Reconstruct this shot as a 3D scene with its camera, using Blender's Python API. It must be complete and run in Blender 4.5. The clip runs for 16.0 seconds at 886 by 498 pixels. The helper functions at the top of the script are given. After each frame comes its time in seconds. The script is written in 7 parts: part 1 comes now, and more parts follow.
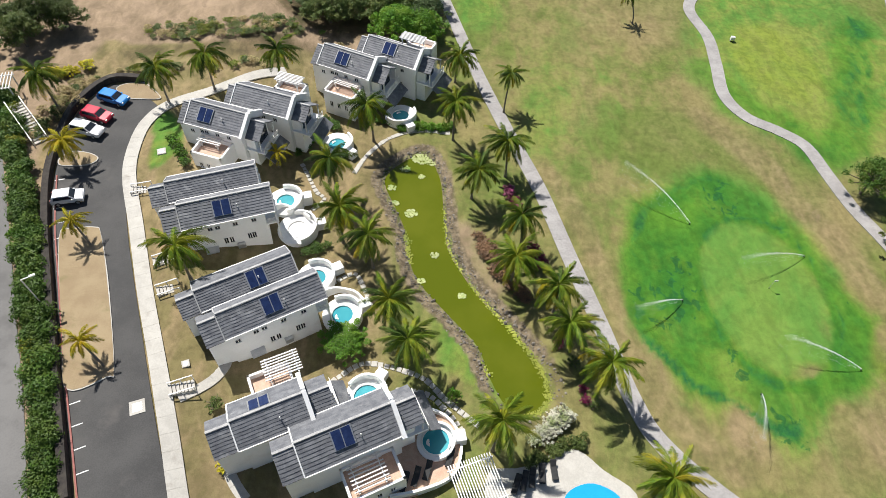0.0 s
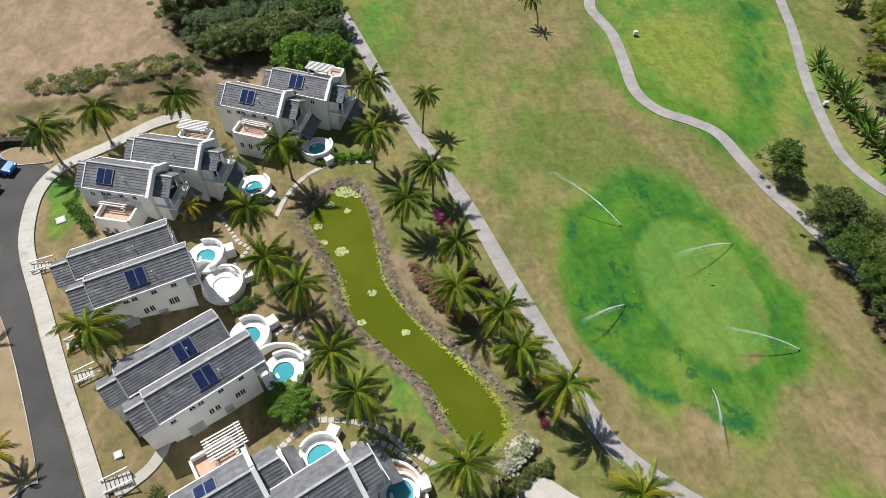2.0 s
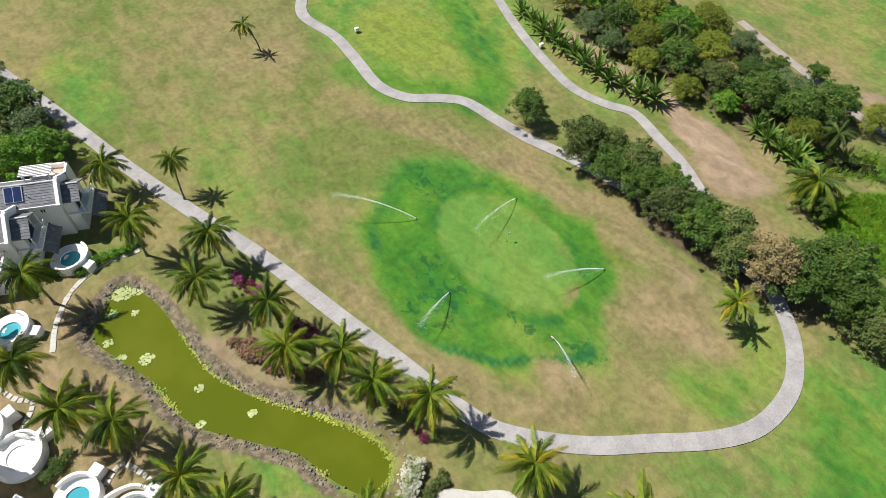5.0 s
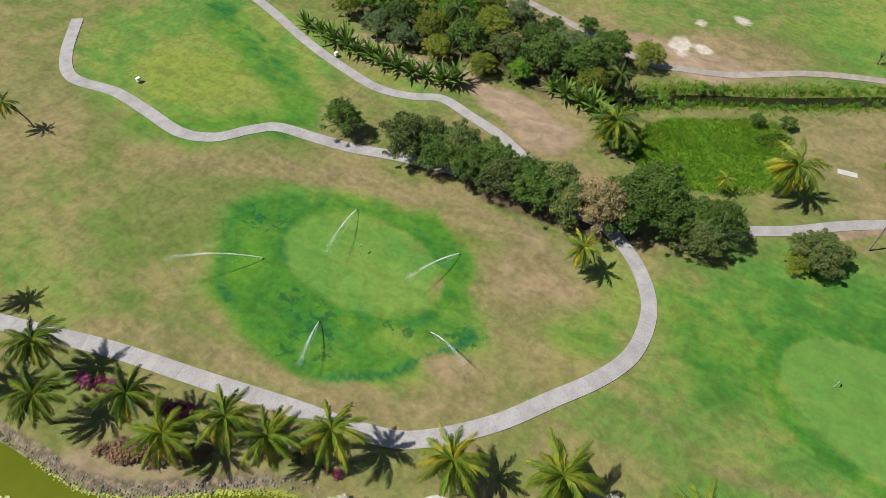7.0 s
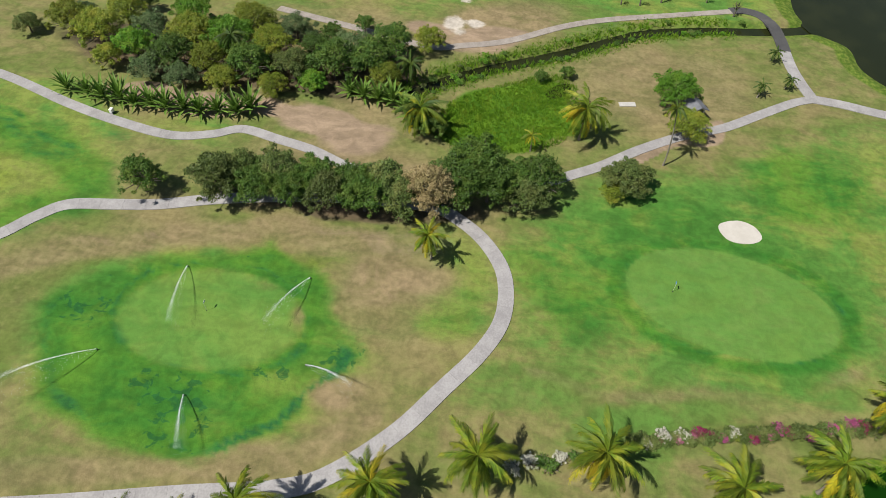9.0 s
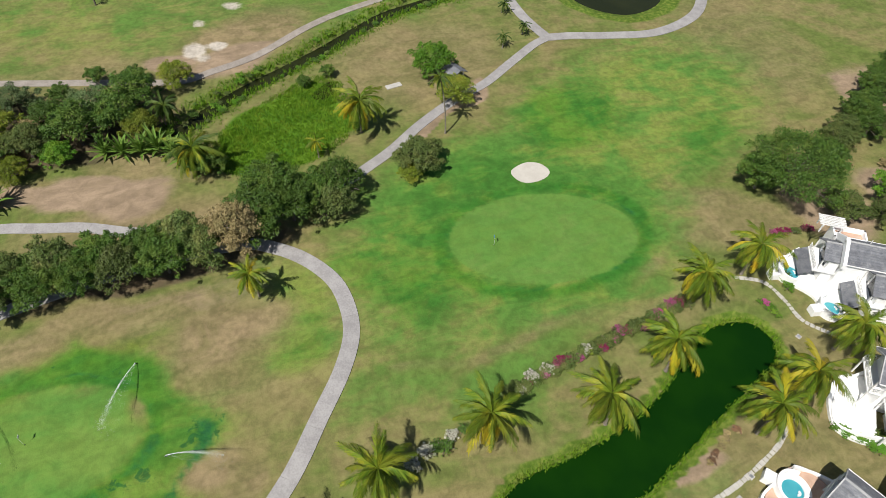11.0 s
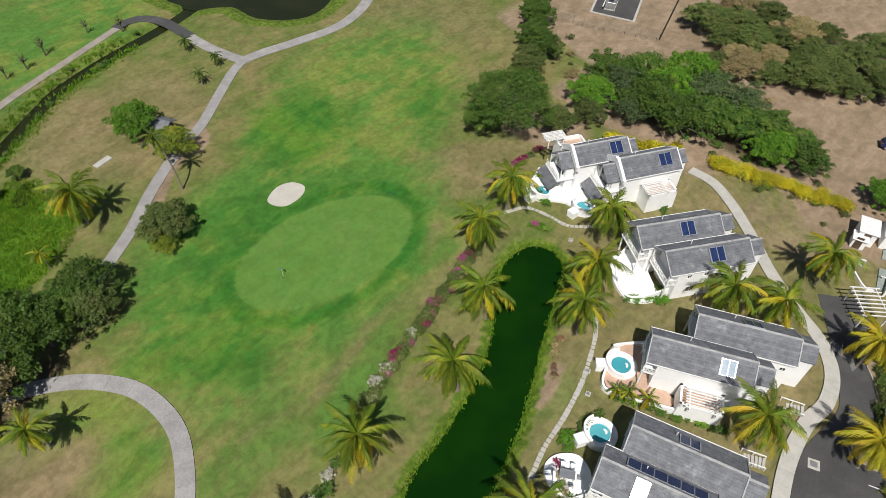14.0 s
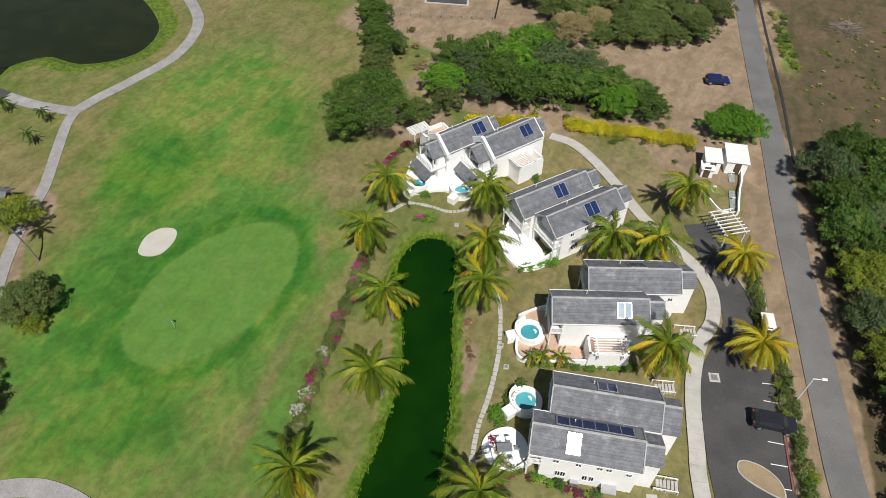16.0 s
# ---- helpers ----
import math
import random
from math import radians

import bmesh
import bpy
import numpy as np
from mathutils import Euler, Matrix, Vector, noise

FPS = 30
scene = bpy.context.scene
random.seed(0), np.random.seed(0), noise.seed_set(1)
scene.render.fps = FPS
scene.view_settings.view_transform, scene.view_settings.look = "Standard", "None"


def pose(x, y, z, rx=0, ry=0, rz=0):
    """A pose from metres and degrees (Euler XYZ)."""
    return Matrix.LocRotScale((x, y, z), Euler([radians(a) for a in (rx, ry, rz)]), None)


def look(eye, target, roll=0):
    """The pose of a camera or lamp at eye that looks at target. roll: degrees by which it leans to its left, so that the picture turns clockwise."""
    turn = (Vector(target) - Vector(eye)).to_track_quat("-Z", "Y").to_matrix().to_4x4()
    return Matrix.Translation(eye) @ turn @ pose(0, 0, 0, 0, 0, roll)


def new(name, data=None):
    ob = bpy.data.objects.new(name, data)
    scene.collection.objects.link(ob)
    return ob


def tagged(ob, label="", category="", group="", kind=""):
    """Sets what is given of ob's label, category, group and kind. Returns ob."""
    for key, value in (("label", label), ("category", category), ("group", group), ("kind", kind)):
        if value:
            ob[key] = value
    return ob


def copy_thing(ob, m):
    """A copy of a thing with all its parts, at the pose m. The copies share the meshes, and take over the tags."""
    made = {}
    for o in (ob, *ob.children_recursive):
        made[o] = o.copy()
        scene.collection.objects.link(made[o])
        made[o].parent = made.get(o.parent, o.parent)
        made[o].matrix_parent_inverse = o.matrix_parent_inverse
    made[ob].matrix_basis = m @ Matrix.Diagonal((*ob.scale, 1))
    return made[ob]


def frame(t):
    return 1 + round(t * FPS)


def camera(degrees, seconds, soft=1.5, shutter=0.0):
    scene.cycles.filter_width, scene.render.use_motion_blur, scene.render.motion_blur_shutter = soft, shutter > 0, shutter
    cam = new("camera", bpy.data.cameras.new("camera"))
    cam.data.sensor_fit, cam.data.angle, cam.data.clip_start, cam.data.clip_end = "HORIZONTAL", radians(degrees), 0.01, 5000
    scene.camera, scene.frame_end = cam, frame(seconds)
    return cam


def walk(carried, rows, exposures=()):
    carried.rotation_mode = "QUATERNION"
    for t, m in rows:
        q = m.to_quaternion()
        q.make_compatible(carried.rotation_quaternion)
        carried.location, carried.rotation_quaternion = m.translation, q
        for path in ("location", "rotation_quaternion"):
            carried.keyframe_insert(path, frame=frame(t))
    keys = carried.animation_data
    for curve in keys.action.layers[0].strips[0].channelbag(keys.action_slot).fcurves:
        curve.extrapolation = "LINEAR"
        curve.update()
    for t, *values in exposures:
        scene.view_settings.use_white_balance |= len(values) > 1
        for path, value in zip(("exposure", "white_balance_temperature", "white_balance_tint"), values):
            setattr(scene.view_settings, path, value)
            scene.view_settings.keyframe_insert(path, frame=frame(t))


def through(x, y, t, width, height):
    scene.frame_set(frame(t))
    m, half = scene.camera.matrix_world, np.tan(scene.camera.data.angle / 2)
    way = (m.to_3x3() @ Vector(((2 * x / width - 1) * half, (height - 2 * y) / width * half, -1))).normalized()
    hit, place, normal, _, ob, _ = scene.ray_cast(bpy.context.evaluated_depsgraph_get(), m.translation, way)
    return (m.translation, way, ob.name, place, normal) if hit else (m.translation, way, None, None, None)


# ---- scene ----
cam = camera(69.8, 16.0, 0.8)
PATH = [
    (0, (-1.493, 3.459, 63.012), (-1.455, 4.662, 61.415), 2.6),
    (0.5, (-1.504, 4.711, 63.043), (-1.428, 5.917, 61.449), 2.6),
    (1, (-1.605, 5.947, 63.134), (-1.482, 7.151, 61.542), 2.8),
    (1.5, (-1.371, 7.051, 63.279), (-1.198, 8.247, 61.686), 2.7),
    (2, (-1.409, 8.108, 63.576), (-1.163, 9.291, 61.982), 3.0),
    (2.5, (-1.16, 9.027, 63.863), (-0.839, 10.19, 62.267), 3.1),
    (3, (-0.888, 9.799, 64.17), (-0.474, 10.931, 62.574), 3.0),
    (3.5, (-0.778, 10.348, 64.279), (-0.268, 11.445, 62.687), 3.2),
    (4, (-0.531, 10.919, 64.383), (0.074, 11.97, 62.792), 3.3),
    (6.5, (-0.036, 12.707, 64.322), (1.003, 13.401, 62.761), 4.1),
    (7, (0.123, 12.897, 64.354), (1.23, 13.493, 62.799), 4.0),
    (7.5, (0.377, 13.042, 64.33), (1.539, 13.538, 62.78), 3.9),
    (8, (0.501, 13.202, 64.227), (1.714, 13.588, 62.685), 3.9),
    (8.5, (0.432, 13.442, 64.15), (1.687, 13.714, 62.616), 3.8),
    (9, (0.296, 13.901, 63.873), (1.586, 14.039, 62.351), 3.9),
    (9.5, (0.155, 14.146, 63.901), (1.464, 14.14, 62.389), 3.7),
    (10, (0.396, 14.023, 64.143), (1.696, 13.876, 62.63), 3.2),
    (12.5, (2.291, 15.869, 64.192), (3.384, 15.102, 62.703), 3.0),
    (13, (2.247, 15.627, 64.211), (3.282, 14.778, 62.726), 2.3),
    (13.5, (2.349, 15.458, 64.109), (3.32, 14.53, 62.627), 1.7),
    (14, (2.517, 15.532, 64.031), (3.412, 14.524, 62.553), 1.2),
    (14.5, (2.786, 15.765, 64.027), (3.6, 14.686, 62.553), 1.0),
    (15, (2.834, 15.829, 64.144), (3.566, 14.69, 62.672), 0.3),
    (15.5, (2.846, 15.834, 64.155), (3.503, 14.651, 62.682), -0.1),
    (16, (2.887, 15.95, 64.298), (3.492, 14.744, 62.821), -0.5),
]
walk(cam, [(t, look(eye, target, roll)) for t, eye, target, roll in PATH], [(0, 0.42), (1, 0.40), (2, 0.18), (2.6, 0.15), (3.3, 0.34), (4, 0.50), (7, 0.20), (8.5, 0.18), (10, 0.22), (12.5, -0.08), (16, -0.09)])

# world and sun: a clear late morning, sun from the north-west, high
SUN_EL, SUN_DIR = 56.0, Vector((-0.60, 0.80, 0.0)).normalized()
world = bpy.data.worlds.new("sky")
scene.world = world
world.use_nodes = True
wn = world.node_tree
sky = wn.nodes.new("ShaderNodeTexSky")
sky.sky_type, sky.sun_disc = "NISHITA", False
sky.sun_elevation = radians(SUN_EL)
sky.sun_rotation = math.atan2(SUN_DIR.x, SUN_DIR.y)
sky.air_density, sky.dust_density = 1.0, 0.6
wn.nodes["Background"].inputs["Strength"].default_value = 0.055
wn.links.new(sky.outputs["Color"], wn.nodes["Background"].inputs["Color"])
sun = new("sun", bpy.data.lights.new("sun", "SUN"))
sun.data.energy, sun.data.angle, sun.data.color = 5.0, radians(0.53), (1.0, 0.965, 0.915)
sun_from = SUN_DIR * math.cos(radians(SUN_EL)) + Vector((0, 0, math.sin(radians(SUN_EL))))
sun.matrix_world = look(sun_from * 300, (0, 0, 0))

# ---- materials ----
def material(name):
    m = bpy.data.materials.new(name)
    m.use_nodes = True
    return m, m.node_tree.nodes, m.node_tree.links, m.node_tree.nodes["Principled BSDF"]


def noise_node(nodes, links, coord, scale, detail=3.0, rough=0.55):
    n = nodes.new("ShaderNodeTexNoise")
    n.inputs["Scale"].default_value, n.inputs["Detail"].default_value, n.inputs["Roughness"].default_value = scale, detail, rough
    links.new(coord, n.inputs["Vector"])
    return n.outputs["Fac"]


def ramp_node(nodes, links, fac, lo, hi, a=0.0, b=1.0):
    r = nodes.new("ShaderNodeMapRange")
    r.interpolation_type = "SMOOTHSTEP"
    for i, v in enumerate((lo, hi, a, b)):
        r.inputs[i + 1].default_value = v
    links.new(fac, r.inputs[0])
    return r.outputs[0]


def mix_node(nodes, links, fac, a, b, blend="MIX"):
    m = nodes.new("ShaderNodeMix")
    m.data_type, m.blend_type = "RGBA", blend
    for sock, v in ((m.inputs[0], fac), (m.inputs[6], a), (m.inputs[7], b)):
        if isinstance(v, (int, float)):
            sock.default_value = v
        elif isinstance(v, tuple):
            sock.default_value = (*v[:3], 1)
        else:
            links.new(v, sock)
    return m.outputs[2]


def math_node(nodes, links, op, a, b):
    m = nodes.new("ShaderNodeMath")
    m.operation = op
    for sock, v in zip(m.inputs, (a, b)):
        if isinstance(v, (int, float)):
            sock.default_value = v
        else:
            links.new(v, sock)
    return m.outputs[0]


def bump_node(nodes, links, bsdf, height, strength, distance):
    b = nodes.new("ShaderNodeBump")
    b.inputs["Strength"].default_value, b.inputs["Distance"].default_value = strength, distance
    links.new(height, b.inputs["Height"])
    links.new(b.outputs["Normal"], bsdf.inputs["Normal"])


def surface(name, dark, light, scale, rough=0.8, metal=0.0, fine=8.0, bump=0.3, depth=0.02, vary=0.0, stain=None, spec=0.5):
    """A worn surface: two tones mixed by coarse and fine noise, a stain tone in patches, a tint from piece to piece."""
    m, nodes, links, bsdf = material(name)
    geo = nodes.new("ShaderNodeNewGeometry")
    p = geo.outputs["Position"]
    a, b = noise_node(nodes, links, p, scale, 4), noise_node(nodes, links, p, scale * fine, 3)
    f = math_node(nodes, links, "ADD", math_node(nodes, links, "MULTIPLY", a, 0.6), math_node(nodes, links, "MULTIPLY", b, 0.4))
    c = mix_node(nodes, links, ramp_node(nodes, links, f, 0.35, 0.65), dark, light)
    if stain:
        s = noise_node(nodes, links, p, scale * 0.45, 5, 0.7)
        c = mix_node(nodes, links, ramp_node(nodes, links, s, 0.55, 0.72), c, stain)
    if vary:
        info = nodes.new("ShaderNodeObjectInfo")
        v = ramp_node(nodes, links, info.outputs["Random"], 0, 1, 1 - vary, 1 + vary * 0.5)
        comb = nodes.new("ShaderNodeCombineColor")
        for i in range(3):
            links.new(v, comb.inputs[i])
        c = mix_node(nodes, links, 1.0, c, comb.outputs[0], "MULTIPLY")
    links.new(c, bsdf.inputs["Base Color"])
    bsdf.inputs["Roughness"].default_value, bsdf.inputs["Metallic"].default_value = rough, metal
    bsdf.inputs["Specular IOR Level"].default_value = spec
    bump_node(nodes, links, bsdf, b, bump, depth)
    return m


def foliage(name, tones, through=0.14):
    """Leaves: a tint from leaf to leaf and from plant to plant, with some light passing through."""
    m, nodes, links, bsdf = material(name)
    geo, info = nodes.new("ShaderNodeNewGeometry"), nodes.new("ShaderNodeObjectInfo")
    c = mix_node(nodes, links, ramp_node(nodes, links, geo.outputs["Random Per Island"], 0, 1), tones[0], tones[1])
    n = noise_node(nodes, links, geo.outputs["Position"], 0.55, 3)
    c = mix_node(nodes, links, ramp_node(nodes, links, n, 0.45, 0.7), c, tones[2])
    c = mix_node(nodes, links, ramp_node(nodes, links, info.outputs["Random"], 0, 1, 0.0, 0.45), c, tones[1])
    shade, comb = ramp_node(nodes, links, info.outputs["Random"], 1, 0, 0.78, 1.28), nodes.new("ShaderNodeCombineColor")
    for i in range(3):
        links.new(shade, comb.inputs[i])
    c = mix_node(nodes, links, 1.0, c, comb.outputs[0], "MULTIPLY")
    links.new(c, bsdf.inputs["Base Color"])
    bsdf.inputs["Roughness"].default_value = 0.55
    bsdf.inputs["Specular IOR Level"].default_value = 0.25
    tr = nodes.new("ShaderNodeBsdfTranslucent")
    links.new(c, tr.inputs["Color"])
    mixer = nodes.new("ShaderNodeMixShader")
    mixer.inputs[0].default_value = through
    links.new(bsdf.outputs[0], mixer.inputs[1])
    links.new(tr.outputs[0], mixer.inputs[2])
    links.new(mixer.outputs[0], nodes["Material Output"].inputs["Surface"])
    return m


def water(name, colour, other, rough=0.08, scale=1.2, bump=0.08, gloss=0.3):
    m, nodes, links, bsdf = material(name)
    geo = nodes.new("ShaderNodeNewGeometry")
    p = geo.outputs["Position"]
    c = mix_node(nodes, links, ramp_node(nodes, links, noise_node(nodes, links, p, 0.12, 4), 0.4, 0.65), colour, other)
    links.new(c, bsdf.inputs["Base Color"])
    bsdf.inputs["Roughness"].default_value = rough
    bsdf.inputs["IOR"].default_value, bsdf.inputs["Specular IOR Level"].default_value = 1.33, gloss
    bump_node(nodes, links, bsdf, noise_node(nodes, links, p, scale, 3), bump, 0.05)
    return m


def turf():
    """The ground: dry and green turf, bare soil, wet grass, marsh, by what grows where."""
    m, nodes, links, bsdf = material("turf_and_soil")
    p = nodes.new("ShaderNodeNewGeometry").outputs["Position"]
    za, zb, zc = (nodes.new("ShaderNodeVertexColor") for _ in range(3))
    za.layer_name, zb.layer_name, zc.layer_name = "zone_a", "zone_b", "zone_c"
    sa, sb, sc = (nodes.new("ShaderNodeSeparateColor") for _ in range(3))
    for z, s in ((za, sa), (zb, sb), (zc, sc)):
        links.new(z.outputs["Color"], s.inputs[0])
    lush, soil, wet, gold = sa.outputs[0], sa.outputs[1], sa.outputs[2], za.outputs["Alpha"]
    dry, marsh, rock, moss = sb.outputs[0], sb.outputs[1], sb.outputs[2], zb.outputs["Alpha"]
    spotty = nodes.new("ShaderNodeAttribute")
    spotty.attribute_name = "zone_spots"
    spotty = spotty.outputs["Fac"]
    putting, deep, earth, chalk = sc.outputs[0], sc.outputs[1], sc.outputs[2], zc.outputs["Alpha"]

    def mixed(fac, c1, c2):
        return mix_node(nodes, links, fac, c1, c2)

    def ramp(fac, lo, hi, v0=0.0, v1=1.0):
        return ramp_node(nodes, links, fac, lo, hi, v0, v1)

    def mul(u, v):
        return math_node(nodes, links, "MULTIPLY", u, v)

    def add(u, v):
        return math_node(nodes, links, "ADD", u, v)

    def warped(scale, stretch, turn, detail=4, swirl=0.0):
        mp = nodes.new("ShaderNodeMapping")
        mp.inputs["Scale"].default_value, mp.inputs["Rotation"].default_value = stretch, (0, 0, radians(turn))
        links.new(p, mp.inputs["Vector"])
        n = nodes.new("ShaderNodeTexNoise")
        n.inputs["Scale"].default_value, n.inputs["Detail"].default_value, n.inputs["Roughness"].default_value = scale, detail, 0.6
        n.inputs["Distortion"].default_value = swirl
        links.new(mp.outputs[0], n.inputs["Vector"])
        return n.outputs["Fac"]

    n1, n2 = warped(0.045, (1, 1, 1), 0, 4, 1.0), warped(0.22, (1, 0.6, 1), 25, 5, 0.9)
    n3, n4 = warped(1.3, (1, 1, 1), 0, 4), warped(8.0, (1, 1, 1), 0, 2)
    streak = warped(0.26, (1, 0.42, 1), 14, 5, 0.9)
    cross = warped(0.16, (0.3, 1, 1), 40, 4, 0.8)
    f = add(add(mul(n1, 0.42), mul(n2, 0.22)), add(mul(streak, 0.22), mul(cross, 0.14)))
    ragged = math_node(nodes, links, "SUBTRACT", add(mul(n2, 0.7), add(mul(streak, 0.5), mul(n3, 0.25))), 0.725)

    def edged(mask, amount=0.5, lo=0.3, hi=0.7):
        return ramp(add(mask, mul(ragged, amount)), lo, hi)

    c = mixed(ramp(f, 0.41, 0.59), STRAW, OLIVE)
    c = mixed(ramp(streak, 0.55, 0.75, 0.0, 0.28), c, (0.24, 0.195, 0.092))
    c = mixed(edged(dry, 1.2, 0.2, 1.05), c, mixed(ramp(n2, 0.38, 0.62), (0.262, 0.196, 0.108), (0.175, 0.148, 0.066)))
    green = mixed(ramp(f, 0.44, 0.56), (0.168, 0.218, 0.042), (0.084, 0.186, 0.032))
    c = mixed(edged(lush, 1.0, 0.12, 1.0), c, green)
    c = mixed(edged(gold, 1.3, 0.3, 1.05), c, mixed(n2, (0.230, 0.232, 0.046), (0.145, 0.210, 0.024)))
    c = mixed(mul(edged(deep, 0.7, 0.15, 0.95), 0.86), c, mixed(ramp(f, 0.42, 0.58), (0.058, 0.178, 0.014), (0.026, 0.128, 0.014)))
    c = mixed(edged(wet, 1.6, 0.35, 0.95), c, mixed(ramp(n3, 0.35, 0.7), (0.018, 0.098, 0.032), (0.028, 0.124, 0.022)))
    spots = warped(0.85, (1, 0.8, 1), 20, 4, 0.6)
    c = mixed(ramp(add(mul(spotty, 0.29), spots), 0.81, 0.87, 0.0, 0.75), c, (0.016, 0.092, 0.024))
    c = mixed(edged(marsh, 0.6), c, mixed(ramp(n2, 0.35, 0.65), (0.058, 0.140, 0.010), (0.105, 0.195, 0.014)))
    c = mixed(edged(soil, 1.0), c, mixed(ramp(add(mul(n2, 0.6), mul(n3, 0.4)), 0.36, 0.64), (0.325, 0.240, 0.160), (0.220, 0.164, 0.104)))
    c = mixed(edged(earth, 1.0), c, mixed(ramp(add(mul(n2, 0.7), mul(n3, 0.3)), 0.38, 0.62), (0.132, 0.096, 0.056), (0.082, 0.072, 0.036)))
    c = mixed(edged(chalk, 1.2, 0.35, 0.8), c, (0.46, 0.41, 0.34))
    c = mixed(edged(rock, 0.8), c, mixed(ramp(n3, 0.4, 0.65), (0.125, 0.10, 0.065), (0.225, 0.18, 0.12)))
    c = mixed(edged(moss, 0.8), c, mixed(ramp(n3, 0.4, 0.65), (0.075, 0.130, 0.015), (0.135, 0.175, 0.030)))
    wave = nodes.new("ShaderNodeTexWave")
    wave.inputs["Scale"].default_value, wave.inputs["Distortion"].default_value = 0.10, 1.5
    turned = nodes.new("ShaderNodeMapping")
    turned.inputs["Rotation"].default_value = (0, 0, radians(62))
    links.new(p, turned.inputs["Vector"]), links.new(turned.outputs[0], wave.inputs["Vector"])
    mown = mixed(ramp(add(wave.outputs["Fac"], n2), 0.6, 1.5), (0.094, 0.222, 0.038), (0.102, 0.232, 0.042))
    mown = mixed(ramp(n2, 0.42, 0.72, 0.0, 0.7), mown, (0.136, 0.222, 0.040))
    c = mixed(mul(ramp(putting, 0.25, 0.75), 0.66), c, mown)
    n5 = warped(0.55, (1, 0.75, 1), 50, 5, 0.9)
    rake = warped(0.9, (1, 0.12, 1), 62, 3, 0.5)
    grain = ramp(add(add(mul(n4, 0.16), mul(n3, 0.30)), add(mul(n5, 0.42), mul(rake, 0.12))), 0.37, 0.63, 0.76, 1.22)
    calm = mul(putting, 0.45)
    grain = add(mul(grain, math_node(nodes, links, "SUBTRACT", 1.0, calm)), calm)
    comb = nodes.new("ShaderNodeCombineColor")
    for i in range(3):
        links.new(grain, comb.inputs[i])
    c = mix_node(nodes, links, 1.0, c, comb.outputs[0], "MULTIPLY")
    links.new(c, bsdf.inputs["Base Color"])
    bsdf.inputs["Roughness"].default_value, bsdf.inputs["Specular IOR Level"].default_value = 0.95, 0.15
    bump_node(nodes, links, bsdf, add(n4, n3), 0.4, 0.06)
    return m


STRAW, OLIVE = (0.208, 0.178, 0.074), (0.112, 0.150, 0.034)
TURF = turf()
ASPHALT = surface("asphalt", (0.051, 0.050, 0.049), (0.078, 0.076, 0.073), 0.25, 0.9, fine=30, stain=(0.096, 0.090, 0.084), vary=0.0)
STREET = surface("old_street_asphalt", (0.135, 0.131, 0.126), (0.180, 0.174, 0.166), 0.2, 0.9, fine=30, stain=(0.115, 0.111, 0.106))
CONCRETE = surface("path_concrete", (0.272, 0.256, 0.248), (0.360, 0.344, 0.328), 0.6, 0.85, stain=(0.255, 0.240, 0.232), vary=0.08)
DIRT_PATH = surface("dusty_path_concrete", (0.250, 0.215, 0.180), (0.345, 0.305, 0.262), 0.6, 0.9, stain=(0.225, 0.190, 0.150), vary=0.06)
PALE = surface("pale_sidewalk_concrete", (0.413, 0.392, 0.351), (0.495, 0.474, 0.426), 0.8, 0.8, stain=(0.358, 0.330, 0.289), vary=0.03)
STUCCO = surface("white_stucco", (0.86, 0.855, 0.84), (0.91, 0.905, 0.89), 0.7, 0.75, stain=(0.80, 0.785, 0.75), bump=0.15)
WHITE = surface("white_painted_wood", (0.76, 0.75, 0.72), (0.84, 0.83, 0.80), 1.5, 0.5, bump=0.1)
ROOF = surface("grey_roof_tile", (0.105, 0.110, 0.124), (0.185, 0.190, 0.202), 1.3, 0.7, fine=7, stain=(0.27, 0.273, 0.278), vary=0.14, bump=0.4)
ROOF_CAP = surface("pale_ridge_tile", (0.30, 0.30, 0.30), (0.46, 0.455, 0.44), 1.2, 0.7, stain=(0.22, 0.22, 0.22))
GLASS_DARK = surface("dark_window_glass", (0.02, 0.025, 0.03), (0.035, 0.04, 0.05), 0.5, 0.08, bump=0.0)
SOLAR = surface("blue_solar_glass", (0.014, 0.024, 0.075), (0.024, 0.042, 0.115), 2.0, 0.22, bump=0.0, spec=0.3)
METAL = surface("grey_metal", (0.45, 0.46, 0.47), (0.58, 0.58, 0.58), 1.5, 0.35, 0.7, bump=0.1)
TERRACOTTA = surface("terracotta_tile", (0.46, 0.30, 0.215), (0.56, 0.39, 0.29), 1.6, 0.75, stain=(0.50, 0.40, 0.32))
WOOD_DARK = surface("dark_stained_wood", (0.07, 0.045, 0.03), (0.13, 0.085, 0.055), 2.0, 0.6)
BARK = surface("palm_bark", (0.160, 0.136, 0.104), (0.256, 0.224, 0.176), 3.0, 0.9, bump=0.6)
TREE_BARK = surface("tree_bark", (0.080, 0.064, 0.048), (0.144, 0.120, 0.096), 3.0, 0.9, bump=0.6)
STONE = surface("grey_pond_stone", (0.115, 0.10, 0.08), (0.25, 0.225, 0.19), 2.2, 0.85, fine=4, bump=0.6)
SAND = surface("bunker_sand", (0.46, 0.425, 0.365), (0.53, 0.495, 0.43), 0.7, 0.95, fine=20)
RED_PAINT = surface("dull_red_coping", (0.22, 0.06, 0.05), (0.30, 0.10, 0.08), 1.5, 0.7)
FROND = foliage("palm_frond_green", ((0.062, 0.125, 0.010), (0.145, 0.200, 0.014), (0.285, 0.275, 0.022)), 0.20)
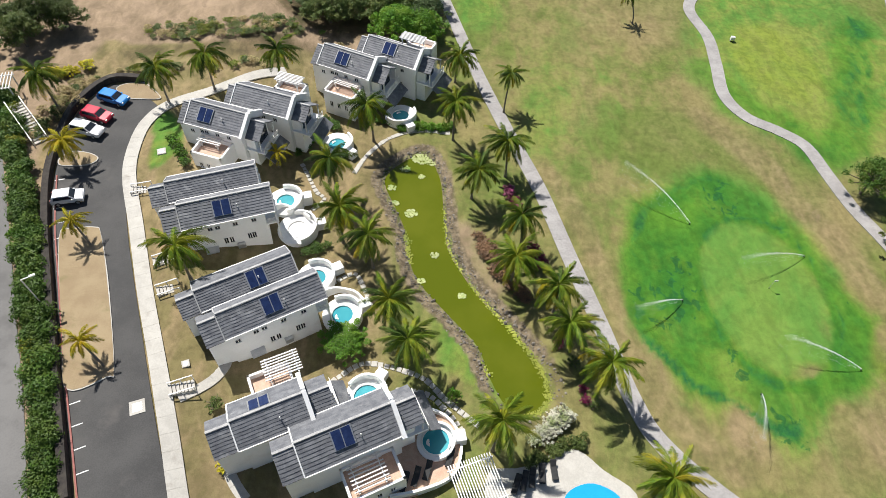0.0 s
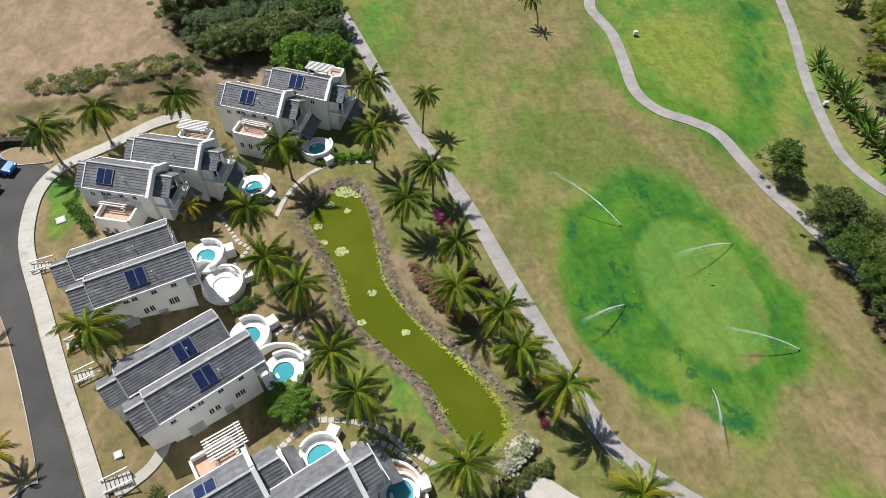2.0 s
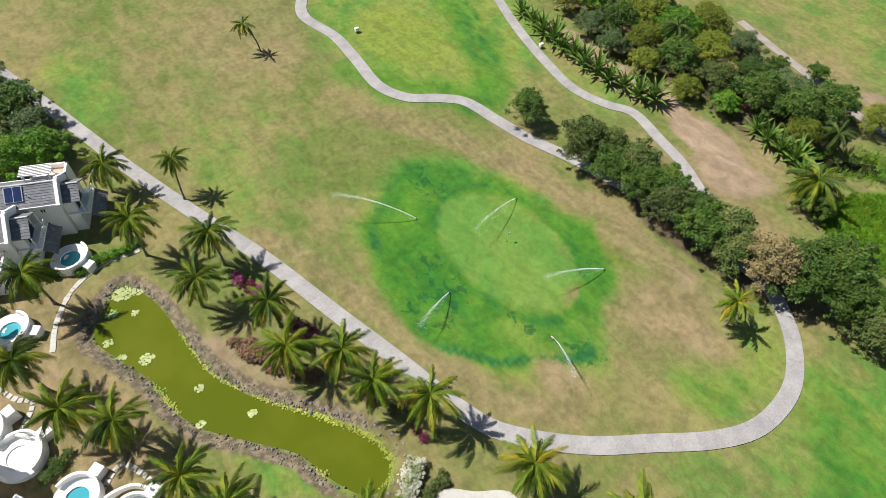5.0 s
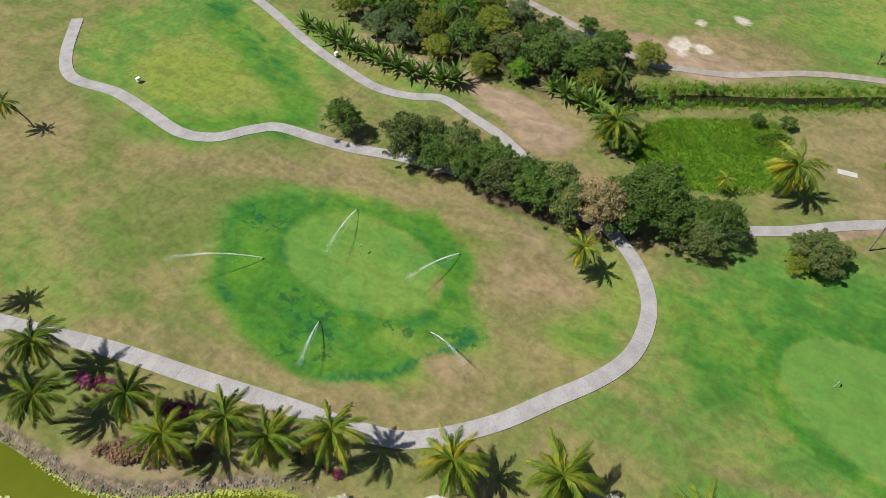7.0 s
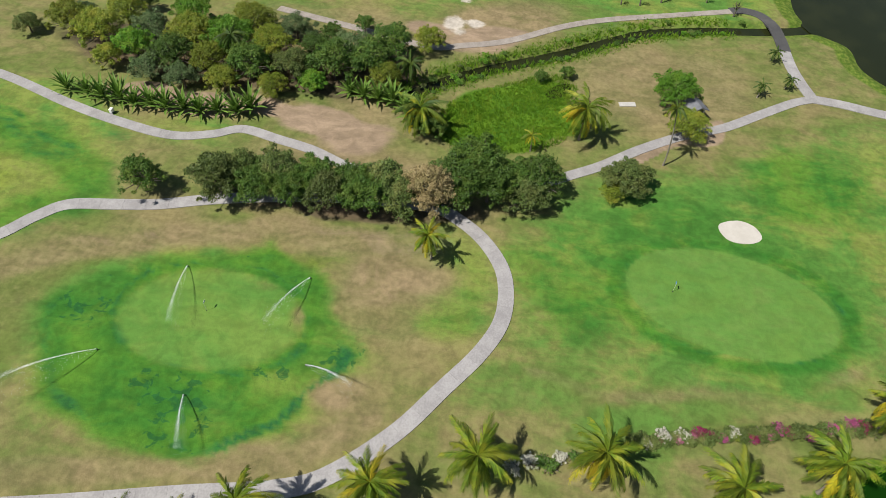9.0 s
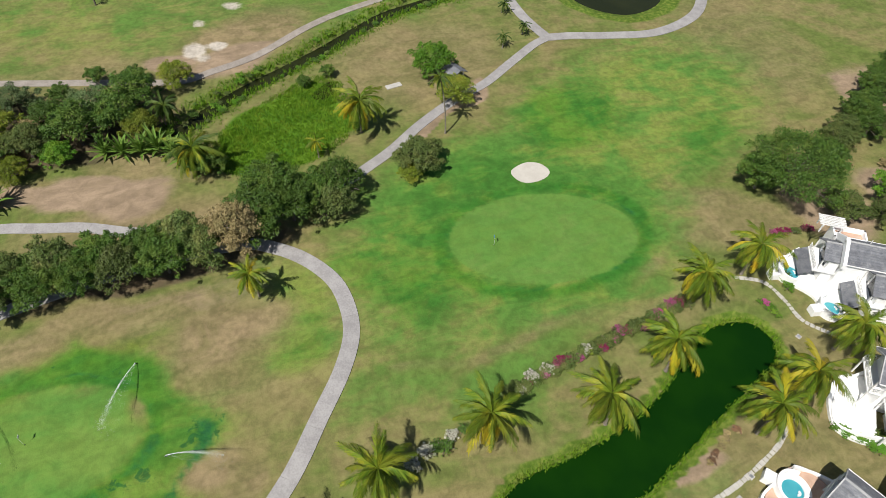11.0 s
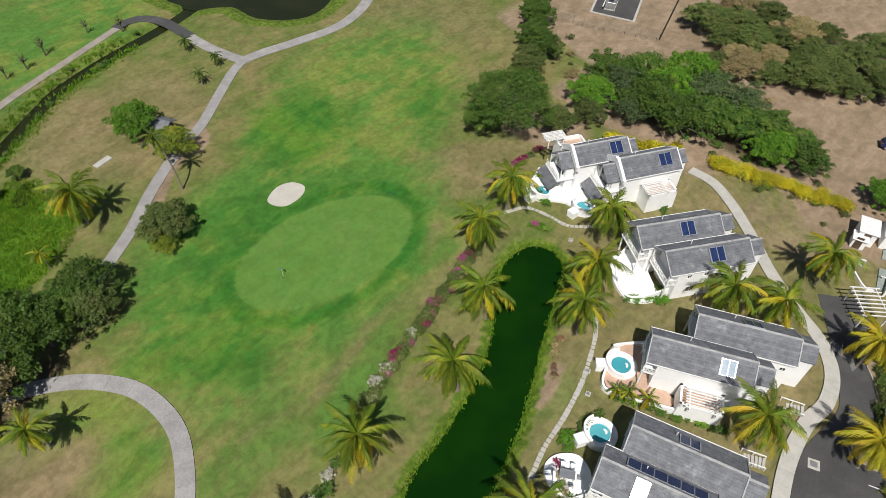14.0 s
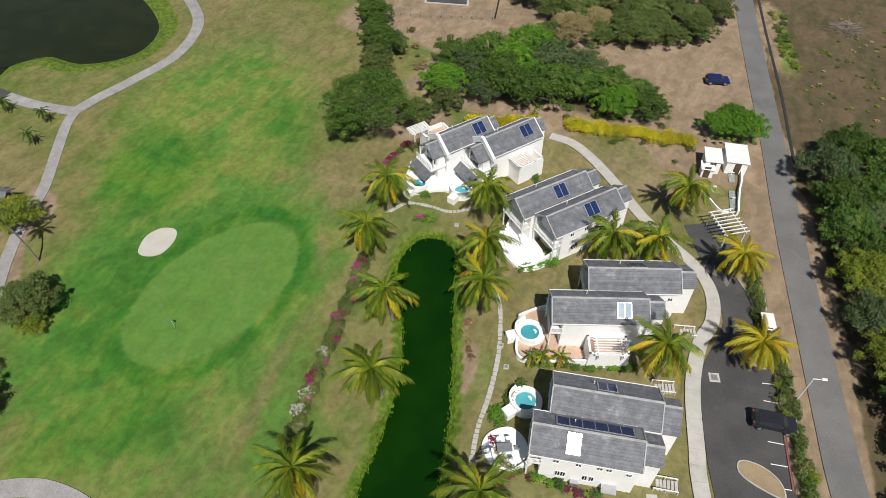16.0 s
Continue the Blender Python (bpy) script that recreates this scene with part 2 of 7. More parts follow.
FROND_GOLD = foliage("palm_frond_golden", ((0.26, 0.27, 0.018), (0.42, 0.35, 0.02), (0.46, 0.31, 0.018)), 0.20)
FROND_DARK = foliage("palm_frond_deep_green", ((0.030, 0.066, 0.011), (0.058, 0.100, 0.014), (0.100, 0.135, 0.018)), 0.20)
LEAF = foliage("leaf_green", ((0.036, 0.090, 0.012), (0.078, 0.142, 0.020), (0.124, 0.182, 0.028)))
LEAF_GREY = foliage("leaf_feathery_grey_green", ((0.062, 0.110, 0.034), (0.100, 0.150, 0.052), (0.125, 0.160, 0.062)))
LEAF_LIME = foliage("leaf_yellow_green", ((0.100, 0.150, 0.014), (0.180, 0.225, 0.020), (0.260, 0.260, 0.034)))
LEAF_BRIGHT = foliage("leaf_bright_green", ((0.055, 0.155, 0.012), (0.108, 0.240, 0.016), (0.165, 0.265, 0.025)))
LEAF_OLIVE = foliage("leaf_olive", ((0.062, 0.102, 0.024), (0.108, 0.148, 0.034), (0.155, 0.172, 0.048)))
LEAF_BROWN = foliage("leaf_dry_brown", ((0.27, 0.21, 0.095), (0.38, 0.30, 0.14), (0.24, 0.225, 0.08)))
LEAF_YELLOW = foliage("leaf_yellow", ((0.42, 0.37, 0.012), (0.55, 0.46, 0.02), (0.26, 0.30, 0.02)))
PETAL_PINK = foliage("bougainvillea_pink", ((0.290, 0.050, 0.135), (0.380, 0.085, 0.205), (0.110, 0.120, 0.036)))
PETAL_RED = foliage("bougainvillea_crimson", ((0.128, 0.012, 0.036), (0.224, 0.024, 0.080), (0.064, 0.048, 0.024)))
PETAL_WHITE = foliage("white_blossom", ((0.496, 0.480, 0.384), (0.600, 0.576, 0.480), (0.176, 0.224, 0.064)))
REED_BROWN = foliage("dead_reed", ((0.185, 0.100, 0.055), (0.270, 0.160, 0.085), (0.110, 0.066, 0.040)))
POND_GREEN = water("green_pond_water", (0.084, 0.106, 0.006), (0.104, 0.122, 0.009), 0.12)
POND_DARK = water("dark_pond_water", (0.003, 0.022, 0.002), (0.005, 0.029, 0.002), 0.25, 2.0, 0.1, 0.12)
POND_BLACK = water("black_pond_water", (0.016, 0.020, 0.006), (0.022, 0.026, 0.008), 0.2, 2.0, 0.1)
POOL = water("turquoise_pool_water", (0.050, 0.290, 0.350), (0.100, 0.390, 0.430), 0.05, 2.5, 0.2)


# ---- building helpers ----
def smooth(a, b, x):
    t = np.clip((x - a) / (b - a), 0, 1)
    return t * t * (3 - 2 * t)


def gz(x, y):
    """The ground's height: the western lots climb from the pond to the car park."""
    return 2.6 * smooth(-17, -30, x) * smooth(2, 16, y)


def gzf(x, y):
    return float(gz(np.float64(x), np.float64(y)))


def spline(pts, n=8, closed=False):
    """Points on a smooth curve through the given ones."""
    p = [np.array(q, float) for q in pts]
    out, k = [], len(p)
    for i in range(k if closed else k - 1):
        a, b, c, d = (p[j % k] if closed else p[min(max(j, 0), k - 1)] for j in (i - 1, i, i + 1, i + 2))
        for s in range(n):
            t = s / n
            out.append(0.5 * (2 * b + (c - a) * t + (2 * a - 5 * b + 4 * c - d) * t * t + (3 * b - a - 3 * c + d) * t ** 3))
    if not closed:
        out.append(p[-1])
    return np.array(out)


def even(line, step):
    """The same line cut into even steps."""
    d = np.r_[0, np.cumsum(np.linalg.norm(np.diff(line, axis=0), axis=1))]
    s = np.linspace(0, d[-1], max(2, int(round(d[-1] / step)) + 1))
    return np.c_[np.interp(s, d, line[:, 0]), np.interp(s, d, line[:, 1])]


def sides(line):
    t = np.gradient(line, axis=0)
    t /= np.linalg.norm(t, axis=1)[:, None]
    return np.c_[-t[:, 1], t[:, 0]]


def mesh_object(name, verts, faces, mat, parent=None, flat=True):
    me = bpy.data.meshes.new(name)
    me.from_pydata([tuple(map(float, v)) for v in verts], [], faces)
    me.materials.append(mat)
    if not flat:
        me.polygons.foreach_set("use_smooth", [True] * len(me.polygons))
    me.update()
    ob = new(name, me)
    ob.parent = parent
    return ob


def part(name, bm, mat, parent=None, label="", flat=True):
    me = bpy.data.meshes.new(name)
    bm.to_mesh(me)
    bm.free()
    me.materials.append(mat)
    if not flat:
        me.polygons.foreach_set("use_smooth", [True] * len(me.polygons))
    ob = new(name, me)
    ob.parent = parent
    return tagged(ob, label)


def box(bm, x0, x1, y0, y1, z0, z1, m=None, bevel=0.0):
    r = bmesh.ops.create_cube(bm, size=1)
    bmesh.ops.transform(bm, verts=r["verts"], matrix=Matrix.Translation(((x0 + x1) / 2, (y0 + y1) / 2, (z0 + z1) / 2)) @ Matrix.Diagonal((x1 - x0, y1 - y0, z1 - z0, 1)))
    vs = r["verts"]
    if bevel:
        b = bmesh.ops.bevel(bm, geom=list({e for v in vs for e in v.link_edges}), offset=bevel, segments=1, affect="EDGES")
        vs = b["verts"]
    if m:
        bmesh.ops.transform(bm, verts=vs, matrix=m)
    return vs


def boxed(name, x0, x1, y0, y1, z0, z1, mat, parent=None, m=None, bevel=0.0, label=""):
    bm = bmesh.new()
    box(bm, x0, x1, y0, y1, z0, z1, m, bevel)
    return part(name, bm, mat, parent, label)


def empty(name, m, label, category, group="", kind=""):
    ob = new(name)
    ob.empty_display_size = 0.3
    ob.matrix_world = m
    return tagged(ob, label, category, group, kind)


def sheet(name, left, right, mat, lift=0.05, across=6, drop=0.3):
    """A paved strip between two edges, draped over the ground, with sides that go down into it."""
    n, verts, faces = len(left), [], []
    for a, b in zip(left, right):
        for k in range(across + 1):
            q = a + (b - a) * k / across
            verts.append((q[0], q[1], gzf(*q) + lift))
    w = across + 1
    for i in range(n - 1):
        for k in range(across):
            faces.append((i * w + k, (i + 1) * w + k, (i + 1) * w + k + 1, i * w + k + 1))
    rim = [i * w for i in range(n)] + [(n - 1) * w + k for k in range(1, w)] + [i * w + across for i in range(n - 2, -1, -1)] + [k for k in range(across - 1, 0, -1)]
    base = len(verts)
    verts += [(verts[i][0], verts[i][1], verts[i][2] - drop) for i in rim]
    for j in range(len(rim)):
        k = (j + 1) % len(rim)
        faces.append((rim[k], rim[j], base + j, base + k))
    return mesh_object(name, verts, faces, mat)


def slab_path(name, pts, width, mat, slab, lift, label, category="path", gap=0.007):
    """A path of cast slabs laid along a curve, each slab a piece of its own."""
    line = even(spline(pts, 10), 0.6)
    nrm = sides(line)
    body = tagged(sheet(name, line + nrm * width * 0.47, line - nrm * width * 0.47, mat, lift - 0.035, 2), label, category, kind="structure")
    per = max(2, int(round(slab / 0.6)))
    for k, i in enumerate(range(0, len(line) - 1, per)):
        j = min(i + per, len(line) - 1)
        verts, faces = [], []
        for q in range(i, j + 1):
            c, s = line[q], nrm[q]
            t = np.array((s[1], -s[0]))
            if q == i:
                c = c + t * gap
            if q == j:
                c = c - t * gap
            for sgn in (1, -1):
                e = c + s * sgn * width / 2
                verts.append((e[0], e[1], gzf(*e) + lift))
            for sgn in (1, -1):
                e = c + s * sgn * width / 2
                verts.append((e[0], e[1], gzf(*e) + lift - 0.12))
        m = j - i
        for q in range(m):
            a, b = q * 4, q * 4 + 4
            faces += [(a, a + 1, b + 1, b), (a + 2, a, b, b + 2), (a + 1, a + 3, b + 3, b + 1)]
        faces += [(0, 2, 3, 1), (m * 4, m * 4 + 1, m * 4 + 3, m * 4 + 2)]
        mesh_object("slab", verts, faces, mat, body)
    return body


def inside(x, y, poly):
    """For each point: is it in the polygon, and how far from its edge."""
    r, d = np.zeros(x.shape, bool), np.full(x.shape, 1e9)
    for a, b in zip(poly, np.roll(poly, -1, axis=0)):
        hit = ((a[1] > y) != (b[1] > y)) & (x < (b[0] - a[0]) * (y - a[1]) / (b[1] - a[1] + 1e-12) + a[0])
        r ^= hit
        e = b - a
        t = np.clip(((x - a[0]) * e[0] + (y - a[1]) * e[1]) / (e @ e + 1e-12), 0, 1)
        d = np.minimum(d, np.hypot(x - a[0] - t * e[0], y - a[1] - t * e[1]))
    return r, d


def near_line(x, y, line):
    d = np.full(x.shape, 1e9)
    for a, b in zip(line[:-1], line[1:]):
        e = b - a
        t = np.clip(((x - a[0]) * e[0] + (y - a[1]) * e[1]) / (e @ e + 1e-12), 0, 1)
        d = np.minimum(d, np.hypot(x - a[0] - t * e[0], y - a[1] - t * e[1]))
    return d


def value_noise(x, y, cell, seed):
    g = np.random.RandomState(seed).rand(256, 256)
    u, v = x / cell + 1000, y / cell + 1000
    i, j = np.floor(u).astype(int), np.floor(v).astype(int)
    fu, fv = smooth(0, 1, u - i), smooth(0, 1, v - j)
    return (g[i % 256, j % 256] * (1 - fu) + g[(i + 1) % 256, j % 256] * fu) * (1 - fv) + (g[i % 256, (j + 1) % 256] * (1 - fu) + g[(i + 1) % 256, (j + 1) % 256] * fu) * fv


def oval(x, y, cx, cy, a, b, deg=0, soft=0.15):
    c, s = math.cos(radians(deg)), math.sin(radians(deg))
    u, v = (x - cx) * c + (y - cy) * s, -(x - cx) * s + (y - cy) * c
    return smooth(1 + soft, 1 - soft, np.hypot(u / a, v / b))


# ---- the lie of the land ----
POND_WEST = spline([(-2.4, 68.0), (-5.6, 66.6), (-8.2, 63.0), (-6.7, 58.4), (-5.1, 54.2), (-4.1, 48.6), (-2.5, 45.3), (1.0, 41.0), (3.8, 37.5), (5.1, 33.5), (7.0, 30.0), (9.5, 29.4), (11.6, 31.3), (11.5, 34.4), (9.0, 38.8), (5.5, 43.0), (2.6, 47.5), (0.7, 52.0), (0.3, 57.6), (-0.3, 63.6)], 4, True)
POND_EAST = spline([(30.5, -38.8), (33.6, -36.8), (33.9, -31.6), (30.8, -26.6), (27.1, -20.5), (24.8, -14.8), (23.3, -8.2), (22.4, -2.2), (19.6, 1.6), (15.8, 0.8), (14.5, -4.5), (16.6, -12.6), (18.8, -18.3), (21.4, -23.9), (25.0, -32.0), (27.2, -37.0)], 4, True)
POND_FAR = spline([(124.5, -43.0), (120.0, -48.3), (113.0, -48.9), (107.6, -52.6), (105.0, -58.2), (107.5, -65.8), (114.5, -71.5), (124.0, -76.0), (140.0, -80.0), (156.0, -72.0), (160.0, -55.0), (146.0, -44.0), (134.0, -40.5)], 4, True)
CREEK = spline([(86.0, 32.0), (92.3, 25.4), (96.8, 19.6), (101.6, 11.8), (106.0, 4.8), (110.6, -1.6), (115.6, -8.8), (118.6, -16.4), (120.6, -24.0), (122.4, -33.0), (125.5, -42.5), (131.0, -48.0)], 5)
MARSH = spline([(78.6, 25.4), (82.5, 24.6), (87.0, 22.3), (93.5, 14.3), (97.3, 7.0), (95.0, 3.6), (90.5, 3.0), (82.4, 3.6), (77.2, 8.4), (74.6, 16.0), (75.6, 21.5)], 4, True)
WATERED = spline([(30.3, 63.4), (38.0, 65.8), (44.0, 58.6), (47.6, 51.4), (49.6, 43.0), (49.0, 35.2), (43.6, 29.6), (37.8, 26.8), (31.0, 28.8), (26.0, 31.6), (21.5, 36.4), (19.6, 42.2), (20.8, 49.0), (23.6, 56.0)], 4, True)
WATER_WEST, WATER_EAST, WATER_FAR, WATER_CREEK = -0.55, -0.55, -0.6, -0.75


def grid_line(lo, hi, step):
    far = np.array([40, 100, 220, 450, 900, 1800.0])
    return np.r_[lo - far[::-1], np.arange(lo, hi + step / 2, step), hi + far]


gx, gy = np.meshgrid(grid_line(-80, 140, 0.75), grid_line(-132, 126, 0.75), indexing="ij")
X, Y = gx.ravel(), gy.ravel()
Z = gz(X, Y) - value_noise(X, Y, 14, 3) * 0.06 - value_noise(X, Y, 4, 5) * 0.02
wx, wy = X + (value_noise(X, Y, 6, 7) - 0.5) * 3.0, Y + (value_noise(X, Y, 6, 8) - 0.5) * 3.0
bw = {}
for key, poly, deep in (("west", POND_WEST, 1.5), ("east", POND_EAST, 1.3), ("far", POND_FAR, 1.5)):
    r, d = inside(X, Y, poly)
    sd = np.where(r, -d, d)
    bw[key] = sd
    bank = smooth(1.6, -0.2, sd)
    Z = Z * (1 - bank) + bank * np.minimum(Z, -0.5 - 0.25 * np.clip(-sd, 0, 4))
cd = near_line(X, Y, CREEK)
bank = smooth(2.7, 0.5, cd)
Z = Z * (1 - bank) - 1.15 * bank

# what grows where
lush = np.maximum.reduce([oval(wx, wy, 35.5, 46.5, 14.5, 20.5, -6, 0.3) * 0.98, oval(wx, wy, 57, -16, 19, 24, -8, 0.3) * 1.0, oval(wx, wy, 76, -46, 17, 27, 25, 0.45) * 0.85, oval(wx, wy, 42, -3, 14, 15, 0, 0.5) * 0.62,
                          oval(wx, wy, 60, 92, 19, 24, 12, 0.2) * 0.85, oval(wx, wy, 34, -4, 7, 11, 10, 0.5) * 0.45, oval(wx, wy, 38, 12, 9, 9, 0, 0.6) * 0.45,
                          oval(wx, wy, 20, 82, 9, 24, -14, 0.5) * 0.42, oval(wx, wy, 25, 62, 9, 12, 0, 0.5) * 0.4, oval(wx, wy, 137, 20, 28, 60, 0, 0.3) * 0.55, oval(wx, wy, 120, 70, 16, 40, 0, 0.4) * 0.42,
                          oval(wx, wy, 6, 112, 5, 7, 0, 0.6) * 0.8, oval(wx, wy, 71, 62, 4, 9, 0, 0.5) * 0.7, oval(wx, wy, 2.2, 36, 3.0, 6.5, 35, 0.5) * 0.85, oval(wx, wy, 50, 17, 9, 7, 0, 0.6) * 0.85, oval(wx, wy, 18, -14, 3, 12, -14, 0.5) * 0.45, oval(wx, wy, -37.7, 66.6, 2.3, 5.4, 8, 0.25) * 1.0])
gold = np.maximum.reduce([oval(wx, wy, 41, 33, 4, 3, 0, 0.6) * 0.6, oval(wx, wy, 33, 47, 2, 4, 0, 0.6) * 0.5, oval(wx, wy, 130, 6, 8, 16, 20, 0.6) * 0.5, oval(wx, wy, 136, 40, 8, 14, 20, 0.6) * 0.45, oval(wx, wy, 55, 90, 7.5, 13, 14, 0.35) * 0.7, oval(wx, wy, 48, 38, 4, 8, 0, 0.5) * 0.6, oval(wx, wy, 33, 32, 5, 4, 0, 0.6) * 0.5, oval(wx, wy, 30, 58, 4, 5, 0, 0.6) * 0.35, oval(wx, wy, 40, 41, 5, 6, 0, 0.6) * 0.4, oval(wx, wy, 34, 32, 8, 4, 0, 0.6) * 0.35])
ca, sa = math.cos(radians(13)), math.sin(radians(13))
ring = np.hypot(((wx - 36) * ca - (wy - 45.5) * sa) / 14.0, ((wx - 36) * sa + (wy - 45.5) * ca) / 20.5)
wet = smooth(0.14, 0.02, np.abs(ring - 0.94)) * smooth(40, 28, X) * 0.50 + smooth(0.3, 0.05, np.abs(ring - 0.8)) * 0.12 + oval(wx, wy, 27, 36, 6, 8, 20, 0.7) * 0.45 + oval(wx, wy, 44, 31, 3, 4, 0, 0.6) * 0.5
wet += smooth(0.12, 0.03, np.abs(np.hypot((X - 38.6) / 7.4, (Y - 45.2) / 11.4) - 1.05)) * 0.2
wet = np.maximum(wet, oval(wx, wy, 68, 84, 2.5, 13, 12, 0.6) * 0.42)
wet = np.maximum(wet, smooth(0.10, 0.02, np.abs(np.hypot((X - 53.0) / 8.6, (Y + 17.5) / 13.4) - 1.06)) * 0.22)
green_one, green_two = oval(X, Y, 38.6, 45.2, 7.2, 11.2, 5, 0.10), oval(X, Y, 52.9, -17.5, 8.2, 13.2, -7, 0.05)
wet *= 1 - np.maximum(green_one, green_two)
lots = smooth(-4, -9, wx) * smooth(110, 80, wy) * smooth(4, 14, wy)
east_lots = smooth(27, 21, wx + 0.35 * (wy + 20)) * smooth(6, -4, wy)
dry = np.maximum.reduce([lots * 0.95, east_lots * 0.62, oval(wx, wy, 44, 22, 8, 11, 0, 0.4) * 0.45, oval(wx, wy, 40, 72, 14, 12, 0, 0.5) * 0.35, oval(wx, wy, 88, 36, 12, 9, 0, 0.5) * 0.8,
                         oval(wx, wy, 66, 36, 7, 18, 0, 0.4) * 0.75, oval(wx, wy, 98, -12, 14, 18, 0, 0.4) * 0.7, oval(wx, wy, 32, 105, 12, 14, 0, 0.5) * 0.6, oval(wx, wy, 39, -22, 3.5, 14, -14, 0.6) * 0.55,
                         oval(wx, wy, 50, -44, 6, 14, -20, 0.5) * 0.7, oval(wx, wy, 90, -75, 22, 14, 0, 0.5) * 0.6, oval(wx, wy, 104, 45, 8, 26, 0, 0.4) * 0.6, smooth(-14, -20, wx) * smooth(-40, -60, wy) * 0.9, oval(wx, wy, 51, 58, 9, 7, 0, 0.5) * 0.55])
soil = np.maximum.reduce([smooth(86, 91, wy) * smooth(-2, -10, wx), smooth(-62, -72, wy) * smooth(57, 48, wx) * smooth(-8, -4, wx), smooth(-78, -86, wy) * smooth(84, 70, wx) * smooth(-6, -2, wx),
                          oval(wx, wy, 78, 62, 3, 18, 0, 0.3) * 0.8, oval(wx, wy, 3.5, 49, 5, 9, 30, 0.4) * 0.55, oval(wx, wy, 55, 24, 4, 8, 0, 0.5) * 0.4, oval(wx, wy, 106, 20, 5, 9, 28, 0.4) * 0.75, oval(wx, wy, 74, 38, 5, 7, 0, 0.5) * 0.6, oval(wx, wy, 108, 30, 3, 5, 0, 0.5) * 0.8,
                          smooth(-50, -54, wx) * smooth(62, 68, wy) * 0.8, oval(wx, wy, 48, -60, 8, 7, 0, 0.4) * 0.7, oval(wx, wy, 19, -19, 1.6, 5.0, -15, 0.4) * 0.8])
soil = np.maximum(soil * (1 - oval(wx, wy, 12, -64, 11, 6, -12, 0.3)), oval(wx, wy, 8, -65, 9, 6, -12, 0.3) * 0.45)
rock = np.maximum(smooth(1.5, 0.5, np.abs(bw["west"] - 0.6)) * 0.8, smooth(2.0, 0.5, cd) * 0.5)
rock *= 1 - oval(X, Y, 10, 31, 5, 5, 0, 0.3) * 0.7
moss = np.maximum.reduce([smooth(1.0, 0.4, np.abs(bw["east"] - 0.3)) * 0.95, smooth(3.6, 1.2, np.abs(bw["far"] - 1.0)), smooth(1.9, 0.8, np.abs(cd - 2.2)) * 0.5, smooth(0.8, 0.2, np.abs(bw["west"] - 0.1)) * 0.5])
er, ed = inside(X + (wx - X) * 1.3, Y + (wy - Y) * 1.3, WATERED)
edge = np.where(er, -ed, ed)
mr, md = inside(X + (wx - X) * 1.5, Y + (wy - Y) * 1.5, MARSH)
marsh = smooth(2.0, -1.5, np.where(mr, -md, md))
lush = np.where(green_two > 0.01, lush * (1 - green_two) + 0.62 * green_two, lush)
gold, dry = gold * (1 - green_one) + 0.12 * green_one, dry * (1 - np.maximum(green_one, green_two))
# the watered ground round the first green, its dark rim, and the worn patches about both greens
open_turf = 1 - np.maximum(green_one, green_two)
watered = smooth(2.4, -2.0, edge)
rim = smooth(1.6, 0.2, np.abs(edge + 1.5)) * np.clip(0.25 + 1.1 * value_noise(X, Y, 7, 31), 0, 1)
lush = np.maximum(lush * (1 - 0.6 * smooth(0.5, 4.0, edge) * smooth(14, 8, edge)), watered * 0.95)
wet = np.maximum(wet * 0.35, rim * smooth(44, 34, X) * 0.85 + rim * smooth(34, 44, X) * 0.25) * open_turf
lush = np.maximum.reduce([lush, oval(wx, wy, 45, 16.5, 5.5, 4.5, 0, 0.5) * 0.75, oval(wx, wy, 54, 6, 7, 7, 0, 0.5) * 0.8, oval(wx, wy, 75, -32, 10, 13, 25, 0.5) * 0.95, oval(wx, wy, 134, -14, 14, 26, 0, 0.3) * 0.95])
worn = np.maximum.reduce([oval(wx, wy, 48.5, 25.5, 5.5, 7.5, 10, 0.5) * 0.95, oval(wx, wy, 31.8, 27.6, 2.4, 2.6, 0, 0.6) * 0.95, oval(wx, wy, 46.0, 46.4, 1.0, 2.0, 10, 0.7) * 0.55, oval(wx, wy, 43.4, 41.2, 0.9, 1.8, 10, 0.7) * 0.5, oval(wx, wy, 40.2, 34.6, 1.3, 1.2, 0, 0.7) * 0.75,
                          smooth(4.5, 1.0, near_line(wx, wy, spline([(39.6, 76.0), (45.8, 65.5), (51.4, 52.0), (54.0, 38.0), (54.0, 28.0)], 4))) * 0.75, smooth(1.7, 0.3, near_line(wx, wy, spline([(47.0, -36.0), (44.0, -27.2), (39.9, -21.4), (38.4, -14.0), (36.4, -6.0), (37.8, 2.0), (39.0, 7.0)], 4))) * (0.15 + 0.75 * value_noise(X, Y, 5, 33)),
                          oval(wx, wy, 20, 80, 4, 9, -14, 0.6) * 0.6, oval(wx, wy, 23, 94, 6, 7, 0, 0.6) * 0.5, smooth(3.0, 0.8, near_line(wx, wy, spline([(13.5, 66.0), (17.5, 54.0), (20.0, 42.0), (23.5, 30.0), (30.0, 24.0)], 4))) * 0.7, oval(wx, wy, 114, 16, 8, 14, 25, 0.5) * 0.9])
dry = np.maximum(dry, worn)
lush, gold = lush * (1 - 0.8 * worn), gold * (1 - worn)
spots = np.maximum.reduce([oval(wx, wy, 37, 60, 2.8, 5.0, 0, 0.4), oval(wx, wy, 28, 46, 3.5, 6.5, 0, 0.4), oval(wx, wy, 33.4, 35.2, 1.6, 4.0, 0, 0.4), oval(wx, wy, 36.8, 28.8, 2.2, 2.6, 0, 0.4) * 1.15, oval(wx, wy, 24, 44, 3.0, 5.0, 0, 0.4), oval(wx, wy, 46.4, 37.6, 1.5, 3.0, 0, 0.4), rim * 0.6]) * open_turf
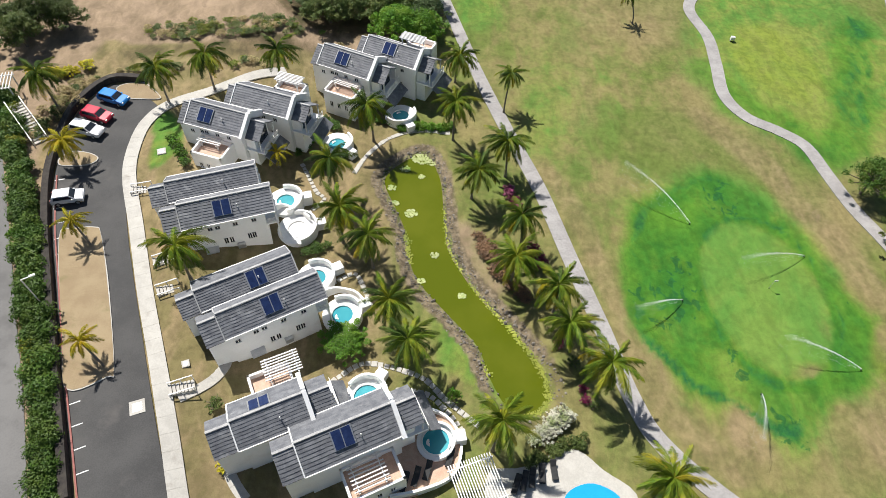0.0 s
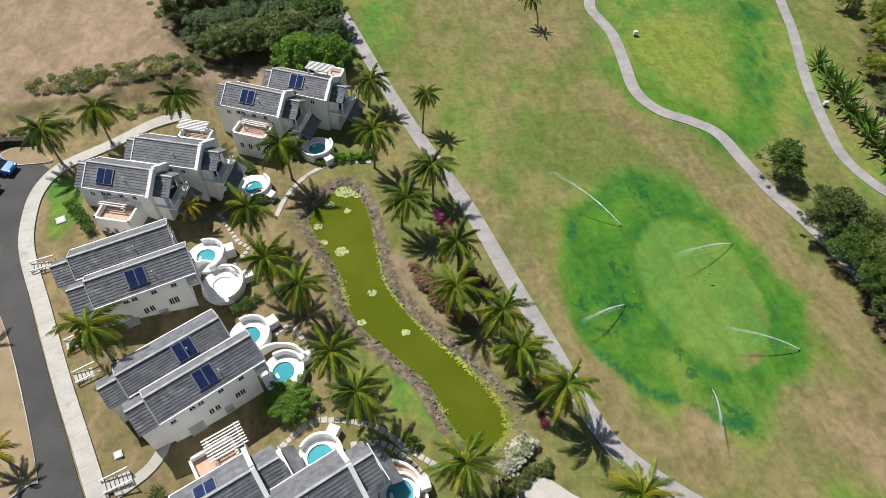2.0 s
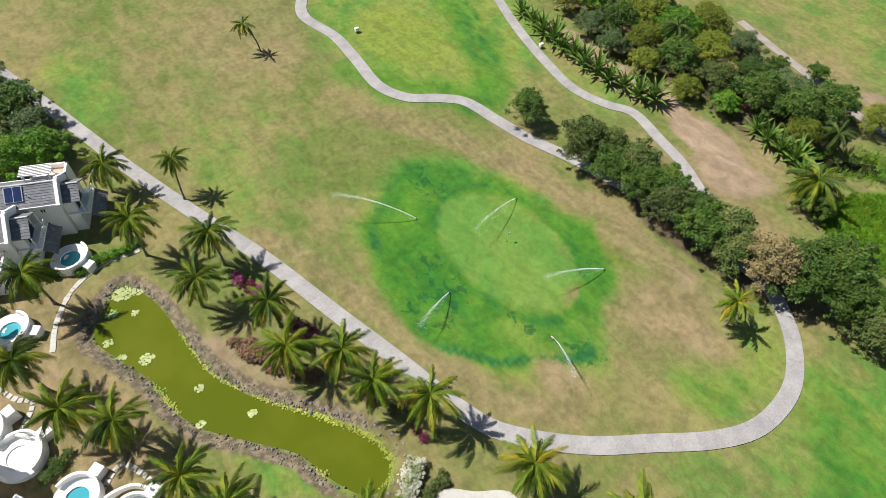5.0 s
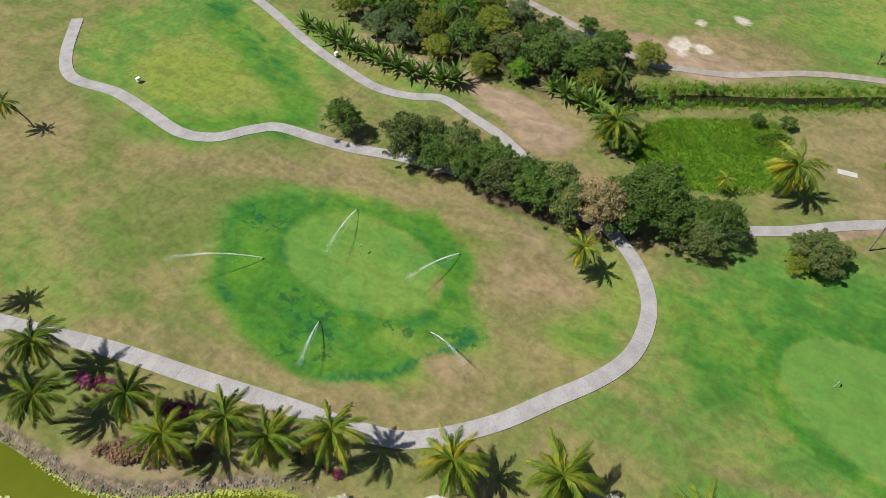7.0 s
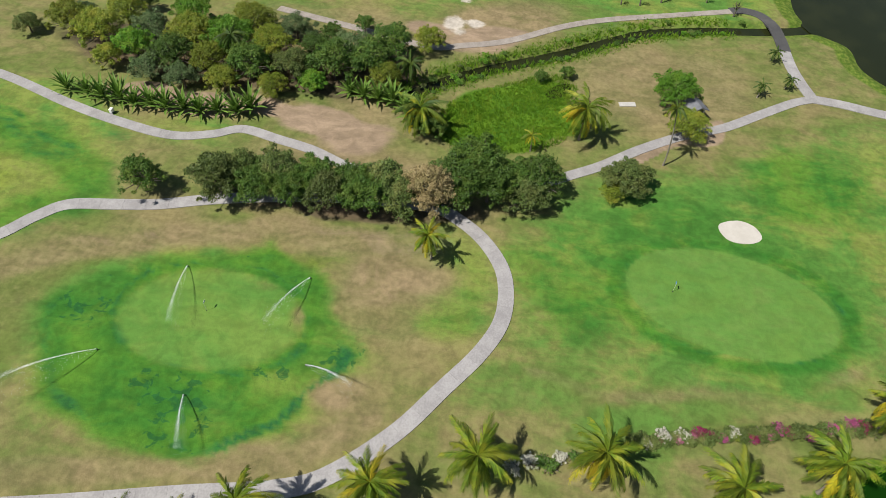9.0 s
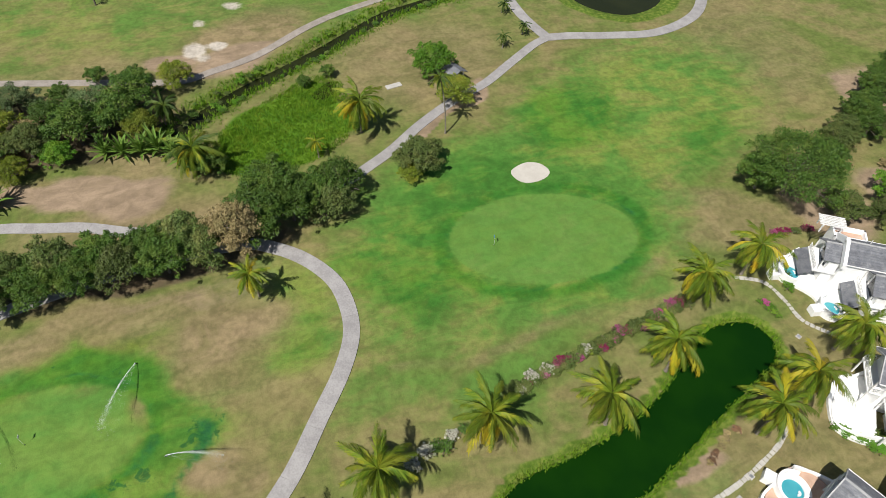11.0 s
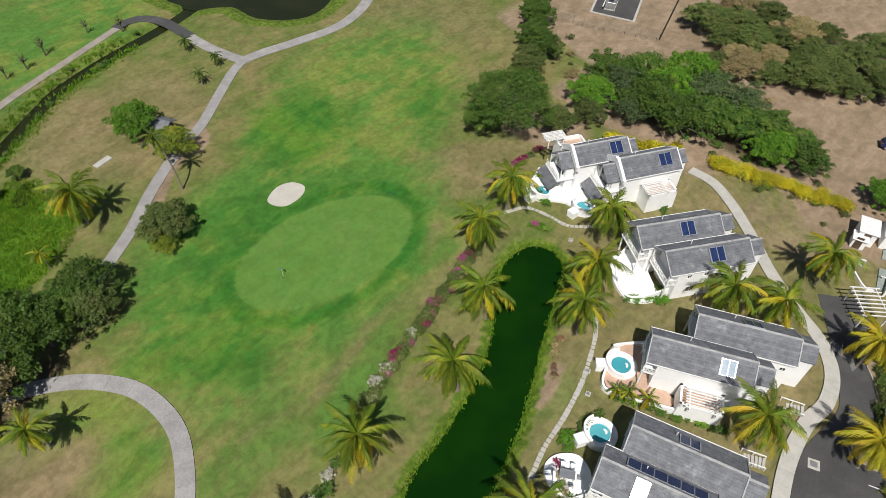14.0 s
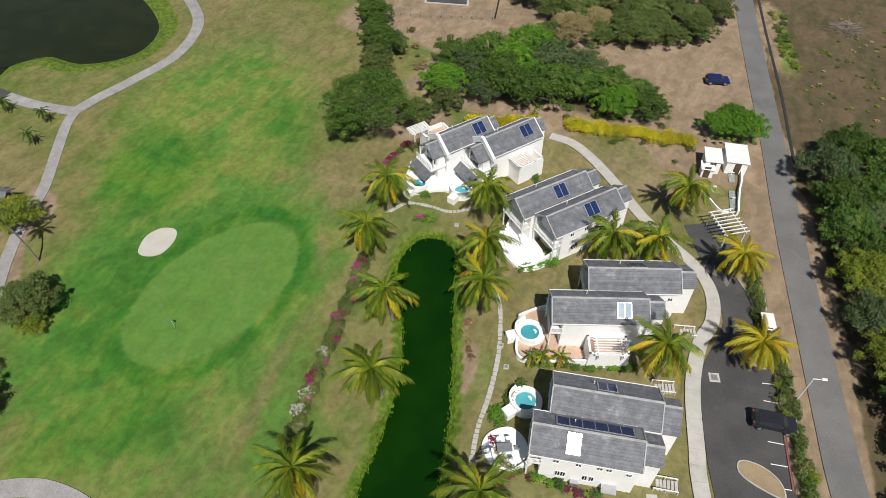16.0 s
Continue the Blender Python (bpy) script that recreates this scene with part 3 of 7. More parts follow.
collar = np.maximum(smooth(0.11, 0.02, np.abs(np.hypot((wx - 38.6) / 7.3, (wy - 45.2) / 11.3) - 1.07)), smooth(0.08, 0.01, np.abs(np.hypot((X - 53.0) / 8.4, (Y + 17.5) / 13.3) - 1.05)) * 0.6)
wet = np.maximum(wet, collar * 0.62 * (1 - worn))
wet = np.maximum(wet, smooth(4.5, 1.0, near_line(wx, wy, spline([(71, 101), (69, 94), (65.5, 84), (61, 77), (66, 71)], 4))) * 0.55)
lush = np.maximum.reduce([lush, oval(wx, wy, 5.5, 104, 4.5, 6, 0, 0.5) * 0.9, oval(wx, wy, 16.5, 77, 6, 12, -14, 0.6) * 0.6])
soil = np.maximum.reduce([soil, smooth(2.6, 0.6, near_line(wx, wy, spline([(46.5, 66.0), (52.4, 52.0), (55.2, 40.0), (56.0, 30.0), (55.0, 23.0)], 4))) * 0.34, oval(wx, wy, 76, 41, 4.6, 10.5, -14, 0.35) * 0.85, oval(wx, wy, 87.5, -18.0, 2.4, 4.6, 40, 0.4) * 0.9, smooth(1.6, 0.6, near_line(wx, wy, np.array([(85.5, -15.0), (82.0, -10.2), (78.6, -5.6)]))) * 0.8])
verge = near_line(X, Y, spline([(-70.0, 84.0), (-54.0, 52.0), (-41.0, 24.0), (-26.0, -12.0), (-19.0, -36.0), (-12.0, -62.0), (-3.0, -101.0), (4.0, -128.0)], 6))
soil = np.maximum(soil, smooth(7.0, 4.5, verge + (value_noise(X, Y, 5, 12) - 0.5) * 2) * 0.72)
nx, ny = gx.shape
idx = np.arange(nx * ny).reshape(nx, ny)
quads = np.stack([idx[:-1, :-1], idx[1:, :-1], idx[1:, 1:], idx[:-1, 1:]], -1).reshape(-1, 4)
me = bpy.data.meshes.new("ground")
me.vertices.add(nx * ny)
me.vertices.foreach_set("co", np.c_[X, Y, Z].ravel())
me.loops.add(quads.size)
me.loops.foreach_set("vertex_index", quads.ravel())
me.polygons.add(len(quads))
me.polygons.foreach_set("loop_start", np.arange(0, quads.size, 4))
me.polygons.foreach_set("use_smooth", np.ones(len(quads), bool))
me.update(calc_edges=True)
putting = np.maximum(green_one * 0.6, green_two) * (1 - 0.85 * worn)
deep = np.maximum.reduce([watered * (0.30 + 0.5 * value_noise(X, Y, 4.5, 21) + 0.5 * value_noise(X, Y, 9, 22)) * (1 - 0.9 * worn), smooth(0.22, 0.02, np.abs(np.hypot((X - 53.0) / 8.6, (Y + 17.5) / 13.4) - 1.1)) * 0.85,
                          oval(wx, wy, 57, -14, 15, 20, -12, 0.45) * 0.64, oval(wx, wy, 76, -32, 9, 12, 30, 0.6) * 0.75, oval(wx, wy, 66, -52, 6, 9, 30, 0.7) * 0.55, oval(wx, wy, 53, 5, 6, 7, 0, 0.6) * 0.6, oval(wx, wy, 45, 16.5, 4, 4, 0, 0.6) * 0.5, oval(wx, wy, 48, 1, 6, 7, 0, 0.6) * 0.7,
                          smooth(6.5, 1.5, near_line(wx, wy, spline([(70, 99), (67, 92), (64, 82), (60, 74), (55, 70), (48, 77), (41, 88)], 4))) * 0.75, oval(wx, wy, 22, 62, 8, 10, 0, 0.7) * 0.35])
deep *= 1 - green_two * 0.4 - green_one * 0.6
deep = np.maximum(deep, smooth(0.14, 0.02, np.abs(np.hypot((X - 38.6) / 7.3, (Y - 45.2) / 11.3) - 1.08)) * 1.0)
chalk = np.maximum.reduce([oval(wx, wy, 111, 26.3, 2.6, 2.4, 0, 0.7), oval(wx, wy, 111.3, 22, 1.6, 1.8, 0, 0.7), oval(wx, wy, 125, 18.5, 1.6, 2.2, 0, 0.7) * 0.7, oval(wx, wy, 120.7, 25.5, 1.4, 1.6, 0, 0.7) * 0.8, oval(wx, wy, 107.8, 24.8, 1.6, 1.6, 0, 0.7) * 0.8])
# dark brown earth; beside the street its edge also paints in the trees' shadow
earth = np.maximum.reduce([smooth(0.8, -1.0, wx + 25.4 + 0.277 * (wy + 26.8)) * smooth(12, -4, wy), oval(wx, wy, 30, -82, 18, 7, -12, 0.3) * 0.7, oval(wx, wy, -16, 105, 14, 12, 0, 0.3) * 0.8, oval(wx, wy, 91, 62, 9, 34, 0, 0.25) * 0.85, oval(wx, wy, 60.5, 33, 3.4, 20, 6, 0.3) * 0.75, smooth(1.4, 0.3, np.abs(bw["west"] - 0.9)) * 0.55])
earth = np.maximum(earth, oval(wx, wy, -34, 87.5, 20, 3.2, 8, 0.6) * 0.6)
earth *= 1 - np.maximum(oval(wx, wy, -5, -115, 3.5, 16, 15, 0.5) * 0.7, oval(wx, wy, -15, -104, 9, 16, 15, 0.6) * 0.15)
lush = np.maximum(lush, oval(wx, wy, -5, -115, 3.5, 16, 15, 0.5) * 0.7)
for key, chans in (("zone_a", (lush, soil, wet, gold)), ("zone_b", (dry, marsh, rock, moss)), ("zone_c", (putting, deep, earth, chalk))):
    at = me.color_attributes.new(key, "FLOAT_COLOR", "POINT")
    at.data.foreach_set("color", np.clip(np.stack(chans, -1), 0, 1).astype(np.float32).ravel())
at = me.attributes.new("zone_spots", "FLOAT", "POINT")
at.data.foreach_set("value", np.clip(spots, 0, 1).astype(np.float32))
me.materials.append(TURF)
tagged(new("ground", me), "dry and green golf turf with bare brown soil", "ground", kind="structure")


def pond(name, poly, z, mat, label):
    ring = [(p[0], p[1]) for p in poly]
    c = np.mean(poly, axis=0)
    bm = bmesh.new()
    vs = [bm.verts.new((p[0] + (p[0] - c[0]) * 0.02, p[1] + (p[1] - c[1]) * 0.02, z)) for p in ring]
    f = bm.faces.new(vs)
    if f.calc_area() and f.normal.z < 0:
        bmesh.ops.reverse_faces(bm, faces=[f])
    bmesh.ops.triangulate(bm, faces=[f])
    return tagged(part(name, bm, mat), label, "pond", kind="structure")


def grown(poly, by):
    n = sides(np.r_[poly[-1:], poly, poly[:1]])[1:-1]
    area = np.sum(poly[:, 0] * np.roll(poly[:, 1], -1) - poly[:, 1] * np.roll(poly[:, 0], -1))
    return poly - n * by * (1 if area > 0 else -1)


pond("water_pond_west", grown(POND_WEST, 0.3), WATER_WEST, POND_GREEN, "still olive green ornamental pond water")
pond("water_pond_east", grown(POND_EAST, 0.3), WATER_EAST, POND_DARK, "still dark green ornamental pond water")
pond("water_pond_far", grown(POND_FAR, 0.3), WATER_FAR, POND_BLACK, "nearly black still golf course lake")
cn = sides(CREEK)
ob = sheet("water_creek", CREEK + cn * 1.6, CREEK - cn * 1.6, POND_BLACK, 0, 2, 0.05)
ob.location.z = WATER_CREEK
tagged(ob, "dark narrow creek between grassy banks", "creek", kind="structure")

# paths for golf carts
slab_path("cart_path", [(-4.5, 122), (0.0, 106.0), (2.9, 94.8), (5.3, 85.5), (9.2, 72.7), (12.9, 61.4), (15.7, 50.0), (18.2, 40.3), (20.3, 31.4), (22.6, 26.4), (28.3, 20.6), (34.4, 16.4), (39.5, 13.0), (44.2, 11.0), (48.9, 10.8), (53.1, 11.9), (57.3, 14.9), (60.2, 18.6), (61.6, 22.0), (61.6, 30.0), (60.2, 40.0), (58.4, 48.0), (56.8, 53.5), (54.8, 59.2), (53.6, 65.0), (52.4, 70.8), (49.5, 73.9), (45.4, 77.0), (43.4, 82.0), (44.1, 89.5), (44.6, 97.1), (43.3, 105.3), (46.8, 111.3), (54.9, 118.5)], 2.0, CONCRETE, 3.0, 0.05, "grey concrete cart path in cast slabs")
slab_path("cart_path", [(84.0, 118.0), (79.5, 104.0), (76.7, 93.7), (72.5, 81.6), (70.0, 71.8), (68.8, 63.7), (70.3, 57.9), (72.4, 53.8), (71.2, 47.7), (69.9, 42.1), (67.4, 36.0), (65.6, 29.0), (65.4, 22.0), (67.0, 14.0), (69.4, 8.0), (72.4, 3.2), (75.6, -1.5), (80.5, -7.3), (85.4, -14.4), (88.9, -21.2), (94.0, -28.0), (98.7, -34.4), (100.6, -38.6)], 1.8, CONCRETE, 4.0, 0.05, "grey concrete cart path behind the trees")
slab_path("cart_path", [(100.4, -36.6), (99.9, -42.2), (98.4, -49.4), (97.3, -59.6), (101.4, -70.2), (110.0, -77.6), (124.0, -86.0)], 2.3, CONCRETE, 4.0, 0.055, "grey concrete cart path round the lake")
slab_path("cart_path", [(100.6, -37.6), (104.5, -36.6), (109.6, -35.8), (115.0, -35.6)], 2.2, CONCRETE, 3.0, 0.06, "short concrete cart path to the bridge")
slab_path("cart_path", [(128.0, -28.0), (123.8, -16.6), (118.8, -3.1), (114.2, 5.6), (106.6, 15.8), (103.2, 23.7), (101.5, 30.0), (104.5, 44.0), (108.0, 60.0)], 1.7, DIRT_PATH, 4.0, 0.05, "worn pale dusty cart path beside the creek")
slab_path("bridge_deck", [(115.0, -35.6), (119.2, -35.5), (124.0, -35.0), (127.6, -33.0), (128.6, -30.0), (127.9, -27.4)], 2.4, ASPHALT, 1.2, 0.10, "dark timber and asphalt cart bridge over creek", "bridge")

# western car park, its pavement, island and street
left = spline([(-48.0, 77.6), (-50.6, 72.5), (-50.8, 67.4), (-49.7, 59.6), (-46.9, 51.3), (-43.5, 43.2), (-39.3, 33.4), (-36.1, 26.3), (-33.2, 20.0), (-29.5, 12.0), (-25.0, 0.0), (-17.8, -21.8), (-15.9, -29.1), (-14.2, -36.2), (-12.4, -36.9), (-10.4, -43.8), (-9.0, -47.8), (-6.7, -54.0), (-3.8, -58.3)], 10)
right = spline([(-45.6, 77.2), (-39.9, 72.5), (-42.0, 68.6), (-41.6, 61.8), (-38.1, 51.5), (-35.2, 44.2), (-31.0, 34.2), (-27.9, 26.8), (-25.2, 20.3), (-22.0, 11.5), (-18.0, 0.0), (-10.4, -18.2), (-8.7, -22.7), (-6.7, -29.9), (-6.4, -33.6), (-7.2, -38.5), (-7.0, -42.0), (-3.4, -49.0), (0.6, -55.6)], 10)
tagged(sheet("road_car_park", left, right, ASPHALT, 0.05, 10), "dark grey asphalt car park road", "road", kind="structure")
slab_path("pavement", [(-24.0, 83.0), (-27.5, 81.0), (-33.2, 76.9), (-38.6, 73.6), (-40.8, 70.0), (-41.2, 65.5), (-40.3, 59.8), (-37.0, 51.5), (-33.2, 42.0), (-29.5, 33.4), (-26.5, 26.0), (-24.4, 20.4), (-20.6, 10.5), (-17.0, 0.5), (-9.5, -17.0), (-7.6, -23.0), (-5.8, -30.0), (-5.4, -36.2), (-6.1, -40.2), (-5.2, -44.6), (-2.5, -48.3), (2.0, -51.3), (6.9, -55.1), (11.5, -59.6), (16.3, -63.7), (20.6, -66.3), (24.5, -66.6)], 1.7, PALE, 1.8, 0.16, "pale raised concrete pavement along the villas", "pavement", 0.008)


def outline_slab(name, pts, mat, lift, label, category, drop=0.35, kind="structure", rounded=True):
    line = spline(pts, 5, True) if rounded else pts
    bm = bmesh.new()
    top = [bm.verts.new((p[0], p[1], gzf(*p) + lift)) for p in line]
    low = [bm.verts.new((p[0], p[1], gzf(*p) + lift - drop)) for p in line]
    bm.faces.new(top)
    for i in range(len(top)):
        j = (i + 1) % len(top)
        bm.faces.new((top[j], top[i], low[i], low[j]))
    bmesh.ops.recalc_face_normals(bm, faces=bm.faces)
    bmesh.ops.triangulate(bm, faces=[f for f in bm.faces if len(f.verts) > 4])
    return tagged(part(name, bm, mat), label, category, kind=kind)


DRY_BED = surface("dry_island_grass", (0.26, 0.19, 0.11), (0.33, 0.255, 0.15), 0.5, 0.95, fine=15, stain=(0.21, 0.175, 0.085))
for pts, label in (([(-45.3, 49.2), (-44.2, 50.7), (-41.7, 51.0), (-40.7, 50.0), (-37.8, 43.3), (-33.8, 32.9), (-34.2, 31.8), (-37.7, 30.4), (-40.0, 35.6)], "long kerbed traffic island of dry grass"),
                   ([(-49.9, 62.6), (-48.6, 63.6), (-46.6, 63.4), (-45.2, 62.5), (-46.2, 61.4), (-49.4, 61.2)], "small kerbed island of dry sand"),
                   ([(-16.0, -22.6), (-14.2, -23.4), (-12.2, -23.2), (-12.2, -21.9), (-14.0, -21.2), (-16.6, -21.0)], "kerbed island of bare dry earth"),
                   ([(-10.4, -38.6), (-10.1, -37.0), (-11.2, -36.0), (-13.4, -36.3), (-13.2, -38.8), (-11.8, -39.4)], "kerbed palm bed beside the car park"),
                   ([(-7.7, -48.9), (-9.0, -47.2), (-10.2, -45.2), (-10.7, -44.4), (-11.8, -44.8), (-10.9, -48.0), (-9.4, -50.4), (-8.2, -50.6)], "kerbed palm bed of dry earth"),
                   ([(-47.0, 76.4), (-46.0, 77.6), (-43.6, 77.9), (-41.0, 75.6), (-40.6, 74.6), (-43.1, 74.5), (-44.8, 74.7)], "kerbed patch of bare sand at the car park end")):
    outline_slab("kerb", [tuple(np.array(p) + (np.array(p) - np.mean(pts, axis=0)) / np.linalg.norm(np.array(p) - np.mean(pts, axis=0)) * 0.14) for p in pts], PALE, 0.17, "pale concrete kerb round a traffic island", "kerb")
    outline_slab("traffic_island", pts, DRY_BED, 0.19, label, "traffic island", 0.1)
outline_slab("road_patch", [(-3.3, -48.9), (-4.0, -49.6), (-5.1, -48.8), (-5.6, -49.2), (-7.2, -48.1), (-6.8, -46.6), (-6.0, -47.8), (-4.1, -48.1)], STREET, 0.058, "pale worn repair patch in dark asphalt", "road", 0.02, rounded=False)
sl = spline([(-88.0, 122.0), (-70.0, 86.5), (-60.0, 67.5), (-52.9, 53.0), (-45.6, 37.6), (-39.8, 25.2), (-32.0, 6.0), (-25.0, -12.0), (-20.9, -23.3), (-18.5, -31.8), (-14.7, -46.3), (-10.9, -61.0), (-6.4, -80.2), (-1.0, -101.7), (5.3, -128.0), (14.0, -170.0)], 8)
sr = sl + np.array([-3.6, -1.35])
tagged(sheet("road_street", sl, sr, STREET, 0.05, 6), "worn pale grey asphalt street", "road", kind="structure")


# ---- plants ----


def frond_mesh(seed, mat, length=3.5, droop=1.0):
    """One palm frond along +x: an arched midrib and two combs of hanging leaflets."""
    r = random.Random(seed)
    verts, faces = [], []
    pts = []
    for i in range(9):
        t = i / 8
        pts.append(Vector((length * (t - 0.10 * t * t * droop), 0.10 * length * t * (1 - t) * r.uniform(-1, 1), length * (0.42 * t - (0.56 + 0.30 * droop) * t ** 2.1))))

    def at(t):
        k = min(int(t * 8), 7)
        return pts[k].lerp(pts[k + 1], t * 8 - k)
    for i, p in enumerate(pts):
        w = 0.05 * (1 - i / 8) + 0.012
        verts += [p + Vector((0, w, 0)), p + Vector((0, 0, w * 1.2)), p - Vector((0, w, 0))]
    for i in range(8):
        a, b = i * 3, i * 3 + 3
        faces += [(a, b, b + 1, a + 1), (a + 1, b + 1, b + 2, a + 2)]
    n = 44
    for s in (1, -1):
        for i in range(n):
            t = 0.10 + 0.90 * (i + r.uniform(-0.2, 0.2)) / n
            t = min(t, 0.99)
            p, q = at(t), at(min(t + 0.02, 1.0))
            d = (q - p).normalized() if (q - p).length else Vector((1, 0, 0))
            ln = (1.05 * math.sin(math.pi * (0.15 + 0.78 * t)) + 0.10) * r.uniform(0.65, 1.1) * length / 3.5
            side = Vector((-d.y, d.x, 0)).normalized() * s
            tip = p + d * ln * 0.62 + side * ln * 0.46 + Vector((0, 0, -ln * (0.48 + 0.50 * t * droop) * r.uniform(0.6, 1.3)))
            mid = p.lerp(tip, 0.5) + Vector((0, 0, ln * 0.10))
            w = d * 0.052
            k = len(verts)
            verts += [p - w * 0.6, p + w * 0.6, mid + w, mid - w, tip]
            faces += [(k, k + 1, k + 2, k + 3), (k + 3, k + 2, k + 4)]
    me = bpy.data.meshes.new("frond")
    me.from_pydata([tuple(v) for v in verts], [], faces)
    me.materials.append(mat)
    return me


FRONDS = {key: [frond_mesh(s, mat, 3.4 + 0.25 * (s % 3), 0.7 + 0.3 * (s % 3)) for s in range(base, base + 4)] for key, mat, base in (("green", FROND, 20), ("gold", FROND_GOLD, 30), ("dark", FROND_DARK, 40))}


def trunk_mesh(height, lean, r0=0.17, r1=0.11, mat=BARK):
    verts, faces, n, k = [], [], 10, 8
    for i in range(n + 1):
        t = i / n
        c = Vector((lean[0] * t * t, lean[1] * t * t, height * t))
        rad = (r0 + (r1 - r0) * t) * (1.0 + 0.55 * max(0, 0.1 - t) / 0.1) * (1.04 if i % 2 else 0.97)
        verts += [c + Vector((rad * math.cos(a * math.tau / k), rad * math.sin(a * math.tau / k), 0)) for a in range(k)]
    for i in range(n):
        for a in range(k):
            b = (a + 1) % k
            faces.append((i * k + a, i * k + b, i * k + k + b, i * k + k + a))
    faces.append(tuple(n * k + a for a in range(k)))
    me = bpy.data.meshes.new("trunk")
    me.from_pydata([tuple(v) for v in verts], [], faces)
    me.polygons.foreach_set("use_smooth", [True] * len(me.polygons))
    me.materials.append(mat)
    return me


def palm_tree(x, y, h, size=1.0, kind="green", label="", seed=0, lean=None):
    """A coconut palm: (x, y) is under the crown, h the crown's height."""
    r = random.Random(seed * 7 + 3)
    lean = lean or (r.uniform(-0.6, 0.6), r.uniform(-0.6, 0.6))
    fx, fy = x - lean[0], y - lean[1]
    root = empty("palm_tree", pose(fx, fy, gzf(fx, fy) - 0.05), label or "tall coconut palm with arching feathery green fronds", "palm tree", "coconut palms of the estate")
    t = new("trunk", trunk_mesh(h, lean, 0.17 * size ** 0.5, 0.11 * size ** 0.5))
    t.parent = root
    n = 26 if size > 0.6 else 16
    for i in range(n):
        age = i / n
        key = kind
        if kind == "mixed":
            key = "gold" if r.random() < 0.03 + 0.62 * age ** 1.8 else "green"
        elif kind == "green" and age > 0.72 and r.random() < 0.5:
            key = "gold"
        elif kind == "green" and r.random() < 0.3:
            key = "dark"
        f = new("frond", r.choice(FRONDS[key]))
        f.parent = root
        tilt = 50 - 98 * age + r.uniform(-9, 9)
        f.matrix_basis = Matrix.Translation((lean[0], lean[1], h)) @ pose(0, 0, 0, r.uniform(-14, 14), -tilt, i * 137.5 + r.uniform(-12, 12)) @ Matrix.Scale(size * r.uniform(0.88, 1.08), 4)
    return root


PALMS_GREEN = [(-38.9, 73.9, 6), (-33.1, 77.2, 6), (-23.7, 79.3, 6.5), (-10.5, 69.4, 7), (1.5, 70.4, 7), (-14.2, 59.3, 7), (4.3, 58.9, 6), (8.1, 64.1, 6), (9.2, 51.7, 6), (-8.7, 47.9, 6.5), (12.6, 42.2, 5.5), (13.2, 37.2, 6), (-5.8, 39.3, 6.5), (-3.7, 34.6, 6.5), (-53.9, 72.1, 6), (2.2, 83.0, 5)]
PALMS_MIXED = [(-28.7, 44.2, 6), (-12.3, 52.0, 6.5), (8.2, 45.9, 5.5), (16.7, 32.4, 6.5), (5.5, 26.2, 6.5), (20.6, 21.3, 6), (24.8, 11.9, 6), (27.2, -0.2, 6), (26.0, -12.8, 6), (30.1, -22.8, 6), (37.7, -31.2, 6), (39.8, -40.4, 6), (26.3, -44.8, 6), (22.5, -35.5, 6), (20.3, -29.3, 6), (8.5, -43.4, 6), (3.2, -45.4, 6), (1.7, -56.7, 6), (-1.3, -28.5, 7.5), (10.3, -6.0, 6), (80.7, 2.3, 6), (52.0, 21.4, 5)]
SEED = 0
for x, y, h in PALMS_GREEN:
    SEED += 1
    palm_tree(x, y, h, 0.90, "green", seed=SEED)
for x, y, h in PALMS_MIXED:
    SEED += 1
    palm_tree(x, y, h, {52.0: 0.72, 80.7: 1.2}.get(x, 0.96 if y > 15 else 1.1), "mixed", "coconut palm with green upper and golden hanging fronds", SEED)
for x, y, h, s, kind, label in ((-7.1, -48.2, 5, 1.0, "gold", "palm with bright golden yellow fronds"), (-11.0, -35.5, 5, 1.0, "gold", "palm with bright golden yellow fronds"), (-47.7, 61.6, 4, 0.75, "gold", "young palm with yellow fronds beside the car park"),
                                (-42.6, 49.4, 3.5, 0.6, "gold", "young leaning palm with yellow fronds on the island"), (-36.3, 34.0, 3.5, 0.6, "gold", "young leaning palm with yellow fronds on the island"), (-21.8, 63.3, 3, 0.55, "gold", "small yellow palm in a villa garden"),
                                (9.5, 78.0, 6, 0.62, "green", "slender leaning palm beside the fairway"), (30.7, 101.4, 5, 0.6, "green", "slender palm alone on the fairway"), (77.8, 27.0, 4.2, 1.15, "green", "bushy palm at the marsh edge"),
                                (78.1, -9.6, 10, 0.55, "green", "very tall thin leaning palm"), (76.6, 9.8, 3, 0.42, "mixed", "small palm at the marsh edge"), (110.6, -32.5, 2.2, 0.42, "dark", "small fan palm near the bridge"),
                                (99.3, -28.2, 2.2, 0.42, "dark", "small fan palm near the path"), (102.2, -33.4, 2.2, 0.42, "dark", "small fan palm near the path"), (10.8, -25.4, 1.6, 0.4, "mixed", "small palm in a terrace bed"), (8.8, -26.2, 1.6, 0.4, "mixed", "small palm in a terrace bed"),
                                (12.0, -24.8, 1.4, 0.35, "mixed", "small palm in a terrace bed"), (90.0, 31.0, 3.5, 0.7, "dark", "palm standing in the thicket"), (87.0, 60.0, 6.5, 0.7, "dark", "palm standing in the thicket")):
    SEED += 1
    lean = {78.1: (0.6, 1.0), 30.7: (-1.6, 1.2), 9.5: (0.6, 1.4), -42.6: (-1.2, 0.9), -36.3: (-1.4, 1.0)}.get(x)
    palm_tree(x, y, h, s, kind, label, SEED, lean)


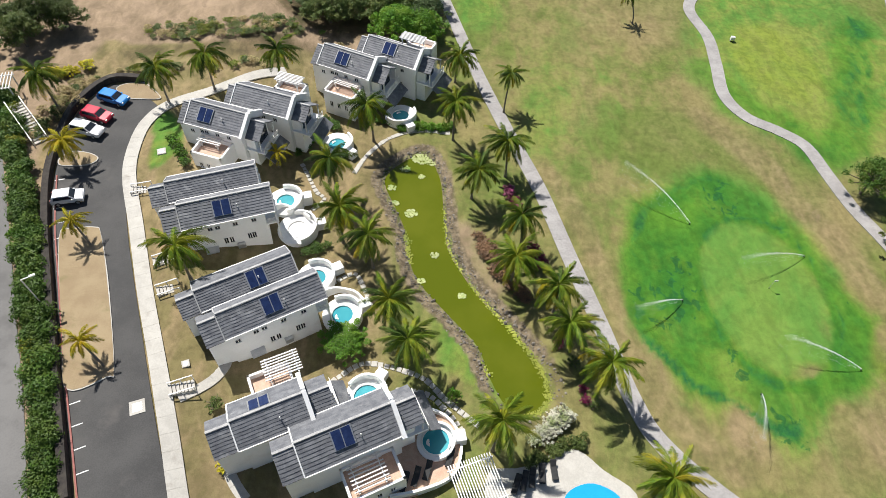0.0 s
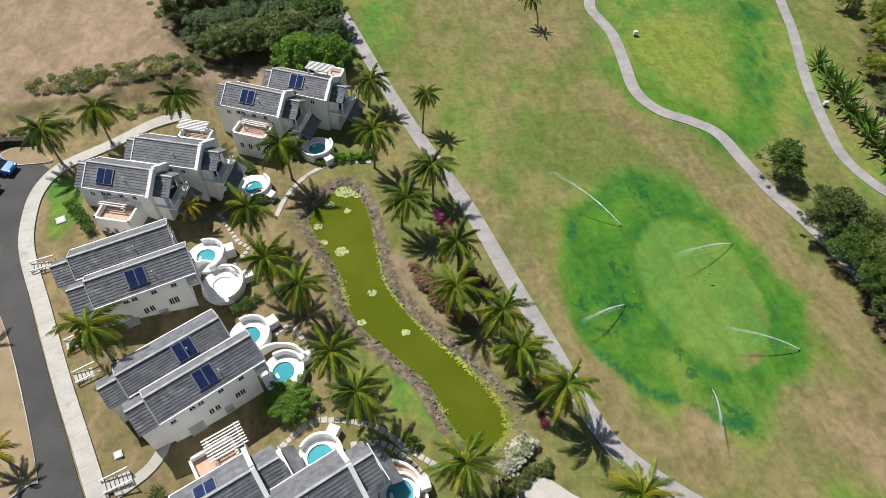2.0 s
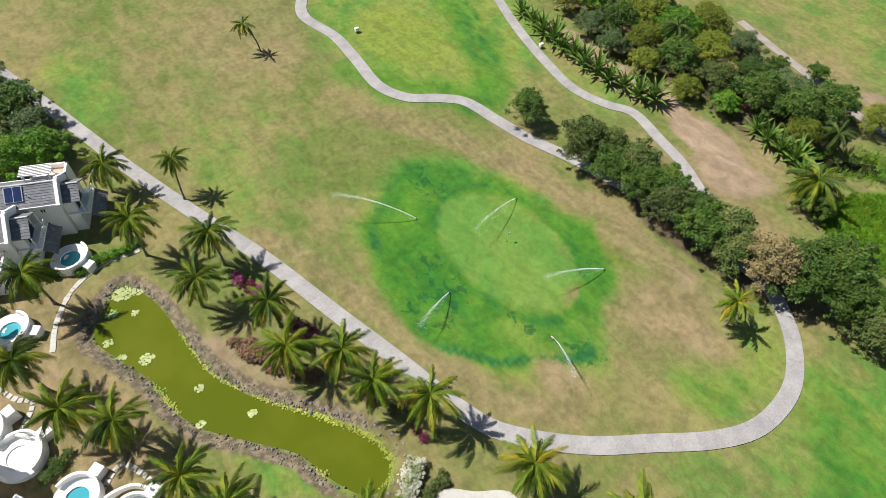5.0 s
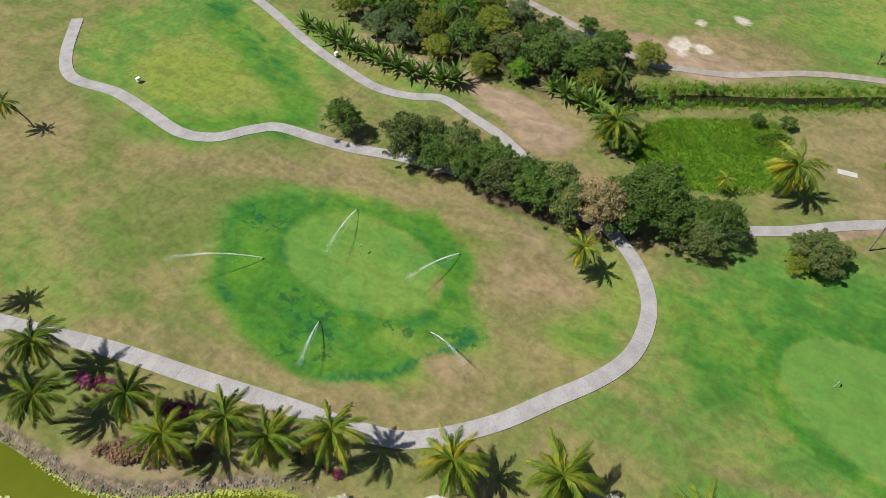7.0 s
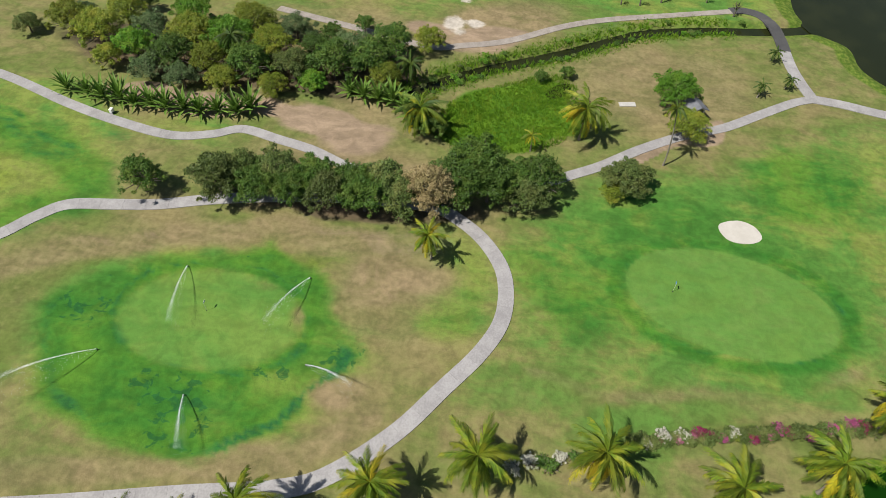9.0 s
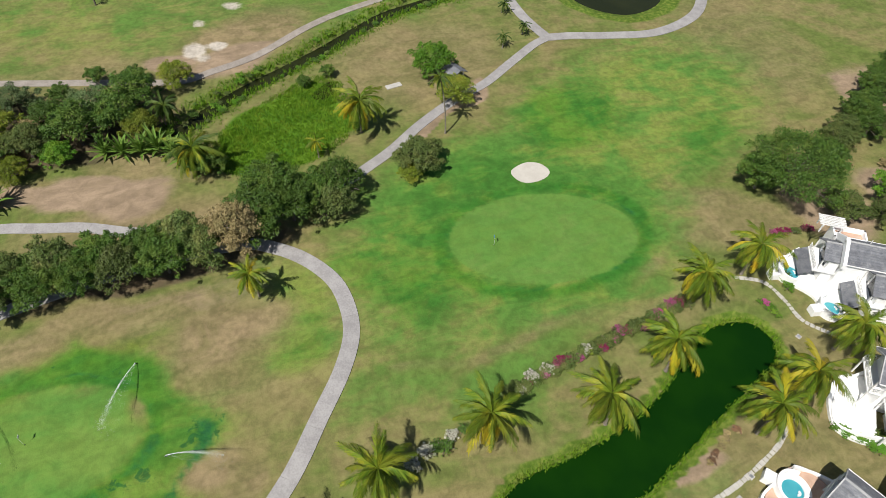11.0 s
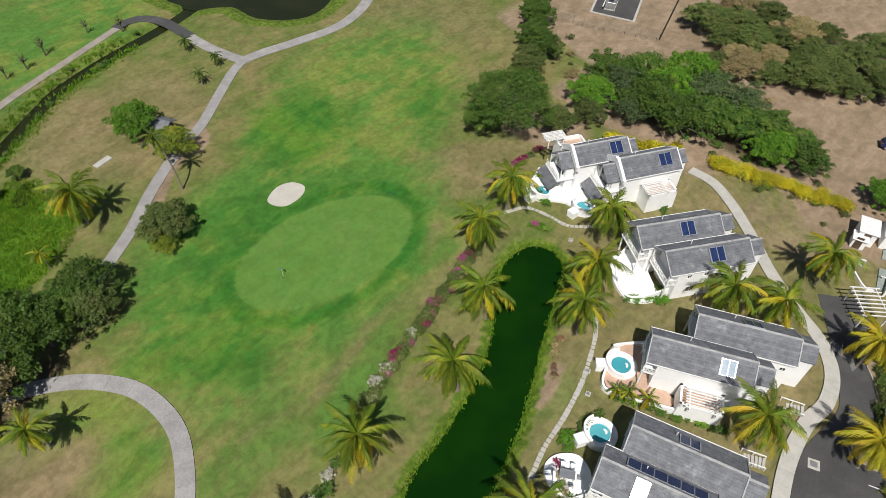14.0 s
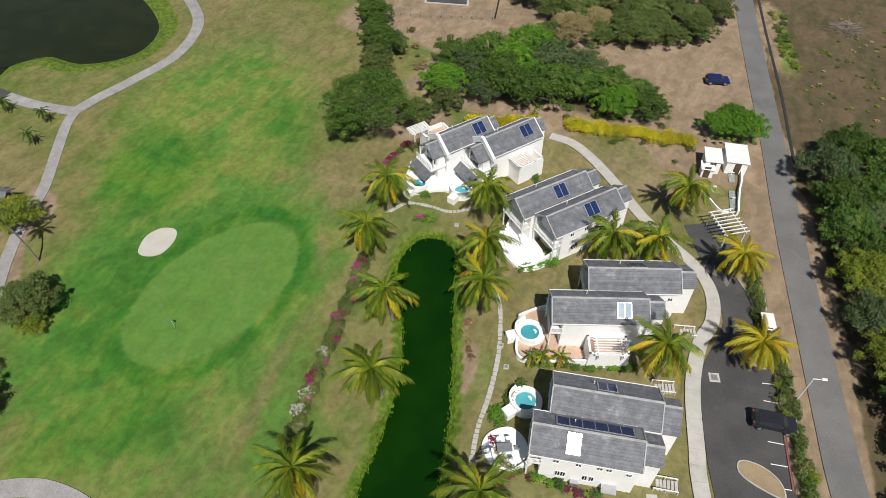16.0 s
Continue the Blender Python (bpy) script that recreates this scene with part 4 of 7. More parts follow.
def leaf_cloud(seed, clumps, per, leaf, squash=0.8, up=0.45, hollow=False):
    """Leaves scattered through many ragged clumps: verts and faces of one crown. clumps: (x, y, z, radius)."""
    r = np.random.RandomState(seed)
    vs, fs, k = [], [], 0
    for cx, cy, cz, rad in clumps:
        n = int(1.75 * per * rad * rad)
        d = r.normal(size=(n, 3))
        d /= np.linalg.norm(d, axis=1)[:, None]
        d[:, 2] = np.where(d[:, 2] < -0.4, -d[:, 2], d[:, 2])
        w = r.uniform(2.0, 4.5, (3, 3))
        lump = np.sin(d @ w[0] + r.uniform(0, 6)) * np.sin(d @ w[1] * 1.7 + r.uniform(0, 6))
        reach = (0.92 + 0.30 * lump[:, None]) * r.uniform(0.30, 1.20, (n, 1)) ** 0.55
        pos = d * rad * reach * (1, 1, squash) + (cx, cy, cz)
        if hollow:
            keep = np.ones(n, bool)
            for ox, oy, oz, orad in clumps:
                if (ox, oy, oz) != (cx, cy, cz) and orad > 0.5 * rad:
                    keep &= np.linalg.norm((pos - (ox, oy, oz)) / (1, 1, squash), axis=1) > orad * 0.70
            pos, d, n = pos[keep], d[keep], int(keep.sum())
        nrm = d * (1 - up) + r.normal(size=(n, 3)) * 0.55 + (0, 0, up)
        nrm /= np.linalg.norm(nrm, axis=1)[:, None]
        t = np.cross(nrm, r.normal(size=(n, 3)))
        t /= np.linalg.norm(t, axis=1)[:, None]
        b = np.cross(nrm, t)
        s = 0.80 * leaf * r.uniform(0.55, 1.35, (n, 1))
        tri = np.stack([pos - t * s * 0.62 - b * s * 0.42, pos - t * s * 0.62 + b * s * 0.42 + nrm * s * 0.15, pos + t * s * 1.15], 1)
        vs.append(tri.reshape(-1, 3))
        fs.append(np.arange(k, k + 3 * n).reshape(-1, 3))
        k += 3 * n
    return np.concatenate(vs), np.concatenate(fs)


def quick_mesh(name, verts, quads, mat):
    me = bpy.data.meshes.new(name)
    me.vertices.add(len(verts))
    me.vertices.foreach_set("co", np.asarray(verts, np.float32).ravel())
    me.loops.add(quads.size)
    me.loops.foreach_set("vertex_index", quads.ravel().astype(np.int32))
    me.polygons.add(len(quads))
    me.polygons.foreach_set("loop_start", np.arange(0, quads.size, quads.shape[1], dtype=np.int32))
    me.update(calc_edges=True)
    me.materials.append(mat)
    return me


def limb(verts, faces, a, b, ra, rb, k=6):
    d = (b - a).normalized()
    u = d.orthogonal().normalized()
    v = d.cross(u)
    base = len(verts)
    for c, rad in ((a, ra), (b, rb)):
        verts += [tuple(c + (u * math.cos(i * math.tau / k) + v * math.sin(i * math.tau / k)) * rad) for i in range(k)]
    faces += [(base + i, base + (i + 1) % k, base + k + (i + 1) % k, base + k + i) for i in range(k)]


def crown_clumps(seed, spread, height, count):
    """Where a crown holds its clumps: big overlapping ones, with small sprays round the rim."""
    r = random.Random(seed)
    out = []
    for i in range(count):
        a, q = i * 2.4 + r.uniform(-0.5, 0.5), math.sqrt((i + 0.5) / count)
        rad = spread * r.uniform(0.26, 0.48) * (1.1 - 0.3 * q)
        out.append((math.cos(a) * q * spread * 0.66 * r.uniform(0.8, 1.2), math.sin(a) * q * spread * 0.66 * r.uniform(0.8, 1.2), height * (0.74 - 0.34 * q * q + r.uniform(-0.09, 0.08)), rad))
    for i in range(count * 2):
        a, q = r.uniform(0, 6.28), r.uniform(0.45, 1.08)
        out.append((math.cos(a) * q * spread, math.sin(a) * q * spread, height * ((0.97 - 0.42 * q * q) * r.uniform(0.72, 1.04)), spread * r.uniform(0.07, 0.17)))
    return out


def tree_meshes(seed, spread, height, mat, count=16, per=130, leaf=0.30, squash=0.8, branches=False):
    clumps = crown_clumps(seed, spread, height, count)
    v, f = leaf_cloud(seed, clumps, per, leaf, squash, 0.55, True)
    crown = quick_mesh("crown", v, f, mat)
    verts, faces = [], []
    fork = Vector((0.1, 0, height * 0.34))
    limb(verts, faces, Vector((0, 0, -0.2)), fork, 0.05 * height * 0.6 + 0.05, 0.03 * height * 0.6 + 0.05, 8)
    woods = [("trunk", verts, faces)]
    for c in clumps[:: max(1, count // 8)]:
        if branches:
            verts, faces = [], []
            woods.append(("branch", verts, faces))
        limb(verts, faces, fork, Vector(c[:3]), 0.05 if branches else 0.10, 0.03)
    made = []
    for key, verts, faces in woods:
        wood = bpy.data.meshes.new(key)
        wood.from_pydata(verts, [], faces)
        wood.materials.append(TREE_BARK)
        made.append((key, wood))
    return crown, made


def tree_kind(name, seed, spread, height, mat, label, category="tree", group="", **more):
    """A model of a tree or bush, to be copied; returns a function that plants it."""
    crown, wood = tree_meshes(seed, spread, height, mat, **more)
    made = []

    def plant(x, y, size=1.0, turn=0.0, tall=1.0, text=""):
        m = pose(x, y, gzf(x, y), 0, 0, turn) @ Matrix.Diagonal((size, size, size * tall, 1))
        if made:
            ob = copy_thing(made[0], m)
            ob.matrix_basis = m
        else:
            ob = empty(name, m, label, category, group)
            for key, data in wood + [("crown", crown)]:
                q = new(key, data)
                q.parent = ob
            made.append(ob)
        if text:
            tagged(ob, text)
        return ob
    plant.crown = crown
    return plant


ROUND = [tree_kind("tree", 101 + i, 3.6, 6.0, m, t, group="broad-leaved trees of the golf course", count=17, per=290, leaf=0.19) for i, (m, t) in enumerate(((LEAF, "dense dark green broad-leaved tree"), (LEAF_BRIGHT, "lush bright green broad-leaved tree"), (LEAF_OLIVE, "dusty olive green scrub tree"), (LEAF_BROWN, "tree with dry brown and yellow leaves")))]
ROUND += [tree_kind("tree", 121 + i, 3.4, 5.6, m, t, group="broad-leaved trees of the golf course", count=14, per=250, leaf=0.19) for i, (m, t) in enumerate(((LEAF, "dark green scrub tree with uneven crown"), (LEAF_OLIVE, "thin olive scrub tree with gaps")))]
ROUND += [tree_kind("tree", 131 + i, 3.6, 5.4, m, t, group="broad-leaved trees of the golf course", count=13, per=270, leaf=0.18) for i, (m, t) in enumerate(((LEAF_GREY, "feathery grey-green spreading tree"), (LEAF_LIME, "light yellow-green leafy tree")))]
SHRUB = {key: tree_kind("shrub", 140 + i, 1.1, 1.5, m, t, "shrub", "garden shrubs", count=8, per=330, leaf=0.15, squash=0.9) for i, (key, m, t) in enumerate((("green", LEAF, "low dark green garden shrub"), ("bright", LEAF_BRIGHT, "low bright green garden shrub"), ("olive", LEAF_OLIVE, "dusty olive scrub bush"), ("brown", LEAF_BROWN, "dry brown leafy garden bush"),
                                                                                                                                   ("lime", LEAF_LIME, "light yellow-green rough bush"), ("yellow", LEAF_YELLOW, "bright yellow-leaved hedge shrub"), ("pink", PETAL_PINK, "bougainvillea bush in pink flower"), ("red", PETAL_RED, "bougainvillea bush in crimson flower"), ("white", PETAL_WHITE, "bush covered in white blossom"), ("reed", REED_BROWN, "clump of dead brown reeds")))}


def hedge(kind_mat, a, b, w, h, label, seed=1, leaf=0.13):
    """A clipped or rough hedge between two points, as one plant mass."""
    r = random.Random(seed)
    ln = math.dist(a, b)
    n = int(ln / 0.55)
    clumps = []
    for i in range(n):
        t = (i + 0.5) / n
        x, y = a[0] + (b[0] - a[0]) * t, a[1] + (b[1] - a[1]) * t
        for _ in range(2):
            px, py = x + r.uniform(-w, w) * 0.5, y + r.uniform(-w, w) * 0.5
            clumps.append((px - a[0], py - a[1], gzf(px, py) - gzf(*a) + h * r.uniform(0.35, 0.8), w * r.uniform(0.42, 0.68)))
    root = empty("hedge", pose(a[0], a[1], gzf(*a)), label, "hedge")
    for i in range(0, len(clumps), 12):
        v, f = leaf_cloud(seed + 500 + i, clumps[i:i + 12], 420 / max(w, 0.8), leaf * 1.15, 0.9)
        new("bush", quick_mesh("bush", v, f, kind_mat)).parent = root
    return root


def thicket(name, label, places):
    """Scrub that grows together: many bushes as one mass for each kind of leaf. places: (kind, x, y, size, turn, tall)."""
    for key in sorted({q[0] for q in places}):
        me = SHRUB[key].crown
        co, qi = np.empty(len(me.vertices) * 3, np.float32), np.empty(len(me.loops), np.int32)
        me.vertices.foreach_get("co", co), me.loops.foreach_get("vertex_index", qi)
        co, qi, vs, fs = co.reshape(-1, 3), qi.reshape(-1, 3), [], []
        for _, x, y, size, turn, tall in (q for q in places if q[0] == key):
            c, sn = math.cos(radians(turn)), math.sin(radians(turn))
            fs.append(qi + len(co) * len(vs))
            vs.append(co @ np.array(((c, sn, 0), (-sn, c, 0), (0, 0, tall))) * size + (x, y, gzf(x, y)))
        tagged(new(name, quick_mesh(name, np.concatenate(vs), np.concatenate(fs), me.materials[0])), label, "scrub", kind="stuff")


def scrub_row(label, kinds, a, b, n, size, spread, tall, seed):
    r = random.Random(seed)
    thicket("scrub", label, [(r.choice(kinds), a[0] + (b[0] - a[0]) * i / n + r.uniform(-spread, spread), a[1] + (b[1] - a[1]) * i / n + r.uniform(-spread, spread), size * r.uniform(0.7, 1.3), r.uniform(0, 360), tall) for i in range(n)])


def row(kind, a, b, n, size, spread=0.4, tall=1.0, seed=1):
    r = random.Random(seed)
    for i in range(n):
        t = (i + 0.5) / n
        kinds = kind if isinstance(kind, (list, tuple)) else (kind,)
        SHRUB[r.choice(kinds)](a[0] + (b[0] - a[0]) * t + r.uniform(-spread, spread), a[1] + (b[1] - a[1]) * t + r.uniform(-spread, spread), size * r.uniform(0.8, 1.2), r.uniform(0, 360), tall)


def wood_of(places, kinds, size, seed=5, tall=1.0):
    r = random.Random(seed)
    for x, y in places:
        ROUND[r.choice(kinds)](x, y, size * r.uniform(0.85, 1.2), r.uniform(0, 360), tall * r.uniform(0.9, 1.1))


# the belt of trees between the two greens
wood_of([(58.4, 51.5), (60.5, 49.0), (58.6, 46.2), (61.0, 44.0), (58.8, 41.4), (61.4, 39.0), (59.0, 36.4), (61.4, 34.0), (59.2, 31.4), (61.8, 29.0), (59.6, 26.6)], (2, 5, 4, 5, 2, 0), 1.0, 6, 1.12)
ROUND[3](60.8, 22.6, 1.15, 40, 1.2)
wood_of([(63.4, 19.0), (64.4, 15.0), (66.0, 11.5), (67.5, 8.0), (67.0, 17.0)], (0, 4), 1.22, 7, 1.05)
ROUND[5](64.0, 9.6, 1.0, 10, text="greyish scrub tree with thin leaves")
# single trees
ROUND[4](56.8, 61.8, 0.92, 0, 1.2, "small dark tree leaning beside the cart path")
ROUND[2](70.4, -4.6, 1.05, 70, 0.85, "low spreading olive tree beside the path")
ROUND[7](68.6, -2.4, 0.55, 10, 0.9, "light green bushy tree beside the path")
ROUND[1](93.2, -12.8, 1.12, 20, 0.95, "round dense green tree by the shelter")
ROUND[7](85.0, -14.2, 0.98, 50, 0.9, "yellow-green tree beside the tall palm")
ROUND[7](99.8, 29.6, 0.82, 0, 1.1, "round yellow-green tree above the creek path")
SAPLING = tree_kind("sapling", 155, 1.2, 4.4, LEAF_OLIVE, "thin half-bare sapling on the far fairway", "tree", "saplings on the far fairway", count=6, per=60, leaf=0.16, branches=True)
for i, (x, y) in enumerate(((125.3, -5.3), (125.8, -9.1), (128.1, -13.5), (130.3, -22.8), (125.8, -27.6), (131, 44), (124, 62))):
    SAPLING(x, y, 0.8 + 0.12 * (i % 3), i * 77)
wood_of([(102.5, 36.0), (103.5, 42.0), (99.5, 47.0)], (0, 5), 0.6, 8)
wood_of([(97.2, 4.7), (95.1, 9.1)], (0,), 0.38, 9)
ROUND[0](77.2, 26.0, 0.85, 0, 0.85, "dense dark shrub tree under a palm")
# the thicket beyond the second path
wood_of([(92, 92), (89, 85), (95, 83), (86.5, 77.5), (92, 77), (85, 70), (91, 69), (84.5, 63.5), (90.5, 62), (97, 60), (85, 57), (91, 55), (86.5, 50), (92.5, 48), (88, 43.5), (94, 42), (90, 37.5), (95.5, 35.5), (98, 53), (98, 72)], (7, 2, 4, 7, 0, 1, 6, 7), 1.08, 10, 1.05)
wood_of([(80.5, 66.5), (81.0, 60.0), (81.5, 52.0), (84.0, 46.0), (81.5, 73.0), (83.0, 80.5), (87.0, 34.5), (90.0, 99), (96, 92), (101, 83), (101, 63)], (1, 2, 7, 6, 7), 0.75, 110, 1.0)
ROUND[3](90.0, 50.0, 0.7, 0)
# woods at the western end
wood_of([(-19.0, 98), (-14.5, 100), (-8.5, 99), (-22.5, 102), (-17, 106), (-10.5, 106), (-4.5, 104), (-14, 113), (-7, 113), (-20.5, 112), (-3.5, 97.5), (-26, 108), (-12, 121), (-22, 121)], (0, 6, 6, 2, 6), 1.28, 12, 0.85)
wood_of([(-3.2, 93.2), (-7.8, 92.8), (-5.6, 96.5)], (1,), 1.05, 13, 0.95)
# woods at the eastern end
tree_kind("tree", 151, 6.6, 10.0, LEAF, "huge round dense green tree behind the villas", "tree", "broad-leaved trees of the golf course", count=30, per=150, leaf=0.19)(51.8, -55.2, 1.05, 20)
ROUND[0](54.0, -52.0, 1.0, 80, 1.1)
wood_of([(45.5, -60.0), (43.0, -65.5)], (5, 4), 0.85, 14)
wood_of([(39.0, -71.0), (33.5, -74.5), (36.0, -79.0), (28.0, -76.5), (30.5, -82), (22.5, -78.5), (42, -74.5), (41.5, -81), (37, -74.5), (46.5, -77), (25, -83), (35.5, -85), (45.5, -70.0), (31, -72.8)], (0, 6, 0, 4, 0, 0, 1), 1.3, 15, 0.92)
wood_of([(16.8, -77.5), (11.5, -78.5), (14.5, -82.5), (19.5, -81.5)], (4, 1), 1.1, 16, 0.8)
wood_of([(64, -78), (66.5, -83), (71.5, -89), (75, -95), (61, -73), (79, -102), (58, -69), (55, -64), (69, -86), (60, -77)], (2, 5, 4, 0), 0.9, 17, 0.95)
wood_of([(35, -95), (31, -97), (26, -99), (20, -101), (14, -104), (9.5, -108), (33, -99), (28, -103), (22, -104), (37, -105), (17, -106), (30, -111), (24, -112), (11.5, -112), (17, -115), (38, -113), (24, -107), (33, -105), (20, -110), (28, -115), (35, -119), (24, -119), (15, -121), (8, -117), (43, -108), (41, -118)], (2, 5, 5, 3, 2, 2), 1.15, 18, 0.72)
wood_of([(-3.4, -79.4), (0.2, -78.6), (-1.2, -81.6)], (1,), 0.86, 19, 0.9)
wood_of([(-15.8, -73), (-18.0, -67), (-19.2, -61), (-23, -57), (-21.6, -53), (-23.2, -47), (-25.4, -41.5), (-28, -50), (-27, -62), (-23, -71), (-27.6, -36), (-29.0, -30.5), (-31, -41), (-24, -78), (-32, -56), (-18.5, -79), (-31, -66), (-33, -48), (-34, -36), (-36, -42), (-28, -73), (-30, -24), (-35, -29), (-22.5, -65)], (0, 2, 4, 7, 0, 6), 1.12, 20, 1.0)
wood_of([(-66, 90), (-61.5, 91), (-70, 84), (-72, 94), (-63.5, 86), (-68, 97), (-58.5, 90.5), (-75, 88)], (2, 5, 0), 0.85, 21)
# hedges and beds
hedge(LEAF_YELLOW, (22.8, -69.9), (3.2, -74.4), 1.7, 1.2, "long bright yellow clipped hedge", 3)
hedge(LEAF_YELLOW, (38.5, -63.5), (27.5, -68.5), 1.6, 1.2, "bright yellow clipped hedge behind a villa", 4)
hedge(LEAF_OLIVE, (31.4, -3.6), (34.2, -15.0), 1.1, 0.6, "low flowering hedge along the fairway", 22)
row(("pink", "white", "red", "olive"), (31.8, -5.4), (33.9, -14.2), 9, 0.72, 0.5, 0.85, 22)
hedge(LEAF_OLIVE, (34.2, -15.0), (38.0, -31.0), 1.1, 0.6, "low flowering hedge along the fairway", 23)
row(("pink", "olive", "white", "red", "lime", "pink"), (33.9, -14.2), (37.9, -30.9), 18, 0.72, 0.5, 0.85, 23)
row(("pink", "white", "bright"), (35.6, -39.9), (32.4, -41.2), 6, 0.55, 0.3, 0.6, 24)
row(("red", "olive", "red", "pink"), (44.3, -55.2), (45.4, -48.6), 9, 0.62, 0.4, 0.6, 25)
row(("green", "white"), (30.0, -3.0), (26.5, 8.5), 9, 0.8, 0.5, 0.8, 26)
row(("red", "pink"), (8.4, 61.0), (9.8, 57.0), 5, 0.85, 0.4, 0.9, 27)
row(("red", "red", "pink"), (10.9, 51.2), (11.9, 47.8), 5, 0.85, 0.4, 0.9, 28)
row("reed", (4.7, 52.2), (7.2, 47.4), 18, 1.05, 0.7, 0.7, 29)
row("reed", (8.0, 46.0), (9.8, 43.4), 8, 0.8, 0.5, 0.6, 30)
row(("reed", "brown"), (21.4, -27.6), (18.2, -21.6), 11, 0.42, 0.5, 0.8, 62)
row("white", (9.3, 26.6), (12.9, 29.2), 11, 0.95, 0.3, 0.8, 31)
hedge(LEAF_OLIVE, (8.6, 24.5), (14.6, 26.8), 0.9, 0.8, "grey-green clipped hedge beside the pool deck", 32)
hedge(LEAF, (-61.5, 73.8), (-52.4, 57.0), 1.9, 1.5, "rough green hedge along the street", 33, 0.2)
hedge(LEAF, (-52.4, 57.0), (-41.0, 32.4), 1.9, 1.5, "rough green hedge along the street", 34, 0.2)
scrub_row("light green bushes growing through the street hedge", ("bright", "olive", "lime", "lime"), (-60.6, 73.0), (-34.6, 18.0), 42, 0.85, 0.8, 1.3, 134)
hedge(LEAF, (-41.0, 32.4), (-33.6, 15.0), 1.9, 1.5, "rough green hedge along the street", 35, 0.2)
hedge(LEAF_OLIVE, (-8.6, -51.5), (-12.8, -38.5), 1.2, 1.1, "dusty olive hedge beside the street", 36)
hedge(LEAF_OLIVE, (-13.6, -40.0), (-19.6, -20.0), 1.0, 0.9, "dusty olive hedge beside the car park", 37)
scrub_row("dry olive scrub at the edge of the bare lot", ("olive", "lime", "brown", "olive"), (-45.0, 90.4), (-24.0, 94.0), 100, 0.75, 2.0, 0.65, 38)
scrub_row("dry brown and olive scrub behind the car park", ("brown", "olive", "lime"), (-50.0, 79.5), (-26.0, 84.0), 20, 0.75, 1.0, 0.6, 39)
scrub_row("dry straw-brown bushes between the stairs and the wall", ("brown", "brown", "olive"), (-55.0, 66.0), (-51.5, 79.0), 34, 0.85, 1.9, 0.75, 141)
row("yellow", (-60.5, 79.0), (-52.0, 80.5), 8, 1.0, 0.6, 0.8, 40)
scrub_row("dry brown bushes behind the car park wall", ("brown",), (-52.0, 76.0), (-54.5, 66.0), 12, 0.7, 1.0, 0.6, 41)
hedge(LEAF_BRIGHT, (-6.6, 72.6), (1.5, 72.7), 1.0, 0.7, "low green hedge round the pond head", 42)
row("bright", (-9.8, 73.9), (-5.6, 73.0), 6, 0.6, 0.2, 0.7, 43)
row(("green", "bright"), (-36.2, 66.6), (-33.2, 61.6), 8, 0.8, 0.35, 0.9, 144)
row(("bright", "green"), (-20.6, 66.6), (-18.0, 70.4), 7, 0.7, 0.5, 0.8, 145)
row("green", (-17.5, 73.8), (-14.8, 72.0), 6, 0.9, 0.4, 0.8, 44)
row("green", (-17.0, 49.8), (-14.2, 50.8), 6, 0.75, 0.3, 0.8, 45)
ROUND[1](-10.8, 37.2, 0.72, 30, 0.65, "rounded bright green garden bush tree")
SHRUB["olive"](-23.0, 29.6, 0.9, 0)
SHRUB["yellow"](-20.8, 23.6, 0.9, 0)
SHRUB["yellow"](-20.0, 25.6, 0.8, 40)
SHRUB["bright"](1.2, 31.2, 0.8, 0, 1.3)
row("green", (16.2, -41.6), (12.6, -45.0), 8, 0.7, 0.3, 0.7, 46)
row("bright", (18.6, -37.6), (14.2, -41.2), 10, 0.65, 0.25, 0.7, 47)
row("green", (24.6, -58.0), (21.0, -52.5), 9, 0.6, 0.25, 0.7, 48)
row(("bright", "green"), (41.0, -47.0), (36.0, -44.8), 8, 0.65, 0.25, 0.7, 49)
row(("green", "bright", "red"), (10.5, -11.5), (-1.0, -13.0), 16, 0.55, 0.35, 0.8, 50)
row(("green", "bright"), (12.0, -24.4), (0.6, -29.4), 14, 0.55, 0.3, 0.7, 51)
row("bright", (13.4, -17.2), (12.4, -15.6), 4, 0.8, 0.3, 0.8, 52)
row(("red", "brown"), (12.3, -14.2), (9.0, -10.8), 6, 0.6, 0.3, 0.7, 53)
row("green", (11.8, -21.8), (12.6, -18.6), 5, 0.6, 0.2, 0.7, 54)
row(("green", "olive"), (20.0, 19.5), (22.5, 24.0), 5, 0.7, 0.5, 0.8, 55)
row(("red", "olive"), (12.8, 38.5), (17.0, 29.5), 6, 0.7, 0.9, 0.7, 56)
row(("olive", "brown", "green"), (12.0, -88.0), (30.0, -92.0), 9, 0.8, 3.5, 0.6, 57)
scrub_row("low dry scrub on the lot across the street", ("olive", "brown", "lime"), (-17.5, -92.0), (-20.0, -128.0), 70, 0.4, 6.5, 0.3, 59)
scrub_row("rank green roadside scrub", ("green", "lime", "olive"), (-3.8, -124.0), (-8.6, -106.0), 30, 0.8, 1.3, 0.5, 60)
scrub_row("green bushes at the head of the creek", ("olive", "green", "bright"), (88.0, 30.5), (103.0, 14.0), 12, 0.75, 1.3, 0.7, 58)


